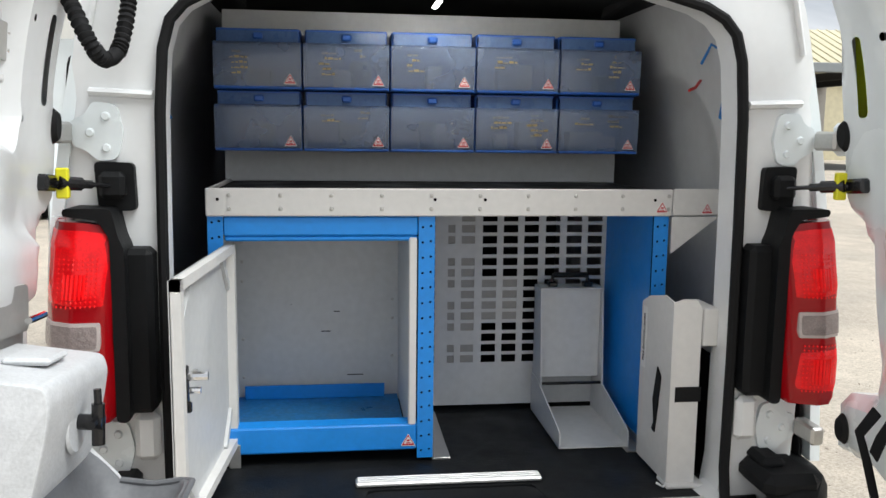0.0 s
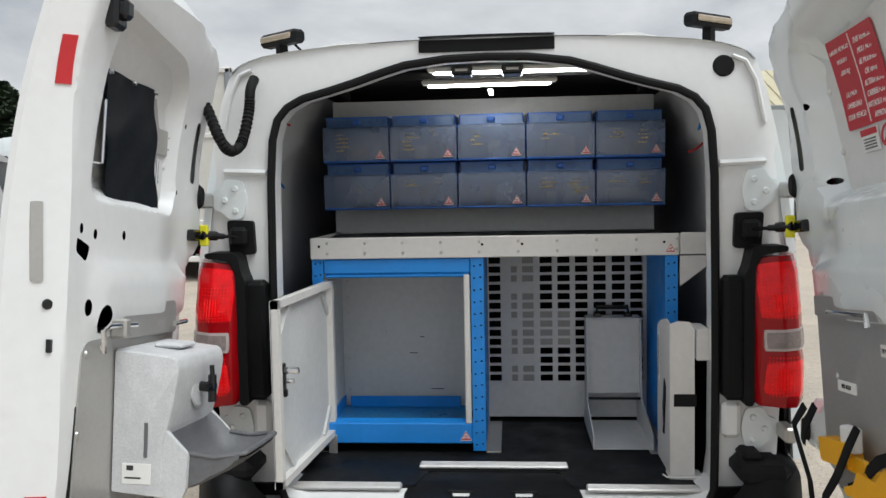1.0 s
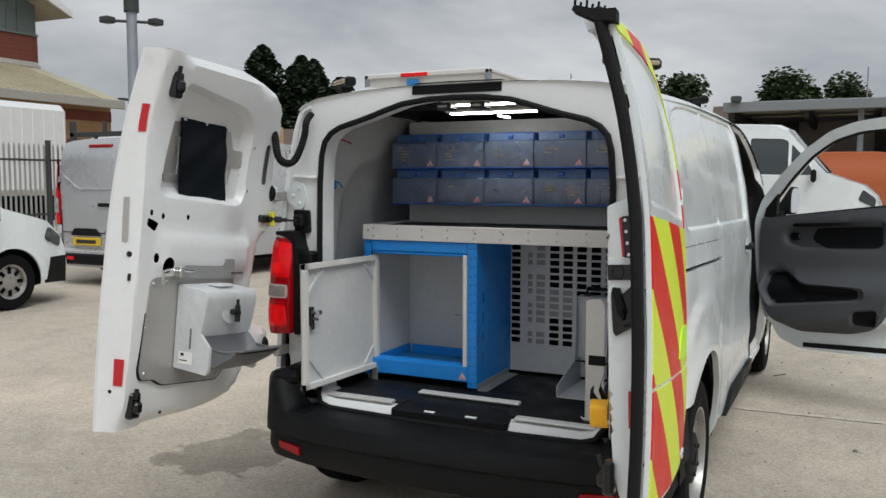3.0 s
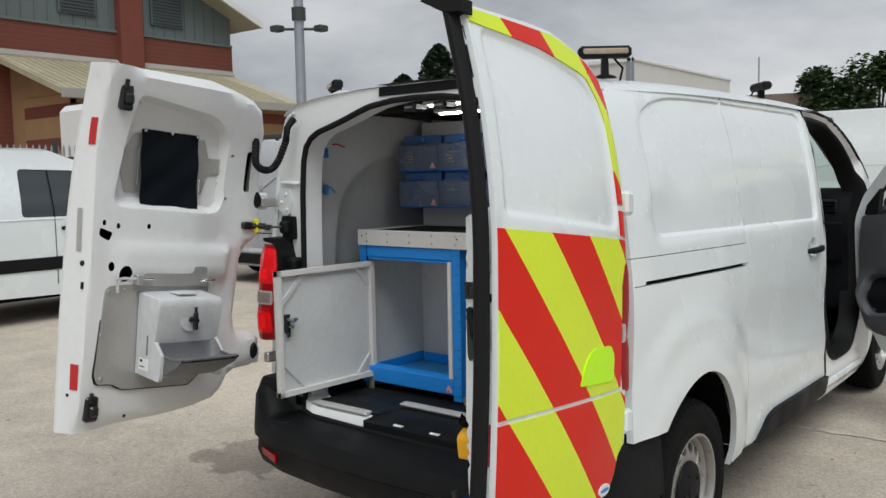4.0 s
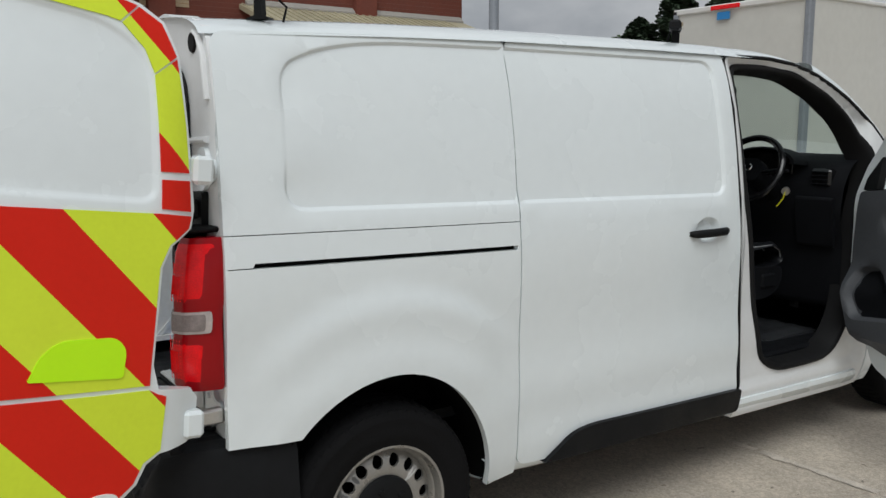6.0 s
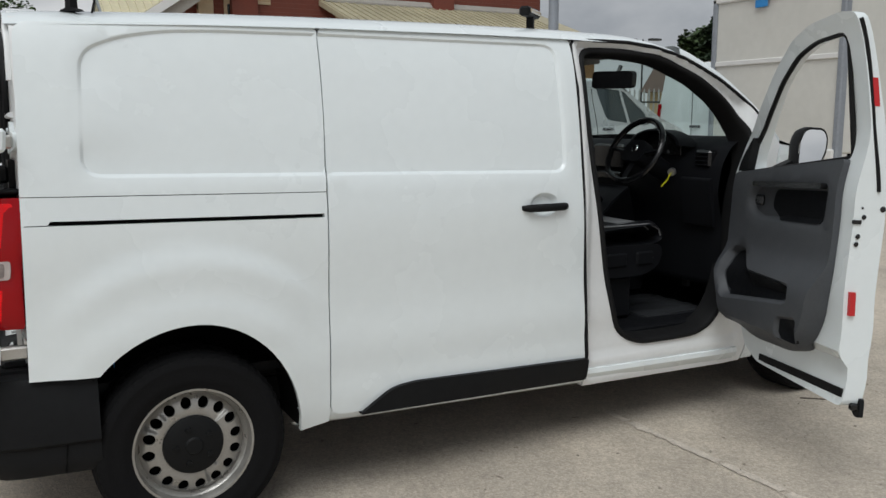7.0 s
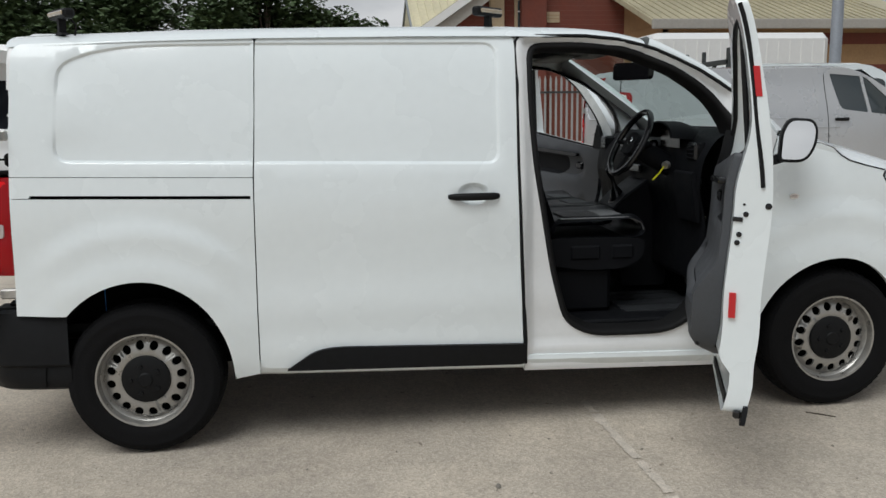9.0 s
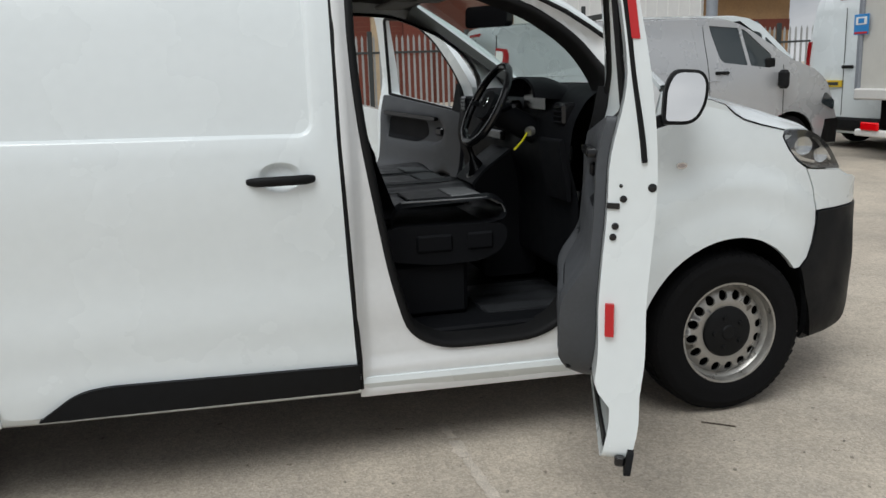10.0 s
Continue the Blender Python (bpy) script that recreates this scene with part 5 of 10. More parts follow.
# seen from the van's inside the notice reads from high x to low x
for col, words in ((0.424, ["GROSS VEHICLE", "WEIGHT", "2830 Kg", "", "DO NOT", "OVERLOAD", "YOUR VEHICLE"]), (0.310, ["THIS VEHICLE", "MUST NOT", "BE MODIFIED", "OR HAVE", "ALTERATIONS", "CARRIED OUT", "WITHOUT PRIOR", "APPROVAL"])):
    for k, wd in enumerate(words):
        if wd:
            v = 1.700 - (0.0265 if len(words) == 7 else 0.0245) * k
            m = D @ Matrix.Translation(SIGN(col, v) + Vector((0, 0.001, 0))) @ Matrix(((-1, 0, 0, 0), (0, 0, 1, 0), (0, 1, 0, 0), (0, 0, 0, 1)))
            lettering("notice_words", wd, 0.0195, m, sign_white, rd, 0.68)
b = Build().lathe([(0.021, 0.0), (0.021, 0.002), (0.027, 0.002), (0.027, 0.0)], frame_to(SIGN(0.306, 1.478) + Vector((0, 0.001, 0)), (0, 1, 0)), 28, caps=False)
b.tube([SIGN(0.289, 1.494) + Vector((0, 0.002, 0)), SIGN(0.323, 1.462) + Vector((0, 0.002, 0))], 0.003, 6, flat=0.4)
part("no_smoking_ring", b, sign_red, rd, "round red no-smoking ring", m=D)
b = Build().sheet(rect(0.352, 1.452, 0.430, 1.506), SIGN, 0.1, 1, lambda u, v: SIGN(u, v) - Vector((0, 0.003, 0)))
part("small_notice", b, sign_white, rd, m=D)
b = Build().sheet(rect(0.354, 1.490, 0.428, 1.504), lambda u, v: SIGN(u, v) + Vector((0, 0.002, 0)), 0.1, 1, SIGN)
part("notice_header", b, sign_red, rd, m=D)
for k in range(4):
    b = Build().sheet(rect(0.364, 1.459 + 0.007 * k, 0.420, 1.461 + 0.007 * k), lambda u, v: SIGN(u, v) + Vector((0, 0.002, 0)), 0.1, 1, SIGN)
    part("notice_line", b, print_black, rd, m=D)
yb2 = -0.478
BRD = lambda u, v: Vector((u, yb2, v))
b = Build().sheet(rounded([(0.058, 0.690), (0.140, 0.667), (0.212, 0.656), (0.46, 0.664), (0.52, 0.74), (0.53, 1.10), (0.50, 1.128), (0.237, 1.128), (0.178, 1.082), (0.155, 1.057), (0.072, 1.054)], [0.012, 0.01, 0.02, 0.03, 0.03, 0.02, 0.01, 0.02, 0.01, 0.01, 0.012], 3), BRD, 0.3, 1, lambda u, v: BRD(u, v) - Vector((0, 0.004, 0)))
steel_board = part("steel_board", b, brushed, rd, "plain steel mounting sheet on the door", m=D)
b = Build().prism([(0.250, 1.118), (0.52, 1.118), (0.52, 1.070), (0.205, 1.070)], lambda u, v, d: Vector((u, d, v)), yb2 + 0.001, yb2 + 0.010)
part("hook_rail", b, brushed, rd, m=D)
part("hook_bar", Build().tube([Vector((u, yb2 + 0.03, v)) for u, v in ((0.40, 1.085), (0.22, 1.085), (0.215, 1.060))], 0.006, 8), chrome, rd, "bright steel hook bar", m=D)
# black rim round the sheet, standing in for the shadow gap behind it
part("sheet_shadow_gap", Build().sheet(rounded([(0.053, 0.685), (0.140, 0.662), (0.212, 0.651), (0.47, 0.660), (0.52, 0.74), (0.53, 1.10), (0.50, 1.132), (0.235, 1.132), (0.174, 1.085), (0.152, 1.061), (0.067, 1.058)], 0.012, 3), lambda u, v: BRD(u, v) - Vector((0, 0.0045, 0)), 0.3, 1, lambda u, v: BRD(u, v) - Vector((0, 0.016, 0))), black_rubber, rd, m=D)
for u, v in ((0.165, 1.030), (0.095, 1.022), (0.075, 0.905), (0.070, 0.735), (0.44, 0.930), (0.34, 1.100)):
    b = Build().lathe([(0.0, 0.006), (0.007, 0.004), (0.009, 0.0)], frame_to((u, yb2, v), (0, 1, 0)), 10)
    part("screw", b, steel_bare, rd, m=D)
for text, u, v, w in (("EYE WASH STATION", 0.180, 1.010, 0.085), ("FIRST AID KIT", 0.390, 0.910, 0.090)):
    b = Build().box((u - w / 2, yb2, v - 0.013), (u + w / 2, yb2 + 0.002, v + 0.013), 0.0005)
    part("label_plate", b, sign_white, rd, m=D)
    m = D @ Matrix.Translation((u, yb2 + 0.003, v)) @ Matrix(((-1, 0, 0, 0), (0, 0, 1, 0), (0, 1, 0, 0), (0, 0, 0, 1)))
    lettering("label_words", text, 0.014, m, print_black, rd, 0.55)
# lock furniture on the door's edge face
edge_n = Vector((-0.94, 0.34, 0)).normalized()


def edge(w, z, d=0.0):
    return Vector((-0.004 + 0.029 * w, -0.566 + 0.079 * w, z)) + edge_n * (0.003 + d)


EP = lambda w, z, d: edge(w, z, d)
cover = part("lock_cover", Build().prism(rounded([(0.02, 1.010), (0.10, 1.104), (0.18, 1.114), (0.52, 1.090), (0.64, 1.108), (0.84, 1.110), (0.92, 1.092), (0.84, 0.990), (0.74, 0.978)], [0.015, 0.012, 0.012, 0.012, 0.012, 0.015, 0.015, 0.012, 0.015], 3), EP, -0.004, 0.006), gloss_black, rd, "black inner lock cover", m=D)
part("release_lever", Build().prism(rounded([(0.60, 1.106), (0.84, 1.106), (0.62, 1.040), (0.42, 1.020), (0.36, 1.050)], 0.015, 3), EP, 0.006, 0.013), black_plastic, cover, m=D)
part("lock_knob", Build().lathe([(0.0, 0.010), (0.006, 0.010), (0.007, 0.0)], frame_to(edge(0.46, 1.046, 0.012), edge_n), 14), black_rubber, cover, m=D)
part("lock_slot", Build().prism([(0.20, 1.008), (0.42, 1.003), (0.42, 1.010), (0.20, 1.015)], EP, 0.005, 0.0075), black_rubber, cover, m=D)
pull = part("handle_recess", Build().prism(rounded([(0.20, 1.130), (1.02, 1.128), (1.04, 1.170), (0.20, 1.171)], 0.010, 3), EP, -0.004, 0.005), gloss_black, rd, "black handle recess", m=D)
part("recess_cup", Build().lathe([(0.016, 0.0), (0.018, 0.003), (0.020, 0.0)], frame_to(edge(0.66, 1.150, 0.004), edge_n), 18, caps=False), black_rubber, pull, m=D)
striker = part("striker_plate", Build().prism(rounded([(0.06, 1.186), (0.42, 1.190), (0.54, 1.300), (0.20, 1.302)], 0.006, 2), EP, -0.004, 0.006), gloss_black, rd, "black striker plate with four screws", m=D)
for k in range(4):
    part("screw", Build().lathe([(0.0, 0.005), (0.005, 0.004), (0.006, 0.0)], frame_to(edge(0.40 - 0.045 * k, 1.290 - 0.031 * k, 0.005), edge_n), 10), chrome, striker, m=D)
part("striker_strip", Build().prism([(0.44, 1.192), (0.53, 1.192), (0.66, 1.298), (0.56, 1.298)], EP, -0.003, 0.002), red_tape, rd, m=D)

# first aid holder with straps hanging on the steel board
aid = thing("strap_holder", "yellow plastic holder with hanging black straps", "holder")
hb = Build().prism(rounded([(0.30, 0.745), (0.44, 0.735), (0.45, 0.790), (0.315, 0.800)], 0.010, 3), lambda u, v, d: Vector((u, d, v)), yb2 + 0.012, yb2 + 0.050)
hb.prism(rounded([(0.095, 0.712), (0.30, 0.690), (0.31, 0.705), (0.26, 0.722), (0.24, 0.755), (0.16, 0.750), (0.12, 0.792), (0.085, 0.770)], 0.010, 3), lambda u, v, d: Vector((u, d, v)), yb2 + 0.010, yb2 + 0.060)
hb.box((0.24, yb2 + 0.030, 0.735), (0.40, yb2 + 0.040, 0.775), 0.004)
part("holder", hb, yellow_plastic, aid, m=D)
for pts in ([(0.250, 0.845), (0.262, 0.800), (0.33, 0.735), (0.40, 0.700), (0.470, 0.640), (0.480, 0.46), (0.486, 0.34)], [(0.085, 0.820), (0.130, 0.800), (0.19, 0.765), (0.255, 0.725), (0.34, 0.690)], [(0.52, 0.850), (0.55, 0.800), (0.54, 0.745), (0.545, 0.66), (0.540, 0.56)], [(0.46, 0.860), (0.49, 0.800), (0.52, 0.760)]):
    side_v = [(Vector((pts[min(i + 1, len(pts) - 1)][1] - pts[max(i - 1, 0)][1], pts[max(i - 1, 0)][0] - pts[min(i + 1, len(pts) - 1)][0])).normalized()) for i in range(len(pts))]
    lay = lambda i, k, g: Vector((pts[i][0] + 0.013 * k * side_v[i].x, yb2 + 0.050 + 0.018 * math.sin(i * 1.3) + g, pts[i][1] + 0.013 * k * side_v[i].y))
    sb = Build().grid([[lay(i, k, 0.0) for i in range(len(pts))] for k in (-1, 1)])
    sb.grid([[lay(i, k, -0.003) for i in range(len(pts))] for k in (1, -1)])
    part("strap", sb, black_rubber, aid, "black webbing strap", m=D)
b = Build().box((0.285, yb2 + 0.02, 0.780), (0.345, yb2 + 0.045, 0.835), 0.004)
part("buckle", b, sign_white, aid, m=D)

# inside of the left door: black sheet on a steel backing, grip strip, steel board, hand wash unit
D = door_pose(-1)
ld = SEG[-1]
LP = lambda u, v, d=0.0: Vector((-u, yb + 0.03 * (v - 1.5) + d, v))
b = Build().sheet(rounded([(0.030, 1.485), (0.095, 1.485), (0.115, 1.405), (0.20, 1.405), (0.40, 1.415), (0.455, 1.415), (0.480, 1.500), (0.552, 1.500), (0.552, 1.565), (0.480, 1.565), (0.455, 1.640), (0.155, 1.652), (0.095, 1.540), (0.030, 1.540)], 0.006, 2), LP, 0.3, 1, lambda u, v: LP(u, v, -0.004))
part("backing_plate", b, brushed, ld, "steel backing plate", m=D)
rows = []
for i in range(15):
    v = 1.650 - 0.330 * i / 14
    rows.append([LP(0.166 + 0.252 * j / 10, v, 0.012 + 0.004 * math.sin(i * 0.5) * (i / 14) + 0.026 * (i / 14) + 0.004 * math.sin(j * 0.9 + i)) for j in range(11)])
sheet_b = Build().grid(rows)
sheet_b.grid([[p - Vector((0, 0.003, 0)) for p in r] for r in rows])
part("black_sheet", sheet_b, black_cloth, ld, "black vinyl sheet hung from three screws", 60, D)
for u in (0.178, 0.292, 0.408):
    b = Build().lathe([(0.0, 0.006), (0.006, 0.005), (0.007, 0.0)], frame_to(LP(u, 1.642, 0.018), (0, 1, 0)), 10)
    part("screw", b, chrome, ld, m=D)
for u, v0, v1 in ((0.152, 1.435, 1.575), (0.428, 1.42, 1.475)):
    b = Build().tube([LP(u, v1, 0.004), LP(u, v1, 0.025), LP(u, v0, 0.025), LP(u, v0, 0.004)], 0.0035, 6)
    part("wire_clip", b, chrome, ld, m=D)
for u, v in ((0.542, 1.548), (0.542, 1.518)):
    b = Build().lathe([(0.0, 0.004), (0.005, 0.003), (0.006, 0.0)], frame_to(LP(u, v, 0.001), (0, 1, 0)), 8)
    part("screw", b, chrome, ld, m=D)
b = Build().sheet(rect(-0.0585, 1.178, -0.0525, 1.335, 0.0028), lambda u, v: Vector((-u + 0.003, door_in(u, v) + 0.004, v)), 0.01, 1, lambda u, v: Vector((-u - 0.003, door_in(u, v) - 0.004, v)))
part("edge_plate", b, brushed, ld, "steel edge plate", m=D)
BL = lambda u, v, d=0.0: Vector((-u, yb2 + d, v))
BOARD_L = [(0.010, 0.686), (0.070, 0.681), (0.112, 0.657), (0.40, 0.645), (0.45, 0.69), (0.47, 1.060), (0.104, 1.056), (0.040, 1.052), (0.024, 1.035), (-0.002, 0.720)]
# slightly larger black backing draws the board's shadow gap as a dark outline
part("sheet_shadow_gap", Build().sheet(rounded([(0.2 + (u - 0.2) * 1.022, 0.86 + (v - 0.86) * 1.022) for u, v in BOARD_L], 0.012, 4), lambda u, v: BL(u, v, -0.0045), 0.3, 1, lambda u, v: BL(u, v, -0.016)), black_rubber, ld, m=D)
b = Build().sheet(rounded(BOARD_L, 0.012, 4), BL, 0.3, 1, lambda u, v: BL(u, v, -0.004))
part("steel_board", b, brushed, ld, "grey steel board behind the hand wash unit", m=D)
for u, v in ((0.024, 0.705), (0.016, 0.869), (0.042, 1.029), (0.105, 1.035), (0.40, 0.665)):
    b = Build().lathe([(0.0, 0.005), (0.007, 0.004), (0.009, 0.0)], frame_to(BL(u, v), (0, 1, 0)), 10)
    part("screw", b, steel_bare, ld, m=D)
b = Build().prism(rounded([(0.150, 1.050), (0.462, 1.045), (0.455, 1.124), (0.215, 1.122), (0.155, 1.080)], 0.012, 2), lambda u, v, d: Vector((-u, d, v)), yb2, yb2 + 0.012)
part("hook_rail", b, brushed, ld, m=D)
for pts in ([(0.055, 1.030), (0.053, 1.076), (0.075, 1.084), (0.20, 1.079)], [(0.41, 1.068), (0.480, 1.070)]):
    part("hook_bar", Build().tube([BL(u, v, 0.03) for u, v in pts], 0.006, 8), chrome, ld, "bright steel hook bar", m=D)
part("hook_clamp", Build().box(BL(0.130, 1.055, 0.005), BL(0.155, 1.096, 0.040), 0.004), brushed, ld, m=D)

wash = thing("hand_wash_unit", "grey plastic hand wash unit with tap and dark basin", "hand wash")
W = lambda u, d, v: Vector((-(0.160 + (u - 0.205) * 0.755), yb2 + 0.870 * d, 0.718 + (v - 0.715) * 0.895))
prof = [(0.004, 0.715), (0.130, 0.706), (0.137, 0.850), (0.143, 0.866), (0.150, 0.895), (0.166, 0.975), (0.170, 1.020), (0.160, 1.046), (0.004, 1.062)]
tank = Build()
prof_r = rounded(prof, [0.004, 0, 0, 0.006, 0.02, 0.03, 0.012, 0.012, 0.004], 4)
# the ends are drawn in a little, so that the moulding has soft edges
mid = (0.085, 0.885)
slices = []
for u, k in ((0.205, 0.0), (0.205, 0.955), (0.2065, 0.978), (0.211, 0.993), (0.219, 1.0), (0.561, 1.0), (0.569, 0.993), (0.5735, 0.978), (0.575, 0.955), (0.575, 0.0)):
    slices.append([W(u, mid[0] + (d - mid[0]) * (k if d > 0.01 else min(1, k * 50)), mid[1] + (v - mid[1]) * (k if v > 0.9 else min(1, k * 50))) for d, v in prof_r + prof_r[:1]])
tank.grid(slices)
part("tank", tank, sink_grey, wash, "mottled grey plastic tank", 30, D)
for u0, u1 in ((0.2052, 0.224), (0.556, 0.5748)):
    b = Build().prism(rounded([(0.126, 0.7065), (0.184, 0.701), (0.196, 0.725), (0.199, 0.812), (0.142, 0.866), (0.137, 0.850)], [0, 0.010, 0.02, 0.012, 0, 0], 4), lambda d, v, u: W(u, d, v), u0, u1)
    part("cheek", b, sink_grey, wash, m=D)
# tip-out basin: a deep tray with upright sides
rows = []
for d, rim, low, under in ((0.138, 0.866, 0.858, 0.74), (0.145, 0.862, 0.835, 0.722), (0.160, 0.850, 0.800, 0.718), (0.178, 0.834, 0.776, 0.716), (0.200, 0.811, 0.762, 0.722), (0.230, 0.804, 0.760, 0.736), (0.262, 0.803, 0.766, 0.752), (0.290, 0.806, 0.776, 0.766), (0.312, 0.810, 0.790, 0.780), (0.322, 0.814, 0.810, 0.790), (0.327, 0.816, 0.816, 0.796), (0.338, 0.815, 0.815, 0.803)):
    inn = [W(0.226 + 0.328 * q, d - 0.012 * abs(2 * q - 1) ** 6 * (d > 0.25), low + (rim - low) * abs(2 * q - 1) ** 7) for q in [i / 18 for i in range(19)]]
    out = [W(0.222 + 0.336 * q, d - 0.012 * abs(2 * q - 1) ** 6 * (d > 0.25), under + (rim - under) * 0.12 * abs(2 * q - 1) ** 12) for q in [i / 8 for i in range(9)]]
    rows.append([W(0.222, d - 0.012 * (d > 0.25), rim)] + inn + [W(0.558, d - 0.012 * (d > 0.25), rim)] + out[::-1])
part("basin_rim", Build().tube([W(0.224, 0.20, 0.811), W(0.224, 0.262, 0.804), W(0.228, 0.315, 0.812), W(0.245, 0.336, 0.815), W(0.39, 0.340, 0.815), W(0.535, 0.336, 0.815), W(0.552, 0.315, 0.812), W(0.556, 0.262, 0.804), W(0.556, 0.20, 0.811)], 0.0055, 8), basin_grey, wash, m=D)
part("basin", Build().grid(rows, wrap=True), basin_grey, wash, "dark grey tip-out basin", 42, D)
b = Build().box(W(0.34, 0.05, 1.055), W(0.45, 0.13, 1.068), 0.005)
b.lathe([(0.0, 0.022), (0.028, 0.022), (0.034, 0.016), (0.036, 0.0)], frame_to(W(0.395, 0.085, 1.066), (0, 0, 1)), 24)
part("filler_cap", b, sink_grey, wash, m=D)
b = Build().lathe([(0.0, 0.004), (0.045, 0.004), (0.05, 0.0)], frame_to(W(0.395, 0.159, 0.955), (0, 1, 0)), 24)
part("tap_plate", b, sink_grey, wash, m=D)
b = Build().tube([W(0.395, 0.15, 0.955), W(0.395, 0.205, 0.952)], 0.012, 10)
b.tube([W(0.395, 0.195, 0.985), W(0.395, 0.197, 0.915)], 0.010, 10)
b.tube([W(0.395, 0.195, 0.985), W(0.395, 0.193, 1.01)], 0.006, 8)
b.tube([W(0.360, 0.192, 0.955), W(0.395, 0.195, 0.958)], 0.007, 8)
part("tap", b, gloss_black, wash, "black plastic tap", m=D)
b = Build().box(W(0.2035, 0.03, 0.735), W(0.2065, 0.105, 0.785), 0.0005)
part("rating_label", b, sign_white, wash, m=D)
b = Build().box(W(0.2025, 0.012 + 0.03, 0.768), W(0.2045, 0.06, 0.780), 0.0005)
b.box(W(0.2025, 0.038, 0.748), W(0.2045, 0.080, 0.752), 0.0005)
part("label_print", b, print_black, wash, m=D)
b = Build().box(W(0.203, 0.085, 0.80), W(0.2065, 0.095, 0.885), 0.001)
part("level_slot", b, basin_grey, wash, m=D)

# cable hose between left door and body
a = D @ Vector((-0.655, -0.52, 1.685))
pts = [a, a + Vector((0.03, 0.02, -0.03)), Vector((-0.735, -0.70, 1.575)), Vector((-0.718, -0.66, 1.545)), Vector((-0.70, -0.62, 1.57)), Vector((-0.69, -0.575, 1.66)), Vector((-0.688, -0.56, 1.725)), Vector((-0.685, -0.525, 1.762))]
fine = []
for i in range(len(pts) - 1):
    p0, p1, p2, p3 = pts[max(0, i - 1)], pts[i], pts[i + 1], pts[min(len(pts) - 1, i + 2)]
    for k in range(24):
        t = k / 24
        fine.append(0.5 * ((2 * p1) + (p2 - p0) * t + (2 * p0 - 5 * p1 + 4 * p2 - p3) * t * t + (3 * p1 - p0 - 3 * p2 + p3) * t ** 3))
hb = Build().tube(fine, lambda t: 0.0150 + 0.0022 * math.sin(t * 330) * (0.12 < t < 0.45 or 0.55 < t < 0.80), 12)
hb.lathe([(0.0, 0.02), (0.022, 0.02), (0.03, 0.0)], frame_to(a, (1, 0, 0)), 16)
part("cable_hose", hb, black_rubber, van, "black ribbed rubber cable hose")

# roof beacons, turned outwards
for x, y in ((-0.66, -0.30), (0.68, -0.30), (0.60, 1.62), (-0.60, 1.62)):
    bc = thing("beacon", "amber strobe beacon on a black bracket on the van roof", "beacon", "roof beacons")
    z = roof_top(y) - 0.035
    m = Matrix.Translation((x, y, z)) @ pose(0, 0, 0, 0, 0, (38 if y < 0 else 130) * (1 if x > 0 else -1))
    lift = 0.068 if (x > 0 and y < 0) else 0.058
    hb = Build().box((-0.092, -0.022, lift), (0.092, 0.028, lift + 0.042), 0.010, m)
    part("housing", hb, black_plastic, bc)
    b = Build().box((-0.078, -0.030, lift + 0.013), (0.078, -0.020, lift + 0.032), 0.006, m)
    part("lens", b, amber, bc, "amber and clear lens")
    b = Build().prism([(-0.040, 0.0), (0.040, 0.0), (0.034, 0.006), (0.012, 0.012), (0.010, lift + 0.004), (-0.010, lift + 0.004), (-0.012, 0.012), (-0.034, 0.006)], lambda u, v, d: m @ Vector((u, d, v)), -0.016, 0.016)
    part("bracket", b, black_plastic, bc)
    part("cable", Build().tube([m @ Vector(p) for p in ((0.03, 0.02, lift + 0.01), (0.07, 0.035, lift - 0.03), (0.06, 0.03, -0.005))], 0.004, 6), black_rubber, bc)

# ---- racking in the load bay ----
F = -0.23
rack = thing("racking", "blue and grey steel racking with an open locker bay", "racking")


def post(x0, x1, z0, z1, parent, y0=F):
    """A folded post with rows of punched holes."""
    holes = []
    zz = z0 + 0.02
    while zz < z1 - 0.01:
        holes += [disc((x0 + 0.011, zz), 0.0035, 8), disc((x1 - 0.010, zz + 0.003), 0.0035, 8)]
        zz += 0.040
    bb = Build().sheet([(x0, z0), (x1, z0), (x1, z1), (x0, z1)], lambda x, z: (x, y0, z), 0.3, 1, lambda x, z: (x, y0 + 0.003, z), holes)
    o = part("post", bb, blue_paint, parent)
    part("post_hollow", Build().box((x0 + 0.002, y0 + 0.012, z0), (x1 - 0.002, y0 + 0.016, z1), 0.001), black_gap, o)
    return o


post(-0.070, -0.028, 0.552, 1.200, rack)
post(-0.600, -0.562, 0.565, 1.200, rack)
post(0.560, 0.600, 0.552, 1.200, rack)
for lo, hi in (((-0.562, F + 0.001, 1.150), (-0.071, F + 0.030, 1.200)), ((-0.560, F + 0.006, 1.136), (-0.071, F + 0.05, 1.150))):
    part("top_rail", Build().box(lo, hi, 0.004), blue_paint, rack)
part("bottom_rail", Build().box((-0.572, F - 0.002, 0.575), (-0.071, F + 0.02, 0.647), 0.005), blue_paint, rack)
part("bottom_rail_lip", Build().prism([(F + 0.002, 0.647), (F + 0.03, 0.655), (F + 0.03, 0.64), (F + 0.002, 0.64)], lambda y, z, x: (x, y, z), -0.572, -0.071), blue_paint, rack)
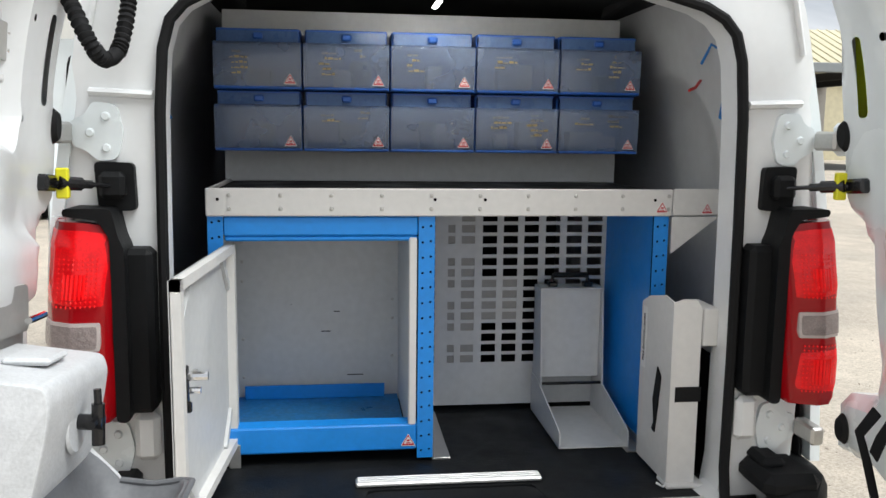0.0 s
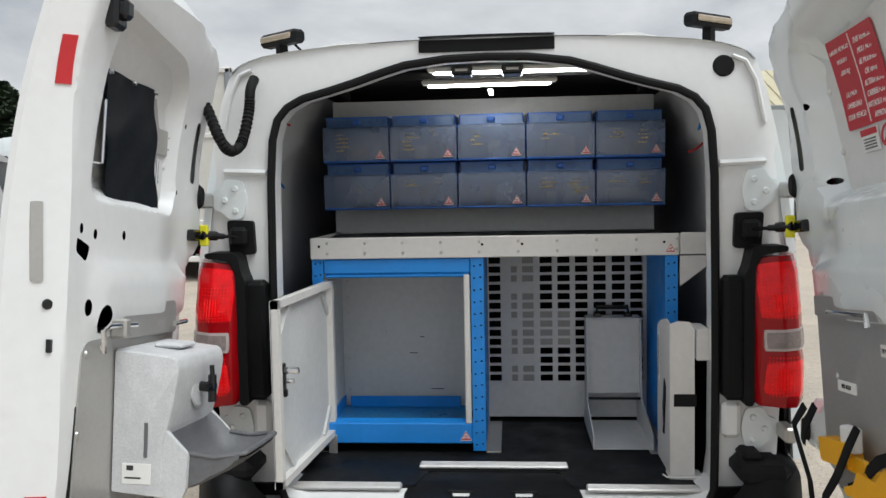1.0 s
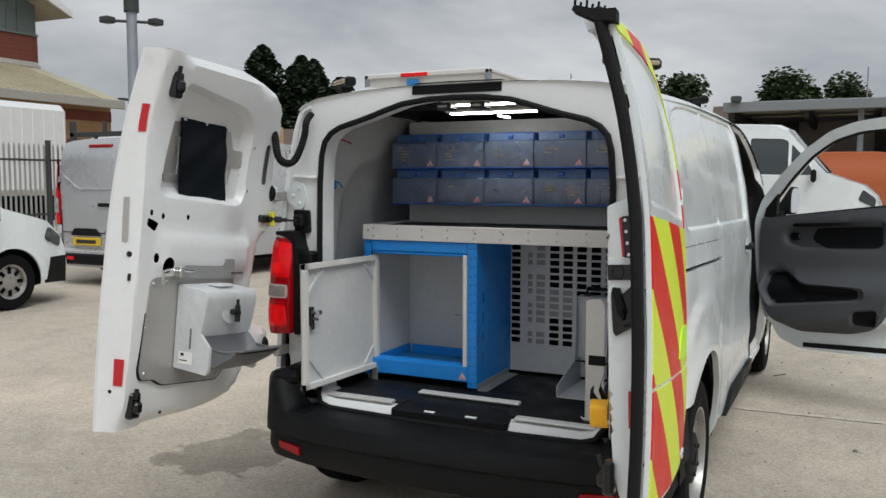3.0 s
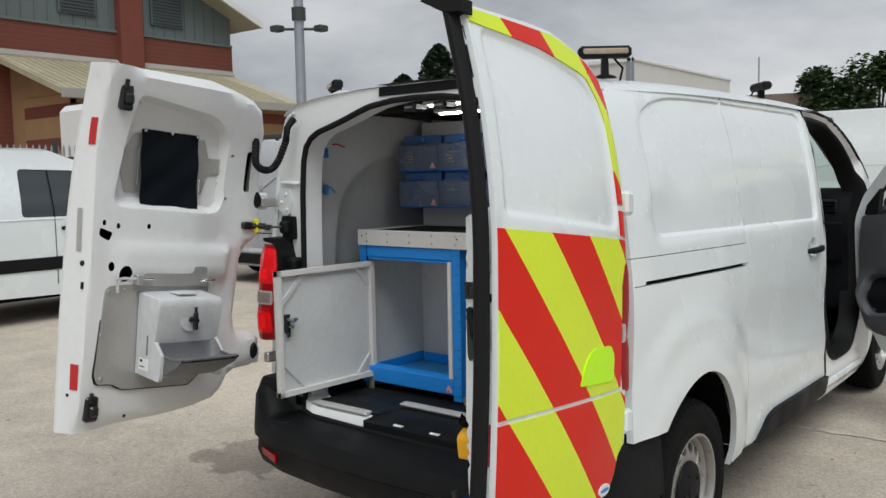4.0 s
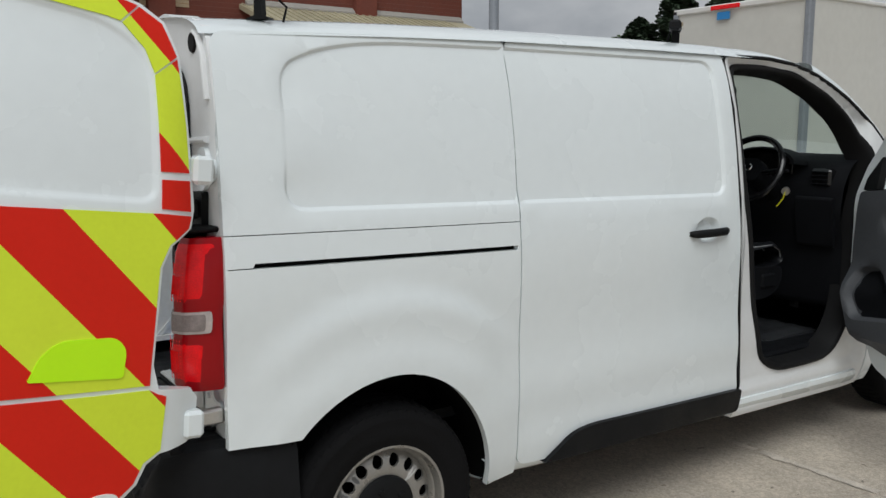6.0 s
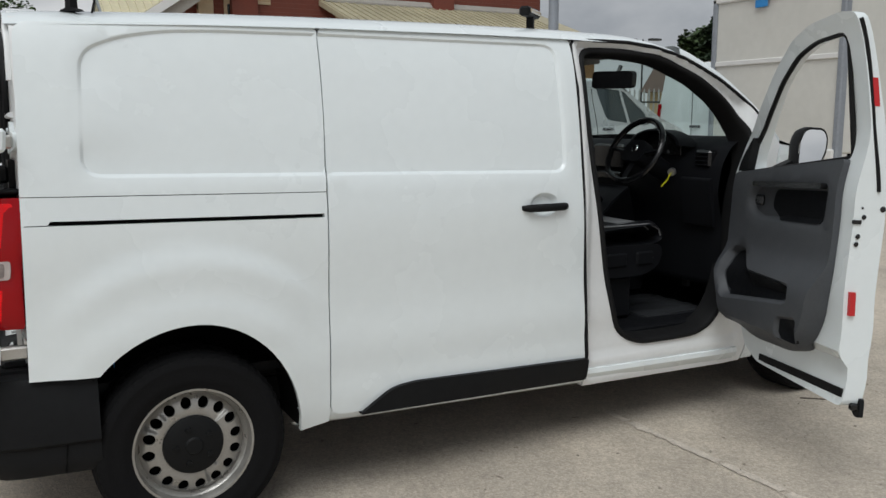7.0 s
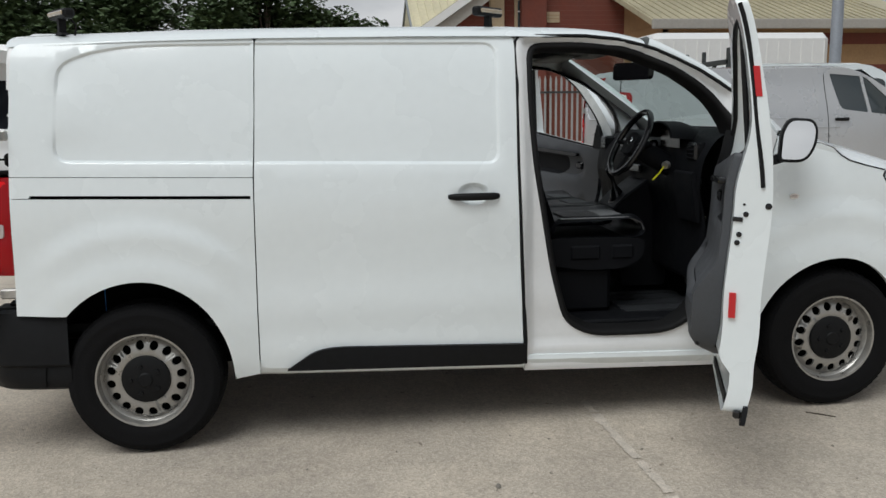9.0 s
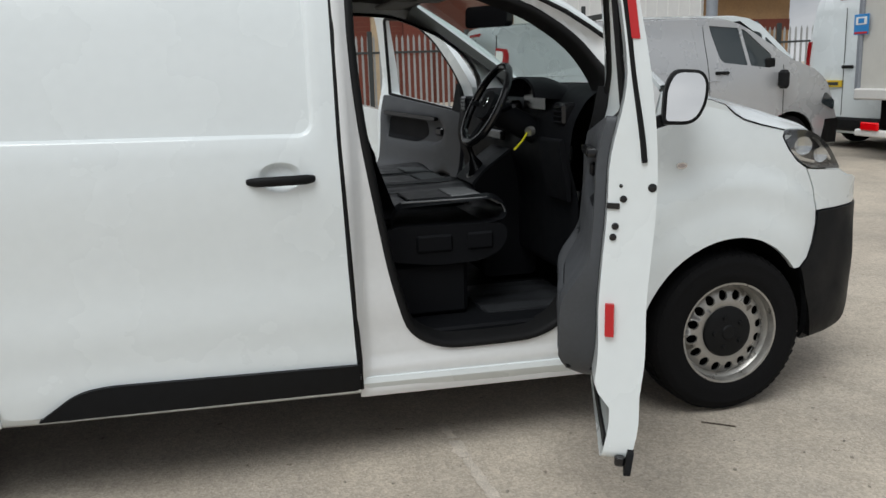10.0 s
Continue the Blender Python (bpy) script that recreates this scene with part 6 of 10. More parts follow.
for lo, hi in (((-0.030, F + 0.004, 0.552), (-0.027, 0.19, 1.200)), ((0.566, F + 0.004, 0.552), (0.569, 0.19, 1.200)), ((-0.600, F + 0.004, 0.565), (-0.597, 0.19, 1.2))):
    bb = Build().box(lo, hi, 0.0008)
    o = part("side_sheet", bb, blue_paint, rack)
    for zz in (0.66, 0.75, 0.84, 0.93):
        part("slot", Build().box((hi[0] - 0.0005, -0.16, zz), (hi[0] + 0.001, -0.155, zz + 0.045), 0.0003), black_gap, o)
# the locker: grey inner box, blue tray floor
part("locker_back", Build().box((-0.588, 0.195, 0.58), (-0.072, 0.200, 1.196), 0.001), grey_steel, rack, "scuffed grey back sheet")
part("locker_side", Build().box((-0.590, F + 0.035, 0.58), (-0.586, 0.195, 1.196), 0.001), grey_steel, rack)
part("locker_side", Build().box((-0.092, F + 0.02, 0.60), (-0.088, 0.195, 1.196), 0.001), grey_steel, rack)
part("locker_jamb", Build().box((-0.094, F - 0.004, 0.645), (-0.074, F + 0.02, 1.145), 0.003), pale_steel, rack)
part("locker_top", Build().box((-0.590, F + 0.035, 1.193), (-0.072, 0.195, 1.197), 0.001), grey_steel, rack)
tray = material("worn_tray_floor", (0.020, 0.19, 0.46), 0.5, grain=0.35, scale=9, wear=0.15)
part("locker_floor", Build().box((-0.586, F + 0.03, 0.592), (-0.094, 0.193, 0.597), 0.001), tray, rack, "worn blue locker floor")
part("tray_rim", Build().box((-0.560, 0.165, 0.597), (-0.135, 0.170, 0.640), 0.002), blue_paint, rack)
part("tray_rim", Build().box((-0.586, F + 0.03, 0.597), (-0.580, 0.19, 0.640), 0.002), blue_paint, rack)
rnd = random.Random(4)
for k in range(16):
    x, z = rnd.choice(((-0.565, None), (-0.11, None))) if k < 8 else (rnd.uniform(-0.45, -0.2), None)
    z = 0.66 + 0.06 * (k % 8)
    b = Build().lathe([(0.0, 0.002), (0.004, 0.001), (0.005, 0.0)], frame_to((x[0] if isinstance(x, tuple) else x, 0.194, z), (0, -1, 0)), 8)
    if k < 8:
        part("rivet", b, steel_bare, rack)
for x, z, w in ((-0.29, 0.862, 0.018), (-0.33, 0.80, 0.030), (-0.25, 0.66, 0.05), (-0.42, 0.885, 0.003)):
    part("scuff", Build().box((x, 0.1935, z), (x + w, 0.1946, z + 0.003), 0.0004), black_plastic, rack)
# feet
for x0, x1 in ((-0.028, 0.022), (0.515, 0.566), (-0.590, -0.562)):
    bb = Build().box((x0, F + 0.01, 0.541), (x1, 0.16, 0.546), 0.001)
    bb.box((x0 + (0.0 if x0 < 0 else 0.046), F + 0.01, 0.541), (x0 + (0.004 if x0 < 0 else 0.05), 0.16, 0.57), 0.001)
    o = part("foot_angle", bb, steel_bare, rack, "zinc foot angle")
    part("bolt", Build().lathe([(0.0, 0.008), (0.008, 0.008), (0.012, 0.0)], frame_to(((x0 + x1) / 2, F + 0.04, 0.546), (0, 0, 1)), 8), steel_bare, o)
part("foot_tab", Build().box((-0.560, F - 0.004, 0.541), (-0.530, F + 0.0, 0.605), 0.002), steel_bare, rack)

# locker door, open at a right angle
door_pts = [(-0.745, 0.600), (-0.205, 0.600), (-0.205, 1.128), (-0.745, 1.128)]
ldoor = thing("locker_door", "grey steel locker door, open, with a chrome lock", "locker door")
LX = lambda y: -0.545 + (y + 0.205) * 0.075
b = Build().prism(door_pts, lambda y, z, d: (LX(y) + d, y, z), -0.014, -0.010)
part("door_sheet", b, grey_steel, ldoor)
for a, c in (((-0.745, 0.600), (-0.205, 0.622)), ((-0.745, 1.106), (-0.205, 1.128)), ((-0.745, 0.600), (-0.723, 1.128)), ((-0.227, 0.600), (-0.205, 1.128))):
    b = Build().prism([(a[0], a[1]), (c[0], a[1]), (c[0], c[1]), (a[0], c[1])], lambda y, z, d: (LX(y) + d, y, z), -0.012, 0.010)
    part("door_edge", b, pale_steel, ldoor)
for (y0, z0), (y1, z1) in (((-0.722, 0.98), (-0.60, 1.105)), ((-0.722, 0.75), (-0.60, 0.622)), ((-0.30, 1.105), (-0.228, 1.02)), ((-0.30, 0.622), (-0.228, 0.70))):
    n = Vector((z1 - z0, -(y1 - y0))).normalized() * 0.009
    b = Build().prism([(y0 + n.x, z0 + n.y), (y1 + n.x, z1 + n.y), (y1 - n.x, z1 - n.y), (y0 - n.x, z0 - n.y)], lambda y, z, d: (LX(y) + d, y, z), -0.011, -0.002)
    part("door_brace", b, grey_steel, ldoor)
b = Build().box((LX(-0.69) - 0.012, -0.702, 0.865), (LX(-0.69) + 0.006, -0.678, 0.945), 0.003)
b.box((LX(-0.69), -0.700, 0.85), (LX(-0.69) + 0.012, -0.685, 0.872), 0.003)
part("lock_case", b, gloss_black, ldoor)
b = Build().tube([(LX(-0.69) + 0.005, -0.690, 0.925), (LX(-0.69) + 0.045, -0.690, 0.925)], 0.010, 10)
b.tube([(LX(-0.69) + 0.012, -0.690, 0.925), (LX(-0.69) + 0.014, -0.650, 0.922)], 0.007, 8)
b.tube([(LX(-0.69) + 0.008, -0.690, 0.895), (LX(-0.69) + 0.030, -0.690, 0.895)], 0.007, 8)
part("lock_barrel", b, chrome, ldoor, "chrome lock barrel")

# mesh back panel of the chute bay
mx0, mx1, mz0, mz1, my = -0.030, 0.566, 0.556, 1.198, 0.185
holes = []
zs = [0.694 + 0.0345 * k for k in range(15)]
cols = [(-0.022, 0.022, 0), (0.062, 0.084, 1), (0.104, 0.146, 1), (0.170, 0.216, 0), (0.236, 0.282, 0), (0.302, 0.348, 0), (0.370, 0.416, 0), (0.438, 0.486, 0), (0.506, 0.552, 0)]
for ci, (x0, x1, closed) in enumerate(cols):
    for k, z in enumerate(zs):
        if closed and k in (2, 10) or closed and ci == 1 and k in (6, 13):
            continue
        h = rect(x0, z, x1, z + 0.024)
        holes.append(h)
nb = Build().sheet([(mx0, mz0), (mx1, mz0), (mx1, mz1), (mx0, mz1)], lambda x, z: (x, my, z), 2.0, 1, lambda x, z: (x, my + 0.002, z), holes)
part("perforated_panel", nb, grey_steel, rack, "grey steel panel with rows of rectangular holes")
for x0, z0, x1, z1 in ((0.056, 0.688, 0.152, 1.195), (0.164, zs[4] - 0.004, 0.288, zs[7] + 0.028)):
    part("blanking_sheet", Build().box((x0, my + 0.005, z0), (x1, my + 0.007, z1), 0.0005), blank_steel, rack, "plain sheet behind the holes")

# shelf over the racking
shelf = thing("shelf", "long pale grey steel shelf with a bolted front lip", "shelf")
part("front_lip", Build().box((-0.602, F - 0.012, 1.201), (0.604, F - 0.004, 1.272), 0.003), pale_steel, shelf)
part("deck", Build().box((-0.602, F - 0.004, 1.206), (0.604, 0.24, 1.212), 0.002), grey_steel, shelf)
part("deck_mat", Build().box((-0.595, F + 0.004, 1.212), (0.598, 0.235, 1.262), 0.006), black_mat, shelf, "black shelf liner")
part("end_lip", Build().box((-0.602, F - 0.004, 1.205), (-0.597, 0.24, 1.270), 0.002), pale_steel, shelf)
part("return_lip", Build().box((0.606, F - 0.012, 1.203), (0.735, F - 0.004, 1.274), 0.003), pale_steel, shelf)
part("gusset", Build().prism([(0.606, 1.199), (0.735, 1.199), (0.606, 1.10)], lambda x, z, d: (x, d, z), F - 0.008, F - 0.002), pale_steel, shelf)
for i in range(10):
    x = -0.545 + 0.1265 * i
    for z in (1.220, 1.254):
        part("bolt", Build().lathe([(0.0, 0.005), (0.004, 0.004), (0.0055, 0.0)], frame_to((x, F - 0.012, z), (0, -1, 0)), 8), steel_bare, shelf)
for x in (-0.572, -0.03, 0.10, 0.555):
    part("lip_hole", Build().lathe([(0.0, 0.001), (0.0042, 0.001)], frame_to((x, F - 0.0125, 1.244), (0, -1, 0)), 10), black_gap, shelf)

# warning stickers: white triangle with a red one inside
def warn_sticker(p, size, parent):
    x, y, z = p
    tri = lambda k: rounded([(-0.5 * k, -0.43 * k), (0.5 * k, -0.43 * k), (0, 0.43 * k)], 0.08 * k, 2)
    o = part("warning_sticker", Build().prism(tri(size), lambda u, v, d: (x + u, d, z + v), y - 0.0008, y), sign_white, parent, "white and red warning triangle sticker")
    if True:
        outer, inner = tri(size * 0.86), tri(size * 0.62)
        bb = Build().sheet(outer, lambda u, v: (x + u, y - 0.0016, z + v), 1.0, 1, lambda u, v: (x + u, y - 0.0008, z + v), [inner])
        bb.box((x - 0.16 * size, y - 0.0016, z - 0.24 * size), (x + 0.16 * size, y - 0.0008, z - 0.17 * size), 0.0002)
        bb.box((x - 0.10 * size, y - 0.0016, z - 0.10 * size), (x + 0.10 * size, y - 0.0008, z + 0.02 * size), 0.0002)
    return o, bb


def put_sticker(p, size, parent):
    o, bb = warn_sticker(p, size, parent)
    part("sticker_print", bb, sign_red, parent)


put_sticker((0.575, F - 0.0125, 1.225), 0.036, shelf)
put_sticker((0.70, F - 0.0125, 1.222), 0.034, shelf)
put_sticker((-0.094, F - 0.0025, 0.604), 0.040, rack)

# back board and two rows of tip-out bins
bb = Build().box((-0.614, 0.245, 1.262), (0.604, 0.250, 1.768), 0.002)
single("bin_back_board", bb, grey_steel, "grey steel back board behind the plastic bins", "back board")


def bin_unit(x0, z0, seed):
    w, h = 0.2478, 0.170
    t = thing("storage_bin", "blue tip-out storage bin with a smoky clear front", "storage bin", "storage bins")
    y = 0.10
    b = Build()
    b.box((x0 + 0.001, y + 0.002, z0), (x0 + 0.008, 0.243, z0 + h - 0.040), 0.002)
    b.box((x0 + w - 0.008, y + 0.002, z0), (x0 + w - 0.001, 0.243, z0 + h - 0.040), 0.002)
    b.box((x0 + 0.006, y + 0.03, z0 + h - 0.042), (x0 + 0.012, 0.243, z0 + h), 0.002)
    b.box((x0 + w - 0.012, y + 0.03, z0 + h - 0.042), (x0 + w - 0.006, 0.243, z0 + h), 0.002)
    b.box((x0 + 0.008, y + 0.002, z0), (x0 + w - 0.008, 0.243, z0 + 0.008), 0.002)
    b.box((x0 + 0.008, y + 0.010, z0 + h - 0.010), (x0 + w - 0.008, 0.243, z0 + h), 0.002)
    b.box((x0 + 0.008, 0.236, z0), (x0 + w - 0.008, 0.243, z0 + h), 0.002)
    part("case", b, bin_blue, t, "blue plastic case")
    # front tilts out at its top
    top, bot = y + 0.012, y - 0.022
    prof = rounded([(bot, z0 + 0.008), (bot - 0.006, z0 + 0.124), (bot + 0.004, z0 + 0.131), (top - 0.004, z0 + 0.131), (top - 0.004, z0 + 0.124), (bot + 0.002, z0 + 0.118), (bot + 0.008, z0 + 0.014), (y + 0.006, z0 + 0.012), (y + 0.006, z0 + 0.008)], 0.002, 2)
    b = Build().prism(prof, lambda yy, zz, x: (x, yy, zz), x0 + 0.003, x0 + w - 0.003)
    part("front_cover", b, bin_cover, t, "smoky translucent cover", 30)
    for x in (x0 + 0.004, x0 + w - 0.008):
        b = Build().prism([(bot + 0.003, z0 + 0.010), (bot - 0.002, z0 + 0.122), (top, z0 + 0.122), (y + 0.004, z0 + 0.010)], lambda yy, zz, d: (x + d, yy, zz), 0.0, 0.004)
        part("cover_cheek", b, bin_cover, t)
    b = Build().prism([(top - 0.006, z0 + 0.132), (top - 0.002, z0 + h - 0.006), (top + 0.004, z0 + h - 0.006), (top, z0 + 0.132)], lambda yy, zz, x: (x, yy, zz), x0 + 0.012, x0 + w - 0.012)
    part("top_band", b, bin_band, t, "blue translucent band")
    # what the bin holds shows as pale upright shapes
    rnd = random.Random(seed + 90)
    for k in range(rnd.randint(1, 3)):
        xa = x0 + rnd.uniform(0.03, 0.15)
        wd = rnd.uniform(0.03, 0.07)
        part("packet", Build().box((xa, y + 0.04, z0 + 0.010), (xa + wd, y + 0.10, z0 + rnd.uniform(0.05, 0.10)), 0.004), rnd.choice((white_trim, basin_grey, pale_steel)), t)
    b = Build().box((x0 + 0.004, bot - 0.002, z0 + 0.001), (x0 + w - 0.004, y + 0.004, z0 + 0.008), 0.002)
    part("lower_lip", b, bin_blue, t)
    b = Build().box((x0 + w / 2 - 0.014, top - 0.016, z0 + h - 0.030), (x0 + w / 2 + 0.014, top + 0.004, z0 + h - 0.012), 0.004)
    part("catch", b, bin_blue, t)
    put_sticker((x0 + w - 0.034, bot - 0.0035, z0 + 0.030), 0.036, t)
    rnd = random.Random(seed)
    for c in ((0.055, 0.082), (0.155, 0.09)):
        if rnd.random() < 0.72:
            b = Build()
            for k in range(rnd.randint(2, 5)):
                zz = z0 + c[1] + 0.018 - 0.0145 * k
                u = x0 + c[0] + rnd.uniform(-0.01, 0.01)
                for q in range(rnd.randint(2, 4)):
                    wd = rnd.uniform(0.005, 0.015)
                    b.box((u, bot - 0.0045, zz), (u + wd, bot - 0.0035, zz + rnd.uniform(0.002, 0.0075)), 0.0002)
                    u += wd + 0.003
            tagged(part("pen_mark", b, hand_marks, t, "ochre handwritten bars"), kind="stuff")


for r, z0 in enumerate((1.356, 1.529)):
    for k in range(5):
        bin_unit(-0.622 + 0.2482 * k, z0, 10 * r + k)

# chute box with lid up
chute = thing("metal_box", "open grey steel box with its lid standing up", "metal box")
b = Build()
b.prism([(0.33, 0.546), (0.53, 0.546), (0.53, 0.550), (0.33, 0.550)], lambda x, z, y: (x, y, z), -0.19, 0.16)
for x0, x1 in ((0.330, 0.334), (0.526, 0.530)):
    b.prism([(-0.19, 0.548), (0.16, 0.548), (0.16, 0.665), (0.10, 0.665), (-0.17, 0.600), (-0.19, 0.590)], lambda y, z, x: (x, y, z), x0, x1)
part("tray", b, grey_steel, chute)
b = Build()
b.box((0.333, 0.150, 0.655), (0.529, 0.155, 0.950), 0.001)
part("lid", b, grey_steel, chute)
for x0, x1 in ((0.333, 0.337), (0.525, 0.529)):
    b = Build().prism([(0.05, 0.655), (0.155, 0.655), (0.155, 0.950), (0.075, 0.950)], lambda y, z, x: (x, y, z), x0, x1)
    part("lid_flange", b, grey_steel, chute)
part("lid_flange", Build().box((0.333, 0.075, 0.946), (0.529, 0.155, 0.950), 0.001), grey_steel, chute)
part("lid_panel", Build().box((0.337, 0.095, 0.668), (0.525, 0.100, 0.945), 0.001), grey_steel, chute)
b = Build().box((0.334, 0.06, 0.652), (0.528, 0.072, 0.660), 0.002)
part("hinge_bar", b, gloss_black, chute)
b = Build().tube([(0.375, 0.11, 0.952), (0.377, 0.11, 0.985), (0.485, 0.11, 0.985), (0.487, 0.11, 0.952)], 0.009, 8)
b.box((0.362, 0.095, 0.948), (0.390, 0.125, 0.966), 0.004)
b.box((0.472, 0.095, 0.948), (0.500, 0.125, 0.966), 0.004)
part("carry_handle", b, gloss_black, chute, "black carry handle")

# extinguisher bracket by the right jamb
ext = thing("extinguisher_bracket", "grey folded steel extinguisher bracket with a black strap", "bracket")
b = Build().prism([(0.535, 0.552), (0.606, 0.552), (0.606, 0.995), (0.592, 1.018), (0.556, 1.020), (0.535, 1.012)], lambda x, z, y: (x, y, z), -0.455, -0.452)
part("folded_sheet", b, pale_steel, ext)
b = Build().prism(rounded([(-0.455, 0.552), (-0.245, 0.552), (-0.245, 0.975), (-0.30, 1.000), (-0.40, 1.020), (-0.455, 1.012)], 0.006, 2), lambda y, z, x: (x, y, z), 0.5325, 0.5355)
part("side_sheet", b, pale_steel, ext)
b = Build().box((0.612, -0.45, 0.90), (0.652, -0.33, 0.995), 0.003)
part("side_bracket", b, pale_steel, ext)
b = Build().box((0.545, -0.458, 0.762), (0.612, -0.4555, 0.800), 0.001)
b.prism([(-0.40, 0.81), (-0.375, 0.83), (-0.352, 0.74), (-0.365, 0.68), (-0.352, 0.66), (-0.372, 0.655), (-0.385, 0.72)], lambda y, z, x: (x, y, z), 0.529, 0.532)
part("strap", b, black_rubber, ext, "black strap")
b = Build().box((0.5315, -0.285, 0.80), (0.5325, -0.255, 0.965), 0.0005)
part("label_plate", b, sign_white, ext, "white label with upright words")
lettering("label_words", "FIRE EXTINGUISHER", 0.016, Matrix.Translation((0.531, -0.270, 0.8825)) @ Matrix(((0, 0, -1, 0), (0, 1, 0, 0), (1, 0, 0, 0), (0, 0, 0, 1))), print_black, ext, 0.9)
b = Build().box((0.530, -0.47, 0.541), (0.63, -0.40, 0.552), 0.003)
part("foot_plate", b, pale_steel, ext)
b = Build().tube([(0.515, -0.44, 0.548), (0.525, -0.46, 0.546), (0.545, -0.45, 0.552)], 0.003, 6)
part("cable_tail", b, sign_white, ext)

# lamp tubes under the roof
lamp = thing("strip_light", "lit white LED strip light under the van roof", "strip light")
for lo, hi in (((-0.20, -0.245, 1.806), (0.46, -0.205, 1.822)), ((-0.23, -0.135, 1.779), (0.225, -0.095, 1.795))):
    part("housing", Build().box(lo, hi, 0.005), pale_steel, lamp)
for lo, hi in (((-0.18, -0.232, 1.797), (0.44, -0.219, 1.806)), ((-0.21, -0.122, 1.770), (0.205, -0.109, 1.779)), ((-0.008, -0.05, 1.762), (0.008, 0.08, 1.770))):
    part("tube", Build().box(lo, hi, 0.004), led_tube, lamp, "lit tube")
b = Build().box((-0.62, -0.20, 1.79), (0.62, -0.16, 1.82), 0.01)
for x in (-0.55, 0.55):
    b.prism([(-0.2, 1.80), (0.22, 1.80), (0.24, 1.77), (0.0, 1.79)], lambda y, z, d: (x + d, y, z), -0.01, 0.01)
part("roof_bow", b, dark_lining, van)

# loose wires on the linings
for s, pts, mt in ((1, [(0.70, -0.20, 1.64), (0.66, -0.25, 1.60), (0.67, -0.28, 1.645), (0.70, -0.30, 1.62)], wire_blue), (1, [(0.69, -0.18, 1.56), (0.66, -0.22, 1.54), (0.63, -0.25, 1.53)], wire_red), (1, [(0.70, -0.3, 1.50), (0.68, -0.33, 1.46), (0.70, -0.36, 1.44)], wire_blue), (-1, [(-0.72, -0.30, 1.655), (-0.68, -0.28, 1.66), (-0.655, -0.25, 1.645)], wire_red), (-1, [(-0.71, -0.34, 1.47), (-0.675, -0.33, 1.465), (-0.665, -0.31, 1.44)], wire_blue)):
    single("loose_wire", Build().tube(pts, 0.004, 6), mt, "short loose wire end hanging from the inner side panel", "wire", "loose wires")
for p in ((0.705, -0.30, 1.585), (0.705, -0.36, 1.455), (-0.70, -0.33, 1.62), (-0.695, -0.34, 1.455)):
    single("wire_connector", Build().box(Vector(p) - Vector((0.012, 0.010, 0.022)), Vector(p) + Vector((0.012, 0.010, 0.022)), 0.004), wire_blue, "blue wire connector on the inner side panel", "connector", "wire connectors")


# ---- front of the van ----
APERTURE = [(1.738, 0.262), (1.733, 0.70), (1.714, 1.22), (1.716, 1.60), (1.714, 1.812), (2.05, 1.821), (2.2, 1.806), (2.375, 1.760), (2.59, 1.659), (2.78, 1.532), (2.88, 1.446), (2.955, 1.345), (2.90, 1.20), (2.80, 1.12), (2.765, 0.95), (2.76, 0.238)]
# outer rim of the black seal round the doorway
SEAL = rounded([(1.772, 1.790), (1.764, 1.60), (1.770, 1.40), (1.787, 1.20), (1.833, 0.91), (1.873, 0.68), (1.930, 0.480), (2.06, 0.413), (2.25, 0.409), (2.44, 0.411), (2.57, 0.470), (2.66, 0.64), (2.715, 0.90), (2.745, 1.10), (2.780, 1.25), (2.765, 1.40), (2.70, 1.510), (2.62, 1.590), (2.49, 1.677), (2.40, 1.714), (2.25, 1.774), (2.03, 1.794)], [0.07, 0.05, 0.1, 0.1, 0.1, 0.1, 0.09, 0.1, 0.06, 0.08, 0.08, 0.08, 0.1, 0.1, 0.08, 0.06, 0.08, 0.1, 0.1, 0.1, 0.1, 0.1], 4)


def inset(poly, d):
    """Draws an outline in by d; it runs with its inside on the left."""
    out = []
    for i in range(len(poly)):
        t = (Vector(poly[(i + 1) % len(poly)]) - Vector(poly[i - 1])).normalized()
        out.append((poly[i][0] - t.y * d, poly[i][1] + t.x * d))
    return out


INNER = inset(SEAL, 0.020)


def front_door_skin(s):
    out = rounded([(1.722, 0.305), (2.42, 0.320), (2.58, 0.38), (2.67, 0.56), (2.715, 0.78), (2.735, 1.02), (2.738, 1.20), (2.705, 1.335), (2.56, 1.505), (2.39, 1.660), (2.20, 1.770), (2.03, 1.812), (1.80, 1.826), (1.715, 1.812), (1.708, 1.40), (1.718, 1.0)], [0.03, 0.04, 0.05, 0.05, 0.05, 0.05, 0.03, 0.04, 0.06, 0.06, 0.05, 0.05, 0.04, 0.03, 0.05, 0.05], 3)
    win = rounded([(1.805, 1.275), (2.635, 1.205), (2.640, 1.275), (2.50, 1.455), (2.34, 1.610), (2.18, 1.705), (2.02, 1.745), (1.81, 1.752)], [0.02, 0.02, 0.03, 0.05, 0.05, 0.05, 0.05, 0.04], 3)
    return out, win


def slope_in(y, z):
    """Inner face of a front door."""
    return side_x(y, z) - 0.045 - 0.062 * smooth_step(1.40, 1.10, z) * (0.25 + 0.75 * smooth_step(0.480, 0.510, z))


def doorway_step(y, z):
    """How far the doorway stands in from the outer skin: a shut face, and a stepped sill below it."""
    zs = z + 0.0235 * (y - 1.75)
    edge = smooth_step(1.735, 1.775, y) * (1 - smooth_step(2.70, 2.76, y))
    top = smooth_step(0.0, 0.030, (door_top(y) - 0.004) - z)
    return edge * top * (0.5 * smooth_step(0.290, 0.318, zs) + 0.5 * smooth_step(0.375, 0.405, zs))


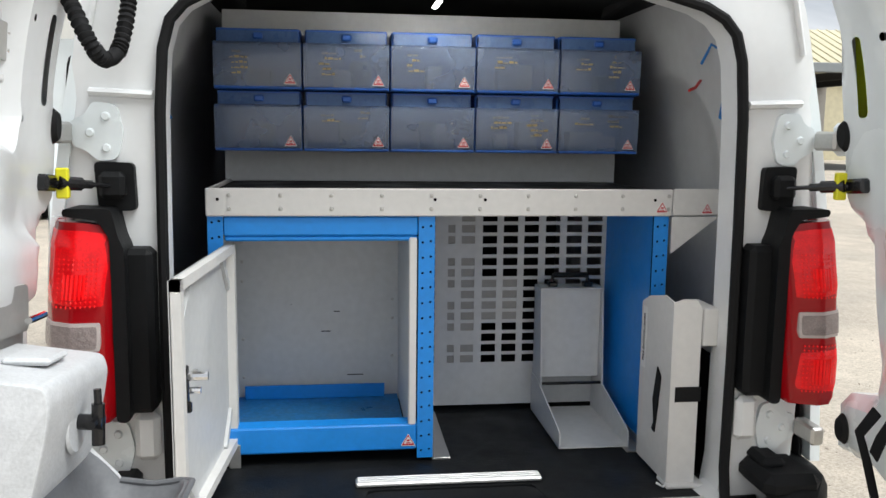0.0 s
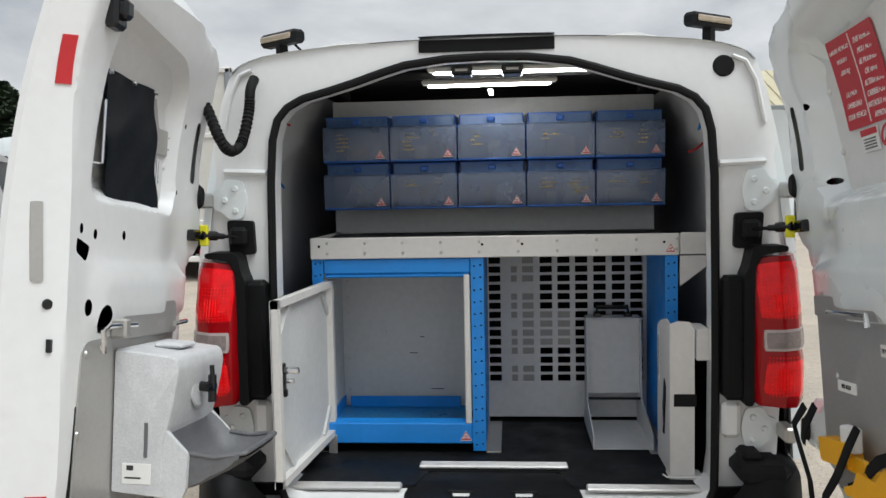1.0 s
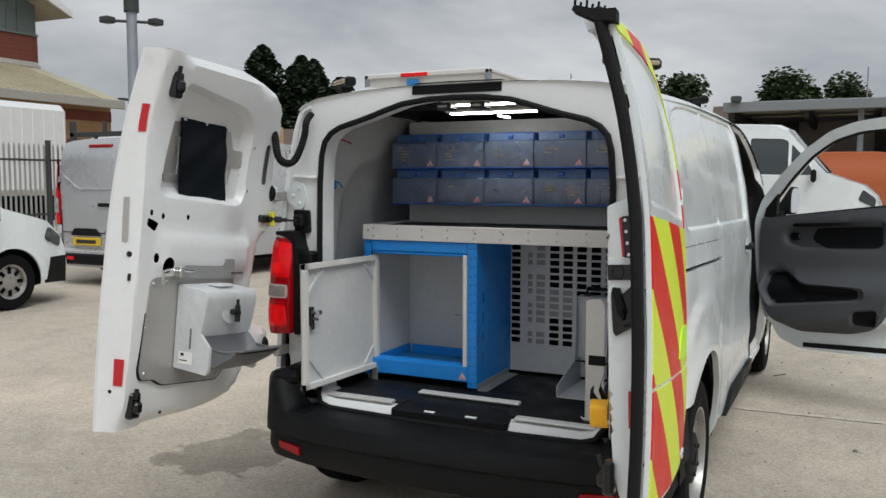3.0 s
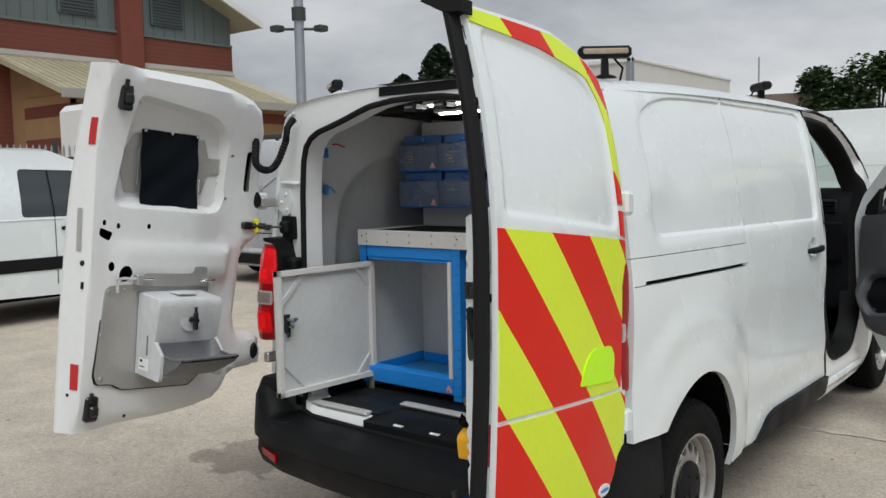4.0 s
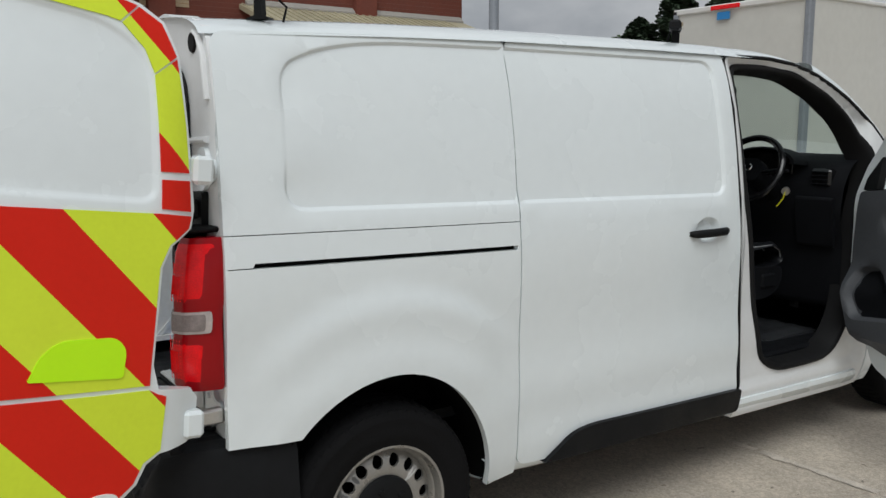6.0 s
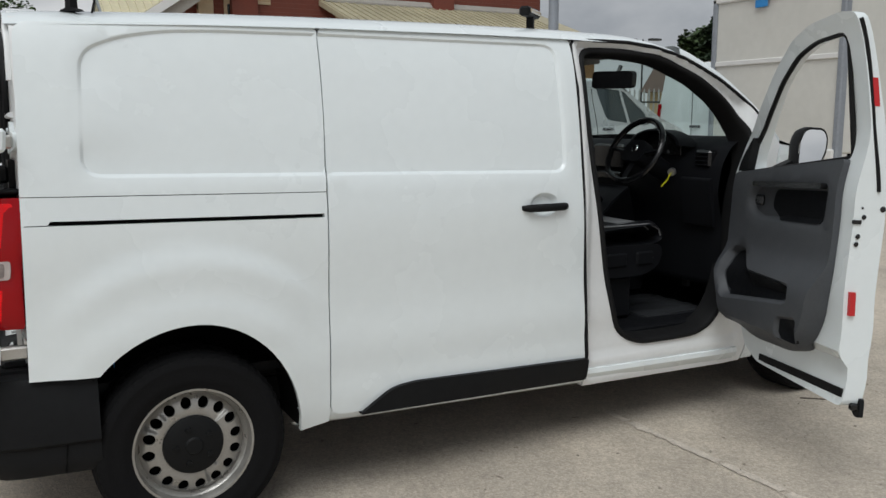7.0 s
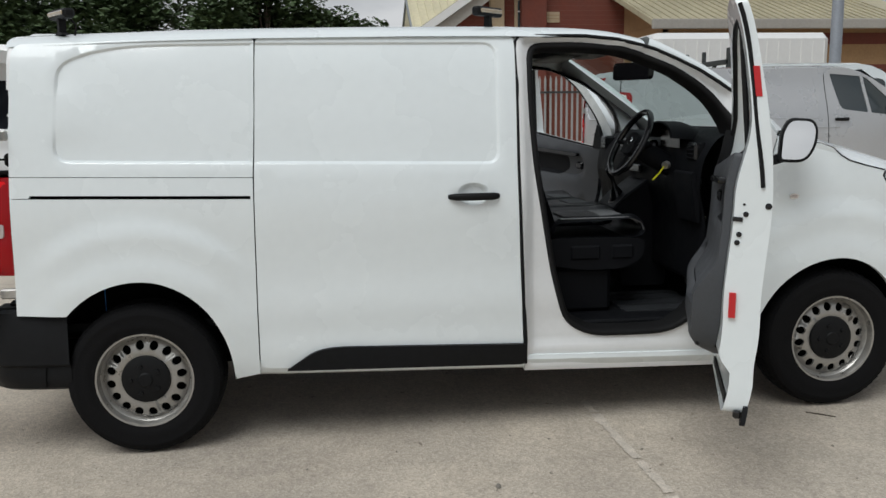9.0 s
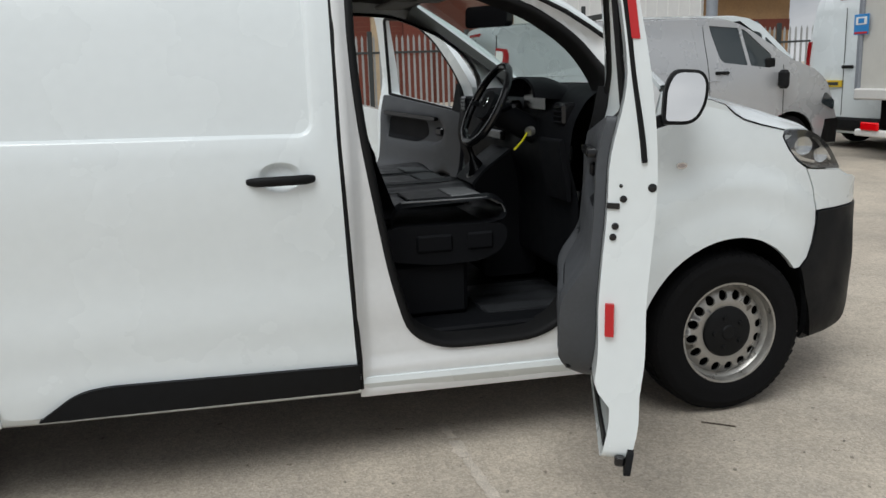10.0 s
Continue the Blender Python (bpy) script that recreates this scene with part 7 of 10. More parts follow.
for s in (1, -1):
    f_off = -0.042 if s == 1 else -0.05
    bb = Build().sheet(APERTURE, lambda y, z: (s * (side_x(y, z) + f_off * doorway_step(y, z)), y, z), 0.022, 1, lambda y, z: (s * (side_x(y, z) + f_off - 0.05), y, z), [INNER])
    part("door_aperture", bb, white_inner, van, angle=50)
    tb = Build().grid([[(s * (side_x(y, z) + f_off * doorway_step(y, z) + d), y, z) for y, z in inset(SEAL, k) + inset(SEAL, k)[:1]] for k, d in ((0.0, 0.001), (0.003, 0.009), (0.012, 0.013), (0.022, 0.010), (0.029, -0.002), (0.033, -0.03), (0.040, -0.06), (0.042, -0.10))])
    part("door_aperture_seal", tb, black_rubber, van, "black rubber door seal", 60)
    # black strip along the roof edge over the door and down the rear edge
    edge = [(1.741, 0.300), (1.738, 0.42), (1.724, 0.70), (1.707, 1.22), (1.712, 1.60), (1.713, 1.795), (1.735, 1.817)] + [(yy, door_top(yy) + 0.001) for yy in (1.80, 1.95, 2.05, 2.2, 2.3, 2.375, 2.48, 2.59, 2.68, 2.78, 2.88)]
    if s == 1:
        part("drip_seal", Build().tube([(side_x(y, z) - 0.004, y, z) for y, z in edge], 0.0085, 8), black_rubber, van)
    # wing with arch
    ARCH_F = arch(3.275, 0.0, 180, 41, cz=0.300)
    wing = [(2.770, 0.245), (2.775, 0.95), (2.812, 1.115), (2.915, 1.195), (2.960, 1.340), (3.05, 1.325), (3.17, 1.305), (3.235, 1.282), (3.28, 1.245), (3.32, 1.222), (3.40, 1.198), (3.508, 1.170), (3.500, 1.148), (3.530, 1.095), (3.575, 1.045), (3.625, 1.014), (3.668, 0.93), (3.688, 0.833), (3.690, 0.775), (3.672, 0.700), (3.640, 0.640), (3.602, 0.602)] + ARCH_F[::-1] + [(2.845, 0.245)]
    fender = skin("front_wing", wing, white_paint, van, s, step=0.04)
    b = Build().sheet(disc((3.035, 1.062), 0.024, 20, 0.013), lambda y, z: (s * (side_x(y, z) + 0.007), y, z), 0.05, 1, lambda y, z: (s * (side_x(y, z) - 0.004), y, z))
    rep = part("side_repeater", b, chrome, fender, "bright oval side repeater")
    b = Build().sheet(disc((3.035, 1.062), 0.017, 16, 0.008), lambda y, z: (s * (side_x(y, z) + 0.009), y, z), 0.05, 1, lambda y, z: (s * (side_x(y, z) + 0.004), y, z))
    part("repeater_lens", b, lamp_clear, rep, "clear lens")
    # headlamp
    lampo = rounded([(3.505, 1.148), (3.532, 1.176), (3.645, 1.170), (3.745, 1.110), (3.835, 0.996), (3.640, 1.014), (3.585, 1.045), (3.535, 1.098)], [0.02, 0.03, 0.05, 0.06, 0.015, 0.03, 0.03, 0.03], 4)
    b = Build().sheet(lampo, lambda y, z: (s * (side_x(y, z) - 0.030 * smooth_step(0.0, 0.02, rim_distance((y, z), lampo))), y, z), 0.016, 1, lambda y, z: (s * (side_x(y, z) - 0.06), y, z))
    hl = part("headlamp", b, material("headlamp_smoke", (0.05, 0.052, 0.056), 0.25, grain=0.3, scale=14), van, "clear-lensed headlamp with bright reflectors", 60)
    for yy, zz, rr in ((3.615, 1.105, 0.042), (3.715, 1.062, 0.034)):
        rows = []
        for k, dd in ((1.0, -0.010), (0.85, -0.012), (0.5, -0.024), (0.2, -0.028), (0.02, -0.029)):
            rows.append([(s * (side_x(yy, zz) + dd), yy + rr * k * math.cos(t), zz + rr * 0.9 * k * math.sin(t)) for t in [2 * math.pi * j / 24 for j in range(24)]])
        part("reflector_bowl", Build().grid(rows, wrap=True), chrome, hl, "bright lamp bowl")
    for q in ([(3.55, 1.085), (3.60, 1.048), (3.68, 1.030), (3.685, 1.040), (3.61, 1.060), (3.56, 1.095)], [(3.66, 1.140), (3.70, 1.128), (3.785, 1.040), (3.775, 1.035), (3.69, 1.115)]):
        part("reflector_strip", Build().sheet(rounded(q, 0.004, 2), lambda y, z: (s * (side_x(y, z) - 0.012), y, z), 0.03, 1, lambda y, z: (s * (side_x(y, z) - 0.02), y, z)), chrome, hl)
    lg = part("headlamp_lens", Build().sheet(lampo, lambda y, z: (s * (side_x(y, z) + 0.004), y, z), 0.03), lens_glass, hl, "clear lens", 60)
    lg.visible_shadow = False
    # front bumper corner and wheel-arch edge
    upper = [(3.632, 1.010), (3.70, 1.002), (3.838, 0.990), (3.880, 0.960), (3.950, 0.955), (4.090, 0.900), (4.090, 0.832), (3.696, 0.833), (3.675, 0.93)]
    skin("bumper_upper", upper, white_paint, van, s, step=0.04)
    bump = [(3.606, 0.598), (3.645, 0.636), (3.678, 0.698), (3.697, 0.775), (3.695, 0.826), (3.85, 0.826), (4.09, 0.826), (4.09, 0.42), (4.05, 0.345), (3.97, 0.290), (3.85, 0.262), (3.70, 0.250), (3.676, 0.265), (3.670, 0.33), (3.658, 0.42), (3.640, 0.50), (3.618, 0.57)]
    def bx(y, z):
        return side_x(y, z) + 0.010 - 0.03 * smooth_step(0.30, 0.22, z)
    b = Build().sheet(bump, lambda y, z: (s * bx(y, z), y, z), 0.035, 1, lambda y, z: (s * (bx(y, z) - 0.03), y, z))
    part("bumper_corner", b, bumper_plastic, van)
xe = side_x(4.085, 0.6) + 0.012
for name, mat, zs_ in (("front_bumper", bumper_plastic, (0.225, 0.27, 0.40, 0.55, 0.70, 0.826)), ("bumper_upper", white_paint, (0.832, 0.87, 0.905))):
    rows = []
    for z in zs_:
        tuck = smooth_step(0.48, 0.22, z)
        rows.append([(xe * u * (1 - 0.16 * tuck), 4.085 + 0.075 * (1 - u * u) - 0.07 * tuck, z) for u in [i / 10 for i in range(-10, 11)]])
    part(name, Build().grid(rows), mat, van)
rows = []
for ym, zm, ye, ze, w in ((3.02, 1.378, 2.955, 1.343, 0.882), (3.12, 1.366, 3.05, 1.327, 0.888), (3.24, 1.350, 3.17, 1.308, 0.890), (3.32, 1.338, 3.235, 1.285, 0.890), (3.40, 1.322, 3.28, 1.248, 0.889), (3.48, 1.303, 3.32, 1.225, 0.887), (3.56, 1.282, 3.40, 1.201, 0.884), (3.66, 1.252, 3.508, 1.180, 0.866), (3.80, 1.200, 3.645, 1.174, 0.836), (3.94, 1.122, 3.75, 1.112, 0.796), (4.05, 1.035, 3.84, 1.005, 0.750), (4.12, 0.955, 3.98, 0.950, 0.690), (4.155, 0.905, 4.06, 0.905, 0.640)):
    row = []
    for u in [i / 16 for i in range(-16, 17)]:
        k = math.sin(u * math.pi / 2)
        row.append((w * k, ye + (ym - ye) * (1 - abs(k) ** 2.5), ze + (zm - ze) * (1 - abs(k) ** 4)))
    rows.append([(-w + 0.004, ye, ze - 0.05)] + row + [(w - 0.004, ye, ze - 0.05)])
part("bonnet", Build().grid(rows), white_paint, van, angle=60)
for s in (1, -1):
    part("bonnet_seam", Build().tube([(s * (side_x(y, z) + 0.0005), y, z + 0.002) for y, z in ((3.10, 1.319), (3.17, 1.306), (3.235, 1.284), (3.28, 1.247), (3.32, 1.224), (3.40, 1.200), (3.508, 1.174))], 0.0035, 6), black_gap, van)

# windscreen and pillars
def screen(u, t):
    a, c = Vector(roof_point(u * 0.84, 2.345)), Vector((u * 0.795, 3.035 + 0.055 * (1 - u * u), 1.352 + 0.028 * (1 - u * u)))
    return a.lerp(c, t) + Vector((0, 0.5, 0.85)) * 0.030 * (1 - u * u) * math.sin(math.pi * t)


b = Build().grid([[screen(u, t) for u in [i / 10 for i in range(-10, 11)]] for t in [i / 10 for i in range(11)]])
ws = part("windscreen", b, windscreen_glass, van, "tinted windscreen")
ws.visible_shadow = False
for s in (1, -1):
    rows, trim = [], []
    for i in range(13):
        t = i / 12
        p = Vector(screen(s * 1.0, t))
        ye = 2.345 + (2.955 - 2.345) * t
        ze = door_top(ye) + 0.006
        e = Vector((s * (side_x(ye, ze) - 0.003), ye, ze))
        up = e + Vector((-s * 0.016, 0.012, 0.034 * (1 - 0.6 * t)))
        rows.append([p + Vector((-s * 0.012, -0.01, -0.012)), p, p.lerp(up, 0.55) + Vector((s * 0.002, 0.008, 0.010)), up, e + Vector((0, 0.002, 0.012)), e, e + Vector((-s * 0.02, -0.012, -0.02))])
        trim.append([p + Vector((-s * 0.045, -0.012, -0.018)), p + Vector((-s * 0.03, -0.04, -0.05)), e + Vector((-s * 0.095, -0.045, -0.045)), e + Vector((-s * 0.060, -0.030, -0.04)), p + Vector((-s * 0.005, -0.005, -0.012))])
    part("a_pillar", Build().grid(rows), white_paint, van, angle=60)
    part("a_pillar_trim", Build().grid(trim, wrap=True), head_cloth, van, "grey pillar trim", 60)

# cab: headlining, floor, dashboard, seats, steering wheel
part("cab_headlining", Build().grid([[Vector(roof_point(u * 0.93, y)) - Vector((0, 0, 0.032)) for u in [i / 10 for i in range(-10, 11)]] for y in (1.50, 1.7, 1.9, 2.1, 2.25, 2.345)]), head_cloth, van, "grey cab headlining")
b = Build().box((-0.06, 2.22, 1.762), (0.22, 2.33, 1.785), 0.01)
part("map_light", b, head_cloth, van)
for s in (1, -1):
    part("sun_visor", Build().box((s * 0.14, 2.12, 1.775), (s * 0.62, 2.27, 1.795), 0.008), head_cloth, van)
b = Build().box((-0.80, 1.76, 0.42), (0.80, 3.05, 0.47), 0.01)
b.box((0.62, 1.95, 0.38), (0.825, 2.60, 0.43), 0.01)
b.box((-0.825, 1.95, 0.38), (-0.62, 2.60, 0.43), 0.01)
part("cab_floor", b, cab_plastic, van)
b = Build().sheet(rounded([(0.22, 2.30), (0.66, 2.30), (0.68, 2.72), (0.22, 2.72)], 0.04), lambda x, y: (x, y, 0.478 + 0.004 * math.sin(x * 160)), 0.03, 1, lambda x, y: (x, y, 0.468))
part("floor_mat", b, material("cab_rubber_mat", (0.03, 0.032, 0.035), 0.38, grain=0.2, scale=10), van)
prof_d = rounded([(2.62, 0.62), (2.62, 0.95), (2.58, 1.10), (2.60, 1.24), (2.66, 1.335), (2.76, 1.385), (2.95, 1.375), (3.16, 1.32), (3.16, 0.48), (2.95, 0.48), (2.80, 0.60)], 0.04, 4)
rows = [[(x, y + 0.10 * max(0, abs(x) - 0.45) ** 1.5, z - 0.03 * (x < 0.15) * smooth_step(1.2, 1.35, z)) for y, z in prof_d] for x in [-0.82 + 0.082 * i for i in range(21)]]
dash = part("dashboard", Build().grid(rows, wrap=True), cab_plastic, van, "dark grey plastic dashboard", 50)
hood = Build().grid([[(0.40 + 0.19 * math.cos(t) * k, 2.55 + 0.22 * q, 1.335 + 0.085 * math.sin(t) * k - 0.02 * q) for t in [math.pi * i / 12 for i in range(13)]] for q, k in ((0.0, 0.9), (0.02, 1.0), (0.5, 1.05), (1.0, 0.7))])
part("instrument_hood", hood, cab_plastic, dash)
part("instrument_face", Build().box((0.28, 2.615, 1.28), (0.54, 2.62, 1.39), 0.004), gloss_black, dash)
part("centre_screen", Build().box((-0.13, 2.565, 1.19), (0.13, 2.60, 1.33), 0.012), gloss_black, dash)
part("screen_buttons", Build().box((-0.12, 2.555, 1.13), (0.12, 2.58, 1.175), 0.008), gloss_black, dash)
for x, z in ((-0.19, 1.27), (0.19, 1.27), (0.70, 1.27), (-0.70, 1.27)):
    o = part("air_vent", Build().box((x - 0.055, 2.565 + 0.04 * (abs(x) > 0.5), z - 0.045), (x + 0.055, 2.62 + 0.05 * (abs(x) > 0.5), z + 0.045), 0.012), gloss_black, dash)
    for k in range(4):
        part("vent_slat", Build().box((x - 0.045, 2.560 + 0.04 * (abs(x) > 0.5), z - 0.032 + 0.02 * k), (x + 0.045, 2.568 + 0.04 * (abs(x) > 0.5), z - 0.027 + 0.02 * k), 0.001), cab_plastic, dash)
part("switch_panel", Build().box((0.62, 2.600, 1.08), (0.74, 2.66, 1.15), 0.008), gloss_black, dash)
for k in range(3):
    part("switch", Build().box((0.635 + 0.034 * k, 2.592, 1.10), (0.660 + 0.034 * k, 2.604, 1.135), 0.003), cab_grey, dash)
    part("switch_mark", Build().box((0.640 + 0.034 * k, 2.590, 1.126), (0.655 + 0.034 * k, 2.593, 1.129), 0.0005), sign_white, dash)
part("centre_console", Build().prism(rounded([(2.45, 0.50), (2.70, 0.50), (2.70, 1.15), (2.60, 1.10), (2.44, 0.98), (2.40, 0.93)], 0.03), lambda y, z, x: (x, y, z), -0.12, 0.18), cab_plastic, dash)
b = Build().lathe([(0.0, 0.0), (0.05, 0.0), (0.03, 0.05), (0.014, 0.08), (0.012, 0.12), (0.022, 0.15), (0.024, 0.18), (0.0, 0.20)], Matrix.Translation((0.06, 2.46, 0.98)) @ pose(0, 0, 0, 18, 0, 0), 16)
part("gear_lever", b, gloss_black, dash, "black gear lever and gaiter")
part("console_top", Build().prism(rounded([(2.405, 0.935), (2.47, 0.998), (2.60, 1.095), (2.60, 1.107), (2.46, 1.010), (2.395, 0.945)], 0.004, 2), lambda y, z, x: (x, y, z), -0.11, 0.17), cab_mid, dash, "charcoal console top")
part("knee_panel", Build().prism(rounded([(2.590, 0.93), (2.606, 0.93), (2.600, 1.06), (2.575, 1.18), (2.555, 1.17), (2.572, 1.05)], 0.01, 3), lambda y, z, x: (x, y + 0.10 * max(0, abs(x) - 0.45) ** 1.5, z), 0.60, 0.79), cab_plastic, dash, "charcoal lower dashboard panel")
for x, z, w in ((0.36, 0.66, 0.035), (0.46, 0.67, 0.035), (0.56, 0.62, 0.025)):
    pd = part("pedal", Build().box((x - w, 2.66, z - 0.04), (x + w, 2.685, z + 0.045), 0.008, Matrix.Translation((0, 0, 0))), black_rubber, van)
    part("pedal_arm", Build().tube([(x, 2.685, z), (x, 2.76, z + 0.10), (x, 2.80, z + 0.25)], 0.010, 8), steel_bare, pd)
# ribbed rubber step inside the doorway
st_ = part("step_mat", Build().box((0.60, 1.98, 0.425), (0.80, 2.56, 0.436), 0.004), cab_plastic, van, "ribbed black rubber step mat")
tb = Build()
for i in range(13):
    for k in range(5):
        tb.box((0.635 + 0.032 * k, 2.02 + 0.04 * i, 0.435), (0.660 + 0.032 * k, 2.050 + 0.04 * i, 0.440), 0.002)
tagged(part("tread_stud", tb, black_rubber, st_, "raised rubber studs"), kind="stuff")
part("lever_surround", Build().lathe([(0.052, 0.0), (0.058, 0.006), (0.062, 0.0)], Matrix.Translation((0.06, 2.46, 0.985)) @ pose(0, 0, 0, 25, 0, 0), 20, caps=False), steel_bare, dash)
SW = Matrix.Translation((0.440, 2.388, 1.304)) @ pose(0, 0, 0, 62, 0, 0)
ring = [(0.185 * math.cos(t), 0.182 * math.sin(t) * (0.93 if math.sin(t) < -0.75 else 1.0), 0) for t in [2 * math.pi * i / 48 for i in range(48)]]
sw = part("steering_wheel", Build().tube(ring, 0.016, 10, True, SW), gloss_black, van, "black steering wheel")
b = Build().prism(rounded([(-0.075, -0.055), (0.075, -0.055), (0.082, 0.03), (0.05, 0.065), (-0.05, 0.065), (-0.082, 0.03)], 0.03, 4), lambda u, v, d: SW @ Vector((u, v, d)), -0.05, 0.005)
part("wheel_hub", b, cab_plastic, sw)
part("hub_badge", Build().lathe([(0.016, 0.008), (0.019, 0.010), (0.022, 0.006)], SW @ Matrix.Translation((0, 0.015, 0)), 20, caps=False), chrome, sw)
for a, c in (((-0.07, 0.0), (-0.178, 0.01)), ((0.07, 0.0), (0.178, 0.01)), ((0.0, -0.05), (0.0, -0.172))):
    part("spoke", Build().tube([SW @ Vector((*a, -0.02)), SW @ Vector((*c, 0.0))], 0.018, 8, flat=0.5), cab_plastic, sw)
part("steering_column", Build().tube([SW @ Vector((0, 0, -0.03)), SW @ Vector((0, 0, -0.26))], 0.055, 12), cab_plastic, van)
for q in (1, -1):
    part("column_stalk", Build().tube([SW @ Vector((q * 0.06, 0.01, -0.06)), SW @ Vector((q * 0.19, 0.03, -0.05))], 0.008, 8), gloss_black, van)
b = Build().tube([(0.555, 2.55, 1.20), (0.565, 2.53, 1.197)], 0.020, 12)
o = part("ignition_key", b, steel_bare, van)
part("key_tag", Build().tube([(0.566, 2.525, 1.192), (0.572, 2.500, 1.160), (0.560, 2.470, 1.125)], 0.0025, 6, flat=1.8), yellow_check, o, "yellow key tag")
b = Build().prism(rounded([(-0.115, 1.640), (0.115, 1.640), (0.12, 1.735), (-0.11, 1.735)], 0.025, 4), lambda u, z, d: (0.10 + u * 0.75, 2.50 + u * 0.62 + d, z), 0.0, 0.03)
part("rear_view_mirror", b, gloss_black, van, "black rear-view mirror")
part("mirror_stem", Build().tube([(0.10, 2.53, 1.70), (0.08, 2.58, 1.765)], 0.012, 8), gloss_black, van)


def cab_seat(x0, x1, double=False):
    st = thing("cab_seat", "black leatherette cab seat with grey inserts", "seat", "cab seats")
    prof = rounded([(1.92, 0.85), (2.32, 0.845), (2.395, 0.862), (2.405, 0.900), (2.350, 0.948), (2.18, 0.938), (1.95, 0.930)], [0.02, 0.04, 0.03, 0.03, 0.04, 0.05, 0.03], 4)
    rows = []
    w = x1 - x0
    for q in [i / 16 for i in range(17)]:
        bol = 0.030 * abs(2 * q - 1) ** 3 - 0.03 * (abs(2 * q - 1) > 0.97)
        rows.append([(x0 + w * q, y, z + bol * (z > 0.86)) for y, z in prof])
    bb = Build().grid(rows, wrap=True)
    part("cushion", bb, seat_cloth, st, "black cushion with a stitched edge", 50)
    for q in (0.22, 0.78) if not double else (0.12, 0.44, 0.56, 0.88):
        part("piping", Build().tube([(x0 + w * q, y, 0.938 + 0.006 * (y > 2.2) + 0.004 * (y > 2.3)) for y in (1.98, 2.12, 2.24, 2.34)] + [(x0 + w * q, 2.400, 0.905)], 0.004, 6), seat_cloth_grey, st)
    for q0, q1 in ((0.26, 0.74),) if not double else ((0.14, 0.42), (0.58, 0.86)):
        part("insert", Build().box((x0 + w * q0, 2.02, 0.935), (x0 + w * q1, 2.20, 0.946), 0.004), seat_cloth, st)
        part("front_insert", Build().box((x0 + w * q0, 2.205, 0.938), (x0 + w * q1, 2.33, 0.951), 0.004), seat_cloth_grey, st, "pale grey insert")
    part("seam_welt", Build().tube([(x1 - 0.012, y, 0.950) for y in (1.97, 2.15, 2.32)] + [(x1 - 0.014, 2.385, 0.92), (x1 - 0.016, 2.402, 0.88)], 0.004, 6), seat_cloth_grey, st)
    rows = []
    pb = rounded([(1.78, 0.86), (1.92, 0.90), (1.85, 1.10), (1.74, 1.48), (1.69, 1.50), (1.63, 1.47), (1.70, 0.95)], 0.03, 3)
    for q in [i / 12 for i in range(13)]:
        bol = 0.035 * abs(2 * q - 1) ** 3
        rows.append([(x0 + 0.02 + (w - 0.04) * q, y + bol * (y > 1.72), z) for y, z in pb])
    part("backrest", Build().grid(rows, wrap=True), seat_cloth, st, "", 50)
    part("headrest", Build().box(((x0 + x1) / 2 - 0.12, 1.60, 1.51), ((x0 + x1) / 2 + 0.12, 1.68, 1.68), 0.03), seat_cloth, st)
    part("base", Build().box((x0 + 0.03, 1.90, 0.47), (x1 - 0.03, 2.24, 0.70), 0.02), cab_plastic, st)
    part("side_cover", Build().prism(rounded([(1.90, 0.72), (2.10, 0.690), (2.30, 0.695), (2.395, 0.745), (2.405, 0.845), (1.90, 0.855)], 0.05, 4), lambda y, z, x: (x, y, z), x0, x1), cab_plastic, st)
    if not double:
        for y0, y1 in ((2.02, 2.17), (2.23, 2.34)):
            part("adjuster_lever", Build().box((x1 - 0.010, y0, 0.745), (x1 + 0.010, y1, 0.815), 0.008), cab_plastic, st)


cab_seat(0.17, 0.66)
cab_seat(-0.76, 0.08, True)

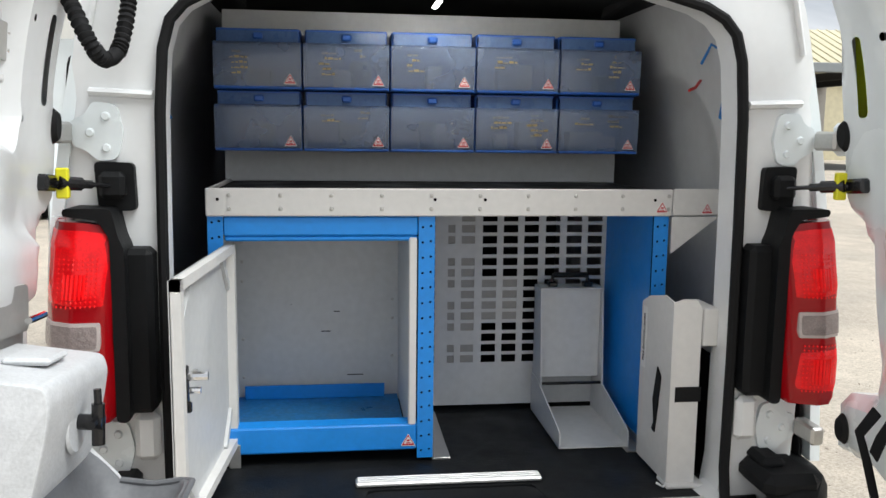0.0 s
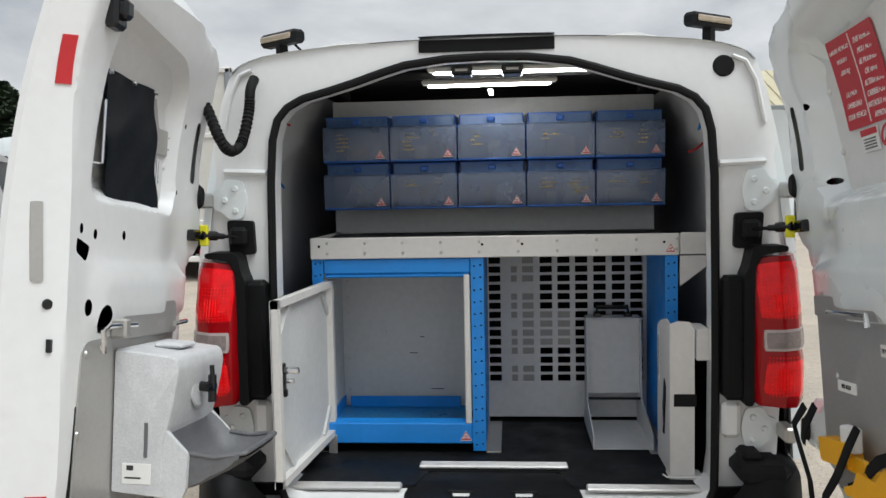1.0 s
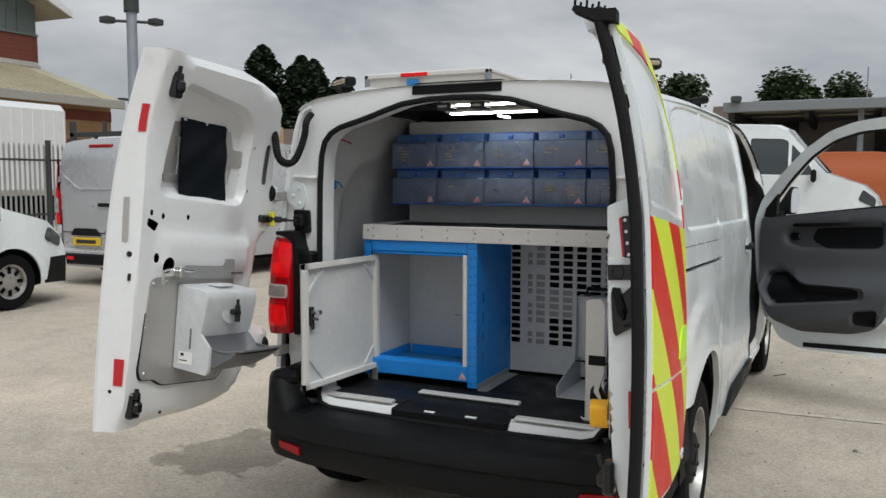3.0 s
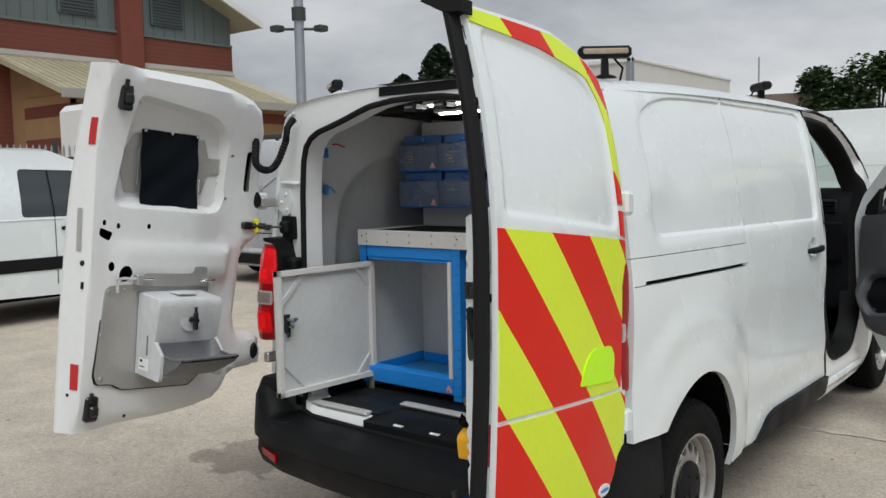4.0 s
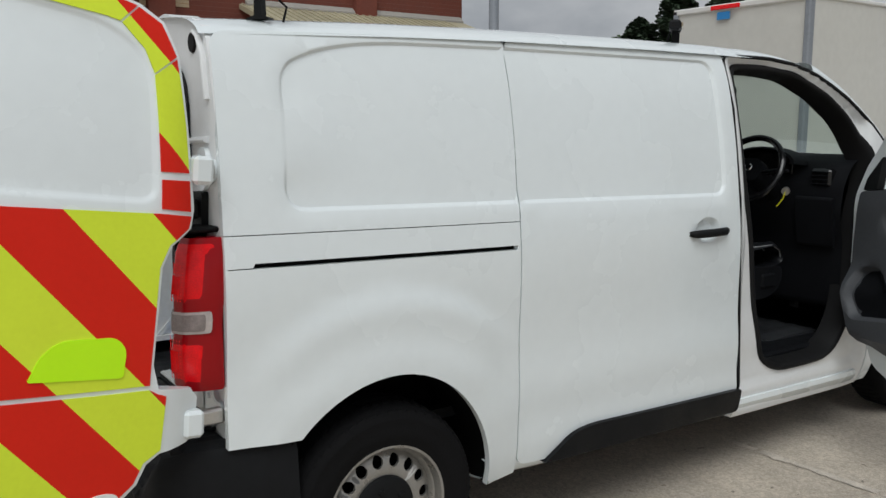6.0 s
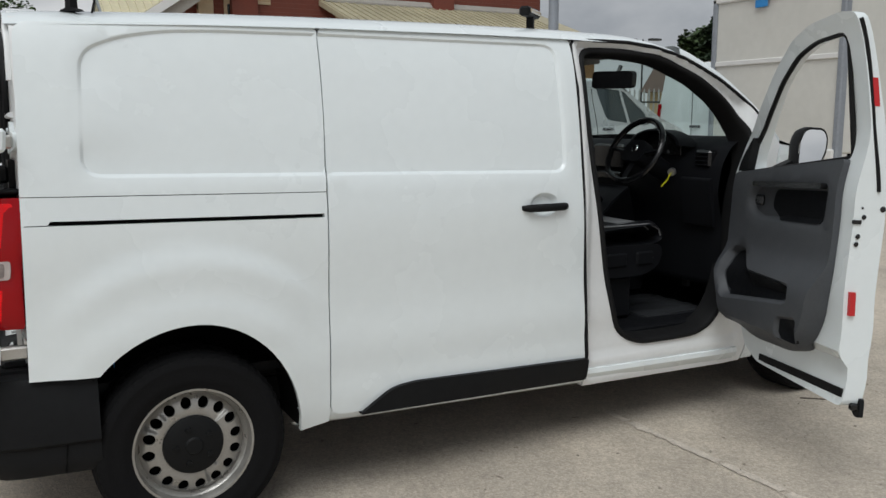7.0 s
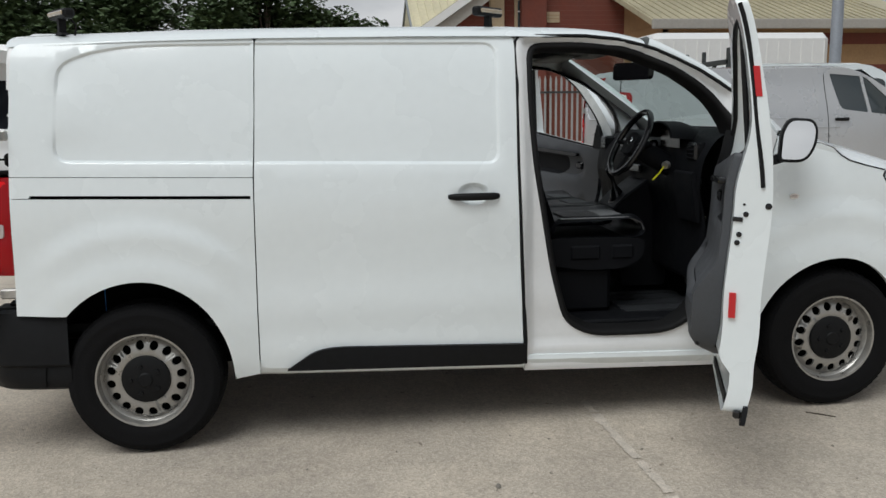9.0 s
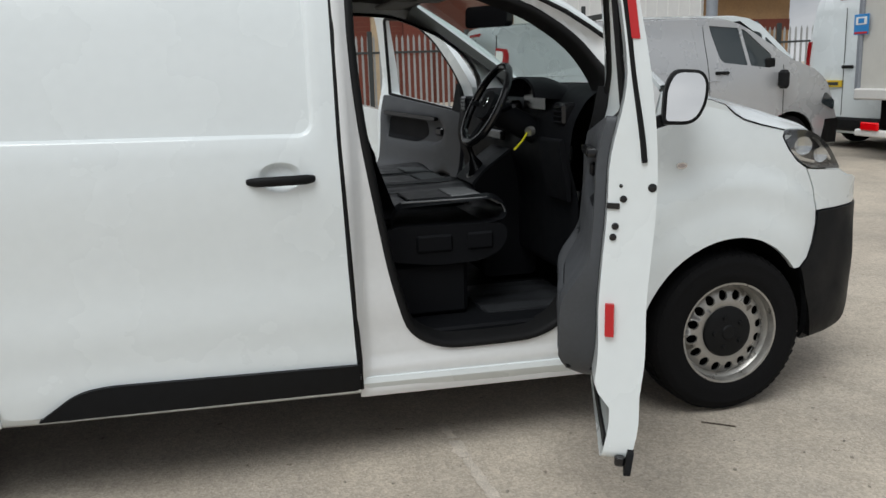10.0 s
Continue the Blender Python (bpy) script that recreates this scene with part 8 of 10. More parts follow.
# front doors, both swung open
for s in (1, -1):
    out, win = front_door_skin(s)
    pin = Vector((s * 0.868, 2.735, 1.0))
    D = Matrix.Translation(pin) @ Matrix.Rotation(radians(s * 68.5), 4, Vector((-s * 0.069, 0.028, 1)).normalized()) @ Matrix.Translation(-pin)
    bb = Build().sheet(out, lambda y, z: Vector((s * (side_x(y, z) + 0.022 * (1 - smooth_step(1.2, 1.7, z))), y, z)), 0.04, 1, lambda y, z: Vector((s * slope_in(y, z), y, z)), [win])
    fd = part("front_door", bb, white_paint, van, "white driver door, wide open, with a grey inner card" if s == 1 else "white passenger door, wide open, with a grey inner card", 35, D)
    # inner card
    card = rounded([(1.795, 1.270), (2.675, 1.205), (2.690, 0.95), (2.66, 0.72), (2.58, 0.52), (2.44, 0.435), (2.05, 0.445), (1.90, 0.50), (1.835, 0.62), (1.80, 0.80)], [0.02, 0.02, 0.08, 0.08, 0.1, 0.1, 0.1, 0.08, 0.08, 0.06], 4)
    pocket = rounded([(1.96, 0.665), (2.40, 0.62), (2.58, 0.60), (2.645, 0.70), (2.63, 0.84), (2.50, 0.86), (2.36, 0.76), (1.96, 0.745)], 0.04, 4)
    hand = rounded([(1.87, 1.00), (2.40, 0.985), (2.50, 1.02), (2.53, 1.10), (2.46, 1.165), (1.85, 1.17)], 0.04, 4)
    cup = rounded([(1.88, 0.50), (2.04, 0.505), (2.04, 0.60), (1.88, 0.62)], 0.03, 4)
    def card_x(y, z):
        x = slope_in(y, z) - 0.030 - 0.075 * smooth_step(0.88, 0.70, z) * smooth_step(0.42, 0.55, z)
        x += 0.050 * smooth_step(0, 0.025, rim_distance((y, z), pocket)) + 0.030 * smooth_step(0, 0.03, rim_distance((y, z), hand)) + 0.05 * smooth_step(0, 0.02, rim_distance((y, z), cup))
        return x
    exr = ring_points(pocket, (-0.02, -0.008, 0.004), 0.03) + ring_points(hand, (-0.025, -0.01, 0.004), 0.03) + ring_points(cup, (-0.018, -0.006, 0.004), 0.02)
    bb = Build().sheet(card, lambda y, z: Vector((s * card_x(y, z), y, z)), 0.035, 1, lambda y, z: Vector((s * (slope_in(y, z) - 0.002), y, z)), extra=exr)
    part("door_card", bb, cab_grey, fd, "dark grey moulded door card", 40, D)
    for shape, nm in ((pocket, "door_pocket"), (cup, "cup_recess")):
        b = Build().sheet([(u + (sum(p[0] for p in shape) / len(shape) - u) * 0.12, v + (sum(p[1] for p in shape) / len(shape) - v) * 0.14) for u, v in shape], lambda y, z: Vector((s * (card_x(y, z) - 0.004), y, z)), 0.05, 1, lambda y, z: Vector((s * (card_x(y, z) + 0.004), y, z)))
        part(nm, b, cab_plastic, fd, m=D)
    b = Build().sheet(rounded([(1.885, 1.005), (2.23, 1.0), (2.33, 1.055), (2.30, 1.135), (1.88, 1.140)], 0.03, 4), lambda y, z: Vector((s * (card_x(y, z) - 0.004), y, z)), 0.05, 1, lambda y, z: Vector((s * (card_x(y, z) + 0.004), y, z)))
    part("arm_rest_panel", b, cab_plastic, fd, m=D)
    b = Build().prism(rounded([(1.87, 1.148), (2.44, 1.143), (2.44, 1.165), (1.87, 1.172)], 0.008, 2), lambda y, z, d: Vector((s * (card_x(2.1, 1.16) + d), y, z)), -0.03, 0.0)
    part("grip_rail", b, gloss_black, fd, m=D)
    b = Build().box((s * (card_x(2.44, 1.08) - 0.02), 2.405, 1.055), (s * (card_x(2.44, 1.08) + 0.005), 2.475, 1.105), 0.01)
    part("release_lever", b, gloss_black, fd, m=D)
    # sash and quarter trim
    b = Build().prism(rounded([(2.575, 1.215), (2.66, 1.21), (2.655, 1.27), (2.575, 1.375)], 0.01, 2), lambda y, z, d: Vector((s * (slope_in(y, z) + d), y, z)), -0.03, 0.01)
    part("sail_panel", b, black_plastic, fd, m=D)
    tb = Build().tube([Vector((s * (slope_in(y, z) + 0.008), y, z)) for y, z in win], 0.011, 6, True)
    part("window_seal", tb, black_rubber, fd, m=D)
    # door mirror
    mc = Vector((s * 1.122, 2.655, 1.345))
    rows = []
    for dy, k in ((-0.055, 0.86), (-0.052, 0.97), (-0.02, 1.0), (0.03, 0.92), (0.065, 0.68), (0.08, 0.3)):
        rows.append([mc + Vector((s * u * k, dy, v * k)) for u, v in rounded([(-0.078, -0.105), (0.045, -0.100), (0.082, -0.02), (0.080, 0.06), (0.055, 0.100), (-0.052, 0.100), (-0.080, 0.03)], [0.02, 0.05, 0.05, 0.04, 0.03, 0.035, 0.03], 4)])
    o = part("mirror_shell", Build().grid(rows, wrap=True), black_plastic, fd, "black door mirror", 50, D)
    gl = Build().prism(rounded([(-0.064, -0.090), (0.036, -0.086), (0.067, -0.015), (0.066, 0.055), (0.045, 0.086), (-0.042, 0.086), (-0.066, 0.025)], [0.015, 0.04, 0.04, 0.035, 0.025, 0.03, 0.025], 4), lambda u, v, d: mc + Vector((s * u, d, v)), -0.060, -0.054)
    part("mirror_glass", gl, mirror_glass, fd, m=D)
    b = Build().prism(rounded([(-0.14, -0.14), (-0.04, -0.10), (-0.04, -0.05), (-0.14, -0.10)], 0.01, 2), lambda u, v, d: mc + Vector((s * u, d, v)), -0.02, 0.05)
    part("mirror_arm", b, black_plastic, fd, m=D)
    if s == 1:
        # what shows on the shut face: strips, holes, black edge seal, lock
        face = lambda z, d: Vector((side_x(1.73, z) - d, 1.7165, z))
        for z0, z1, d0 in ((0.668, 0.760, 0.078), (1.470, 1.575, 0.018)):
            b = Build().prism([(d0 - 0.012, z0), (d0 + 0.012, z0), (d0 + 0.012, z1), (d0 - 0.012, z1)], lambda d, z, k: Vector((side_x(1.73, z) - d, k, z)), 1.706, 1.7235)
            part("reflective_strip", b, red_tape, fd, "red reflective strip", m=D)
        for d, z, r in ((0.066, 1.050, 0.008), (0.083, 0.975, 0.008), (0.086, 0.945, 0.008), (-0.009, 1.084, 0.010), (0.074, 1.085, 0.003)):
            b = Build().lathe([(0.0, 0.003), (r, 0.002), (r + 0.002, 0.0)], frame_to(face(z, d) + Vector((0, -0.002, 0)), (0, -1, 0)), 12)
            part("hole_plug", b, gloss_black, fd, m=D)
        b = Build().box(face(1.03, 0.110) + Vector((0, -0.006, -0.008)), face(1.03, 0.075) + Vector((0, 0.004, 0.008)), 0.002)
        part("latch_slot", b, gloss_black, fd, m=D)
        b = Build().tube([Vector((side_x(1.72, z) - 0.012 - 0.02 * smooth_step(1.12, 1.45, z), 1.7125, z)) for z in [1.15 + 0.04 * i for i in range(17)]], 0.008, 8)
        part("edge_seal", b, black_rubber, fd, m=D)
        b = Build().prism(rounded([(1.73, 0.34), (2.40, 0.33), (2.40, 0.362), (1.73, 0.375)], 0.005, 2), lambda y, z, d: Vector((slope_in(y, 0.4) + d, y, z)), -0.01, 0.015)
        part("lower_seal", b, black_rubber, fd, m=D)
        b = Build().prism(rounded([(1.700, 0.268), (1.728, 0.266), (1.775, 0.300), (1.775, 0.345), (1.712, 0.340), (1.704, 0.30)], [0.008, 0.01, 0.02, 0.01, 0.01, 0.02], 3), lambda y, z, d: Vector((side_x(1.73, 0.4) + d - 0.10 * max(0.0, 0.335 - z), y, z)), -0.002, 0.016)
        part("corner_guard", b, bumper_plastic, fd, "black plastic corner guard", m=D)
        b = Build().box((side_x(1.73, 0.4) - 0.036, 1.705, 0.292), (side_x(1.73, 0.4) - 0.008, 1.735, 0.322), 0.006)
        part("edge_clip", b, gloss_black, fd, m=D)
        b = Build().tube([Vector((0.875, 2.74, 0.98)), D @ Vector((side_x(2.6, 1.0) - 0.07, 2.62, 0.985))], 0.009, 8)
        part("door_check", b, gloss_black, van)
        for z in (0.72, 1.12):
            part("door_hinge", Build().box((0.84, 2.70, z - 0.03), (0.885, 2.76, z + 0.03), 0.008), white_paint, van)
# tyre placard and lock striker on the pillar
ap = lambda y, z: side_x(y, z) - 0.040 * smooth_step(1.72, 1.765, y)
b = Build().sheet([(1.738, 0.615), (1.770, 0.615), (1.770, 0.70), (1.738, 0.70)], lambda y, z: (ap(y, z) + 0.0012, y, z), 0.01, 1, lambda y, z: (ap(y, z) - 0.002, y, z))
pl = part("tyre_placard", b, sign_white, van, "small printed tyre placard")
for k in range(5):
    part("print_bar", Build().sheet([(1.741, 0.622 + 0.015 * k), (1.766 - 0.006 * (k % 2), 0.622 + 0.015 * k), (1.766 - 0.006 * (k % 2), 0.627 + 0.015 * k), (1.741, 0.627 + 0.015 * k)], lambda y, z: (ap(y, z) + 0.002, y, z), 0.01, 1, lambda y, z: (ap(y, z), y, z)), print_black if k % 2 else yellow_check, pl)
b = Build().box((side_x(1.74, 1.02) - 0.045, 1.735, 1.014), (side_x(1.74, 1.02) - 0.012, 1.742, 1.022), 0.002)
part("lock_striker", b, gloss_black, van)


# ---- parked vehicles ----
def simple_wheel(parent, M, x, y, s, r=0.34, cover=None):
    m = M @ frame_to((x, y, r), (s, 0, 0))
    w = part("wheel", Build().lathe([(0.0, -0.09), (0.6 * r, -0.09), (0.6 * r, 0.02), (0.0, 0.02)], m, 20), black_gap, parent)
    part("tyre", Build().lathe([(0.62 * r, -0.10), (0.80 * r, -0.108), (0.95 * r, -0.10), (r, -0.06), (r, 0.06), (0.95 * r, 0.10), (0.80 * r, 0.108), (0.62 * r, 0.10)], m, 36, caps=False), tyre_rubber, w)
    part("rim", Build().lathe([(0.64 * r, 0.06), (0.62 * r, 0.095), (0.55 * r, 0.085), (0.50 * r, 0.055), (0.18 * r, 0.075), (0.0, 0.078)], m, 36, caps=False), rim_silver, w)
    for i in range(8):
        a = 2 * math.pi * i / 8
        part("rim_slot", Build().box((-0.035, -0.020, 0.060), (0.035, 0.020, 0.076), 0.004, m @ pose(0, 0, 0, 0, 0, math.degrees(a)) @ Matrix.Translation((0.40 * r, 0, 0))), black_gap, w)


def parked_van(label, M, L, W, H, paint, outline, arches, windows, strip=None, lamp_z=(0.75, 1.35), r=0.34, screen_seg=None, rear_glass=False, plate=True, door_y=None, plate_z=0.56):
    """A parked van, its rear at local y 0, heading along local y. Coordinates of the outline are metres."""
    t = thing("parked_van", label, "van", "parked vans")
    t.matrix_world = M
    low = 0.26

    def xs(y, z):
        return W / 2 - 0.16 * smooth_step(0.55 * H, H, z) ** 1.3 - 0.02 * smooth_step(0.5, 0.2, z) - 0.16 * smooth_step(L - 0.75, L, y) ** 2 - 0.05 * (1 - smooth_step(0.0, 0.2, y))
    side = [(y, z) for y, z in outline]
    bot = []
    for cy in sorted(arches):
        bot += [(cy + (r + 0.06) * math.cos(radians(a)), r + (r + 0.06) * math.sin(radians(a))) for a in range(190, -11, -12)]
    loop = side + [(L - 0.03, low)] + [p for p in bot[::-1]] + [(0.02, low)]
    for s in (1, -1):
        b = Build().sheet(loop, lambda y, z: (s * xs(y, z), y, z), 0.14, 1, lambda y, z: (s * (xs(y, z) - 0.06), y, z), [w for w in windows])
        body = part("body_side", b, paint, t, "", 35, M)
        for w in windows:
            part("side_window", Build().sheet(w, lambda y, z: (s * (xs(y, z) - 0.012), y, z), 0.2), dark_glass, t, m=M)
        for cy in arches:
            simple_wheel(t, M, s * (W / 2 - 0.14), cy, s, r)
            part("arch_liner", Build().grid([[(s * x, cy + (r + 0.055) * math.cos(a), r + (r + 0.055) * math.sin(a)) for a in [radians(-10 + 10 * i) for i in range(21)]] for x in (W / 2 - 0.03, W / 2 - 0.4)]), black_gap, t, m=M)
        if strip:
            part("rub_strip", Build().sheet(rect(arches[0] + r + 0.1, strip, arches[1] - r - 0.1, strip + 0.14, 0.02), lambda y, z: (s * (xs(y, z) + 0.012), y, z), 0.2, 1, lambda y, z: (s * (xs(y, z) - 0.01), y, z)), black_plastic, t, m=M)
        for sy, zt in (((L * 0.535, H - 0.2),) if not door_y else ((door_y[0], H - 0.03), (door_y[1], 0.70 * H))):
            part("side_seam", Build().tube([(s * (xs(sy, z) + 0.001), sy + (0.05 * (H - z) if door_y and sy == door_y[0] else 0.0), z) for z in [0.40 + (zt - 0.40) * i / 12 for i in range(13)]], 0.005, 5), black_gap, t, m=M)
        if door_y:
            part("panel_pressing", Build().tube([(s * (xs(y, z) - 0.004), y, z) for y, z in rounded([(0.35, 1.36), (door_y[0] - 0.10, 1.33), (door_y[0] - 0.15, 1.93), (0.40, 1.88)], 0.08, 4)], 0.009, 6, True), paint, t, m=M)
            part("door_mirror_glass_side", Build().box((s * (xs(4.0, 1.45) - 0.02), 3.98, 1.36), (s * (xs(4.0, 1.45) + 0.02), 4.14, 1.50), 0.02), black_plastic, t, m=M)
        part("side_crease", Build().tube([(s * (xs(y, 0.62 * H) + 0.0), y, 0.60 * H) for y in [0.25 + 0.2 * i for i in range(int((L - 2.0) / 0.2))]], 0.012, 6, flat=0.6), paint, t, m=M)
        if lamp_z:
            part("tail_lamp", Build().sheet(rounded([(-0.02, lamp_z[0]), (0.055, lamp_z[0] + 0.06), (0.035, lamp_z[1]), (-0.02, lamp_z[1])], 0.03, 3), lambda y, z: (s * (xs(y, z) + 0.012), y, z), 0.1, 1, lambda y, z: (s * (xs(y, z) - 0.07), y - 0.012, z)), red_lens_deep, t, m=M)
            part("tail_lamp_window", Build().sheet(rounded([(-0.005, lamp_z[0] + 0.16), (0.04, lamp_z[0] + 0.18), (0.030, lamp_z[1] - 0.05), (-0.005, lamp_z[1] - 0.05)], 0.02, 3), lambda y, z: (s * (xs(y, z) + 0.018), y, z), 0.1, 1, lambda y, z: (s * (xs(y, z) - 0.06), y - 0.006, z)), clear_lens, t, m=M)
        part("headlamp", Build().sheet(rounded([(L - 0.42, 0.42 * H), (L - 0.12, 0.36 * H), (L - 0.10, 0.43 * H), (L - 0.34, 0.50 * H)], 0.05, 3), lambda y, z: (s * (xs(y, z) + 0.012), y, z), 0.1, 1, lambda y, z: (s * (xs(y, z) - 0.05), y, z)), dark_glass, t, m=M)
        mc = Vector((s * (W / 2 + 0.12), screen_seg[1][0] - 0.22, 0.60 * H))
        part("door_mirror", Build().box(mc - Vector((0.10, 0.05, 0.13)), mc + Vector((0.10, 0.05, 0.13)), 0.04), black_plastic, t, m=M)
        hy, hz = (door_y[0] + 0.13, 1.29) if door_y else (L * 0.55, 0.53 * H)
        part("door_handle", Build().box((s * (xs(hy, hz) - 0.01), hy, hz), (s * (xs(hy, hz) + 0.03), hy + 0.22, hz + 0.045), 0.015), black_plastic, t, m=M)
        part("bumper_side", Build().sheet([(L - 0.38, low), (L - 0.02, low - 0.02), (L - 0.02, 0.30 * H), (L - 0.30, 0.30 * H)], lambda y, z: (s * (xs(y, z) + 0.012), y, z), 0.1, 1, lambda y, z: (s * (xs(y, z) - 0.03), y, z)), black_plastic, t, m=M)
    us2 = [i / 12 for i in range(-12, 13)]
    rows = []
    fine_o = []
    for i in range(len(outline) - 1):
        a, c = Vector(outline[i]), Vector(outline[i + 1])
        q = max(1, int((c - a).length / 0.15))
        fine_o += [tuple(a.lerp(c, j / q)) for j in range(q)]
    fine_o.append(outline[-1])
    for y, z in fine_o:
        top = smooth_step(0.80 * H, 0.97 * H, z)
        rows.append([(u * xs(y, z), y + (0.09 * (1 - u * u) if y > L * 0.6 else -0.05 * (1 - u * u) * (y < 0.15)), z + 0.05 * top * (1 - abs(u) ** 4) ) for u in us2])
    part("body_shell", Build().grid(rows), paint, t, "", 40, M)
    (y0, z0), (y1, z1) = screen_seg
    part("windscreen", Build().grid([[(u * (xs(y0 + (y1 - y0) * k, z0 + (z1 - z0) * k) - 0.07), y0 + (y1 - y0) * k + 0.09 * (1 - u * u) + 0.012, z0 + (z1 - z0) * k + 0.012 + 0.05 * smooth_step(0.80 * H, 0.97 * H, z0 + (z1 - z0) * k)) for u in us2] for k in (0, 0.25, 0.5, 0.75, 1)]), dark_glass, t, m=M)
    part("rear_bumper", Build().box((-W / 2 + 0.06, -0.09, 0.30), (W / 2 - 0.06, 0.12, 0.52), 0.04), paint if paint is silver_paint else black_plastic, t, m=M)
    part("underbody", Build().box((-W / 2 + 0.2, 0.2, 0.22), (W / 2 - 0.2, L - 0.3, 0.5), 0.05), black_gap, t, m=M)
    if paint is not silver_paint:
        part("rear_door_seam", Build().tube([(0, -0.052, z) for z in (0.55, 1.0, H * 0.9)], 0.006, 5), black_gap, t, m=M)
    hz = 1.105 if paint is silver_paint else 0.52 * H
    part("rear_handle", Build().box((-0.03, -0.085, hz), (0.23, -0.045, hz + 0.05), 0.012), black_plastic, t, m=M)
    if plate:
        part("number_plate", Build().box((-0.52, -0.085, plate_z), (0.0, -0.062, plate_z + 0.11), 0.004), material("plate_yellow", (0.75, 0.50, 0.02), 0.4), t, m=M)
        part("plate_bar", Build().box((-0.45, -0.089, plate_z + 0.03), (-0.07, -0.084, plate_z + 0.08), 0.002), print_black, t, m=M)
    part("high_brake_lamp", Build().box((-0.22, -0.03, 0.955 * H), (0.22, 0.02, 0.955 * H + 0.045), 0.01), red_lens_deep, t, m=M)
    if rear_glass:
        for s in (1, -1):
            part("rear_window", Build().box((s * 0.08, -0.066, 0.58 * H), (s * (W / 2 - 0.2), -0.045, 0.88 * H), 0.01), dark_glass, t, m=M)
    return t


def van_outline(L, H, hood):
    return [(0.02, 0.26), (0.0, 0.45), (0.0, 0.55 * H), (0.03, 0.93 * H), (0.10, 0.985 * H), (0.5, H), (0.55 * L, H), (L - hood - 0.95, 0.985 * H), (L - hood - 0.72, 0.94 * H), (L - hood, 0.62 * H), (L - 0.35, 0.53 * H), (L - 0.12, 0.45 * H), (L - 0.03, 0.36 * H), (L, 0.25 * H), (L - 0.03, 0.26)]


def van_windows(L, H, hood):
    k = L - hood
    return [rounded([(k - 1.45, 0.615 * H), (k - 0.70, 0.609 * H), (k - 0.70, 0.865 * H), (k - 0.80, 0.885 * H), (k - 1.42, 0.895 * H)], 0.05, 3), rounded([(k - 0.64, 0.609 * H), (k - 0.20, 0.605 * H), (k - 0.40, 0.74 * H), (k - 0.64, 0.845 * H)], 0.04, 3)]


L_, H_, hd = 5.34, 2.0, 0.95
silver = parked_van("silver panel van parked with its rear to the yard", pose(-7.80, 4.80, 0), L_, 1.98, H_, silver_paint, [(0.02, 0.26), (0.0, 0.45), (0.0, 1.1), (0.03, 1.87), (0.10, 1.985), (0.5, 2.02), (3.10, 2.055), (3.42, 2.035), (3.62, 1.98), (3.80, 1.890), (4.13, 1.675), (4.42, 1.475), (4.78, 1.33), (5.05, 1.13), (5.20, 0.88), (5.31, 0.58), (5.31, 0.26)], (1.02, 4.42), [rounded([(3.28, 1.455), (3.695, 1.405), (3.600, 1.925), (3.135, 1.965)], [0.09, 0.02, 0.02, 0.03], 4), rounded([(3.745, 1.400), (4.075, 1.360), (4.090, 1.545), (3.72, 1.885), (3.65, 1.915)], [0.02, 0.04, 0.04, 0.03, 0.01], 3)], screen_seg=((3.66, 1.965), (4.40, 1.495)), lamp_z=None, door_y=(3.04, 4.27), plate_z=0.565)
SM = pose(-7.80, 4.80, 0)


def silver_back(x, z, d=0.0):
    return Vector((x, -0.05 * (1 - (x / 0.94) ** 2) - 0.004 - d + 0.9 * max(0.0, abs(x) - 0.90) + 0.03 * smooth_step(1.1, 1.87, z), z))


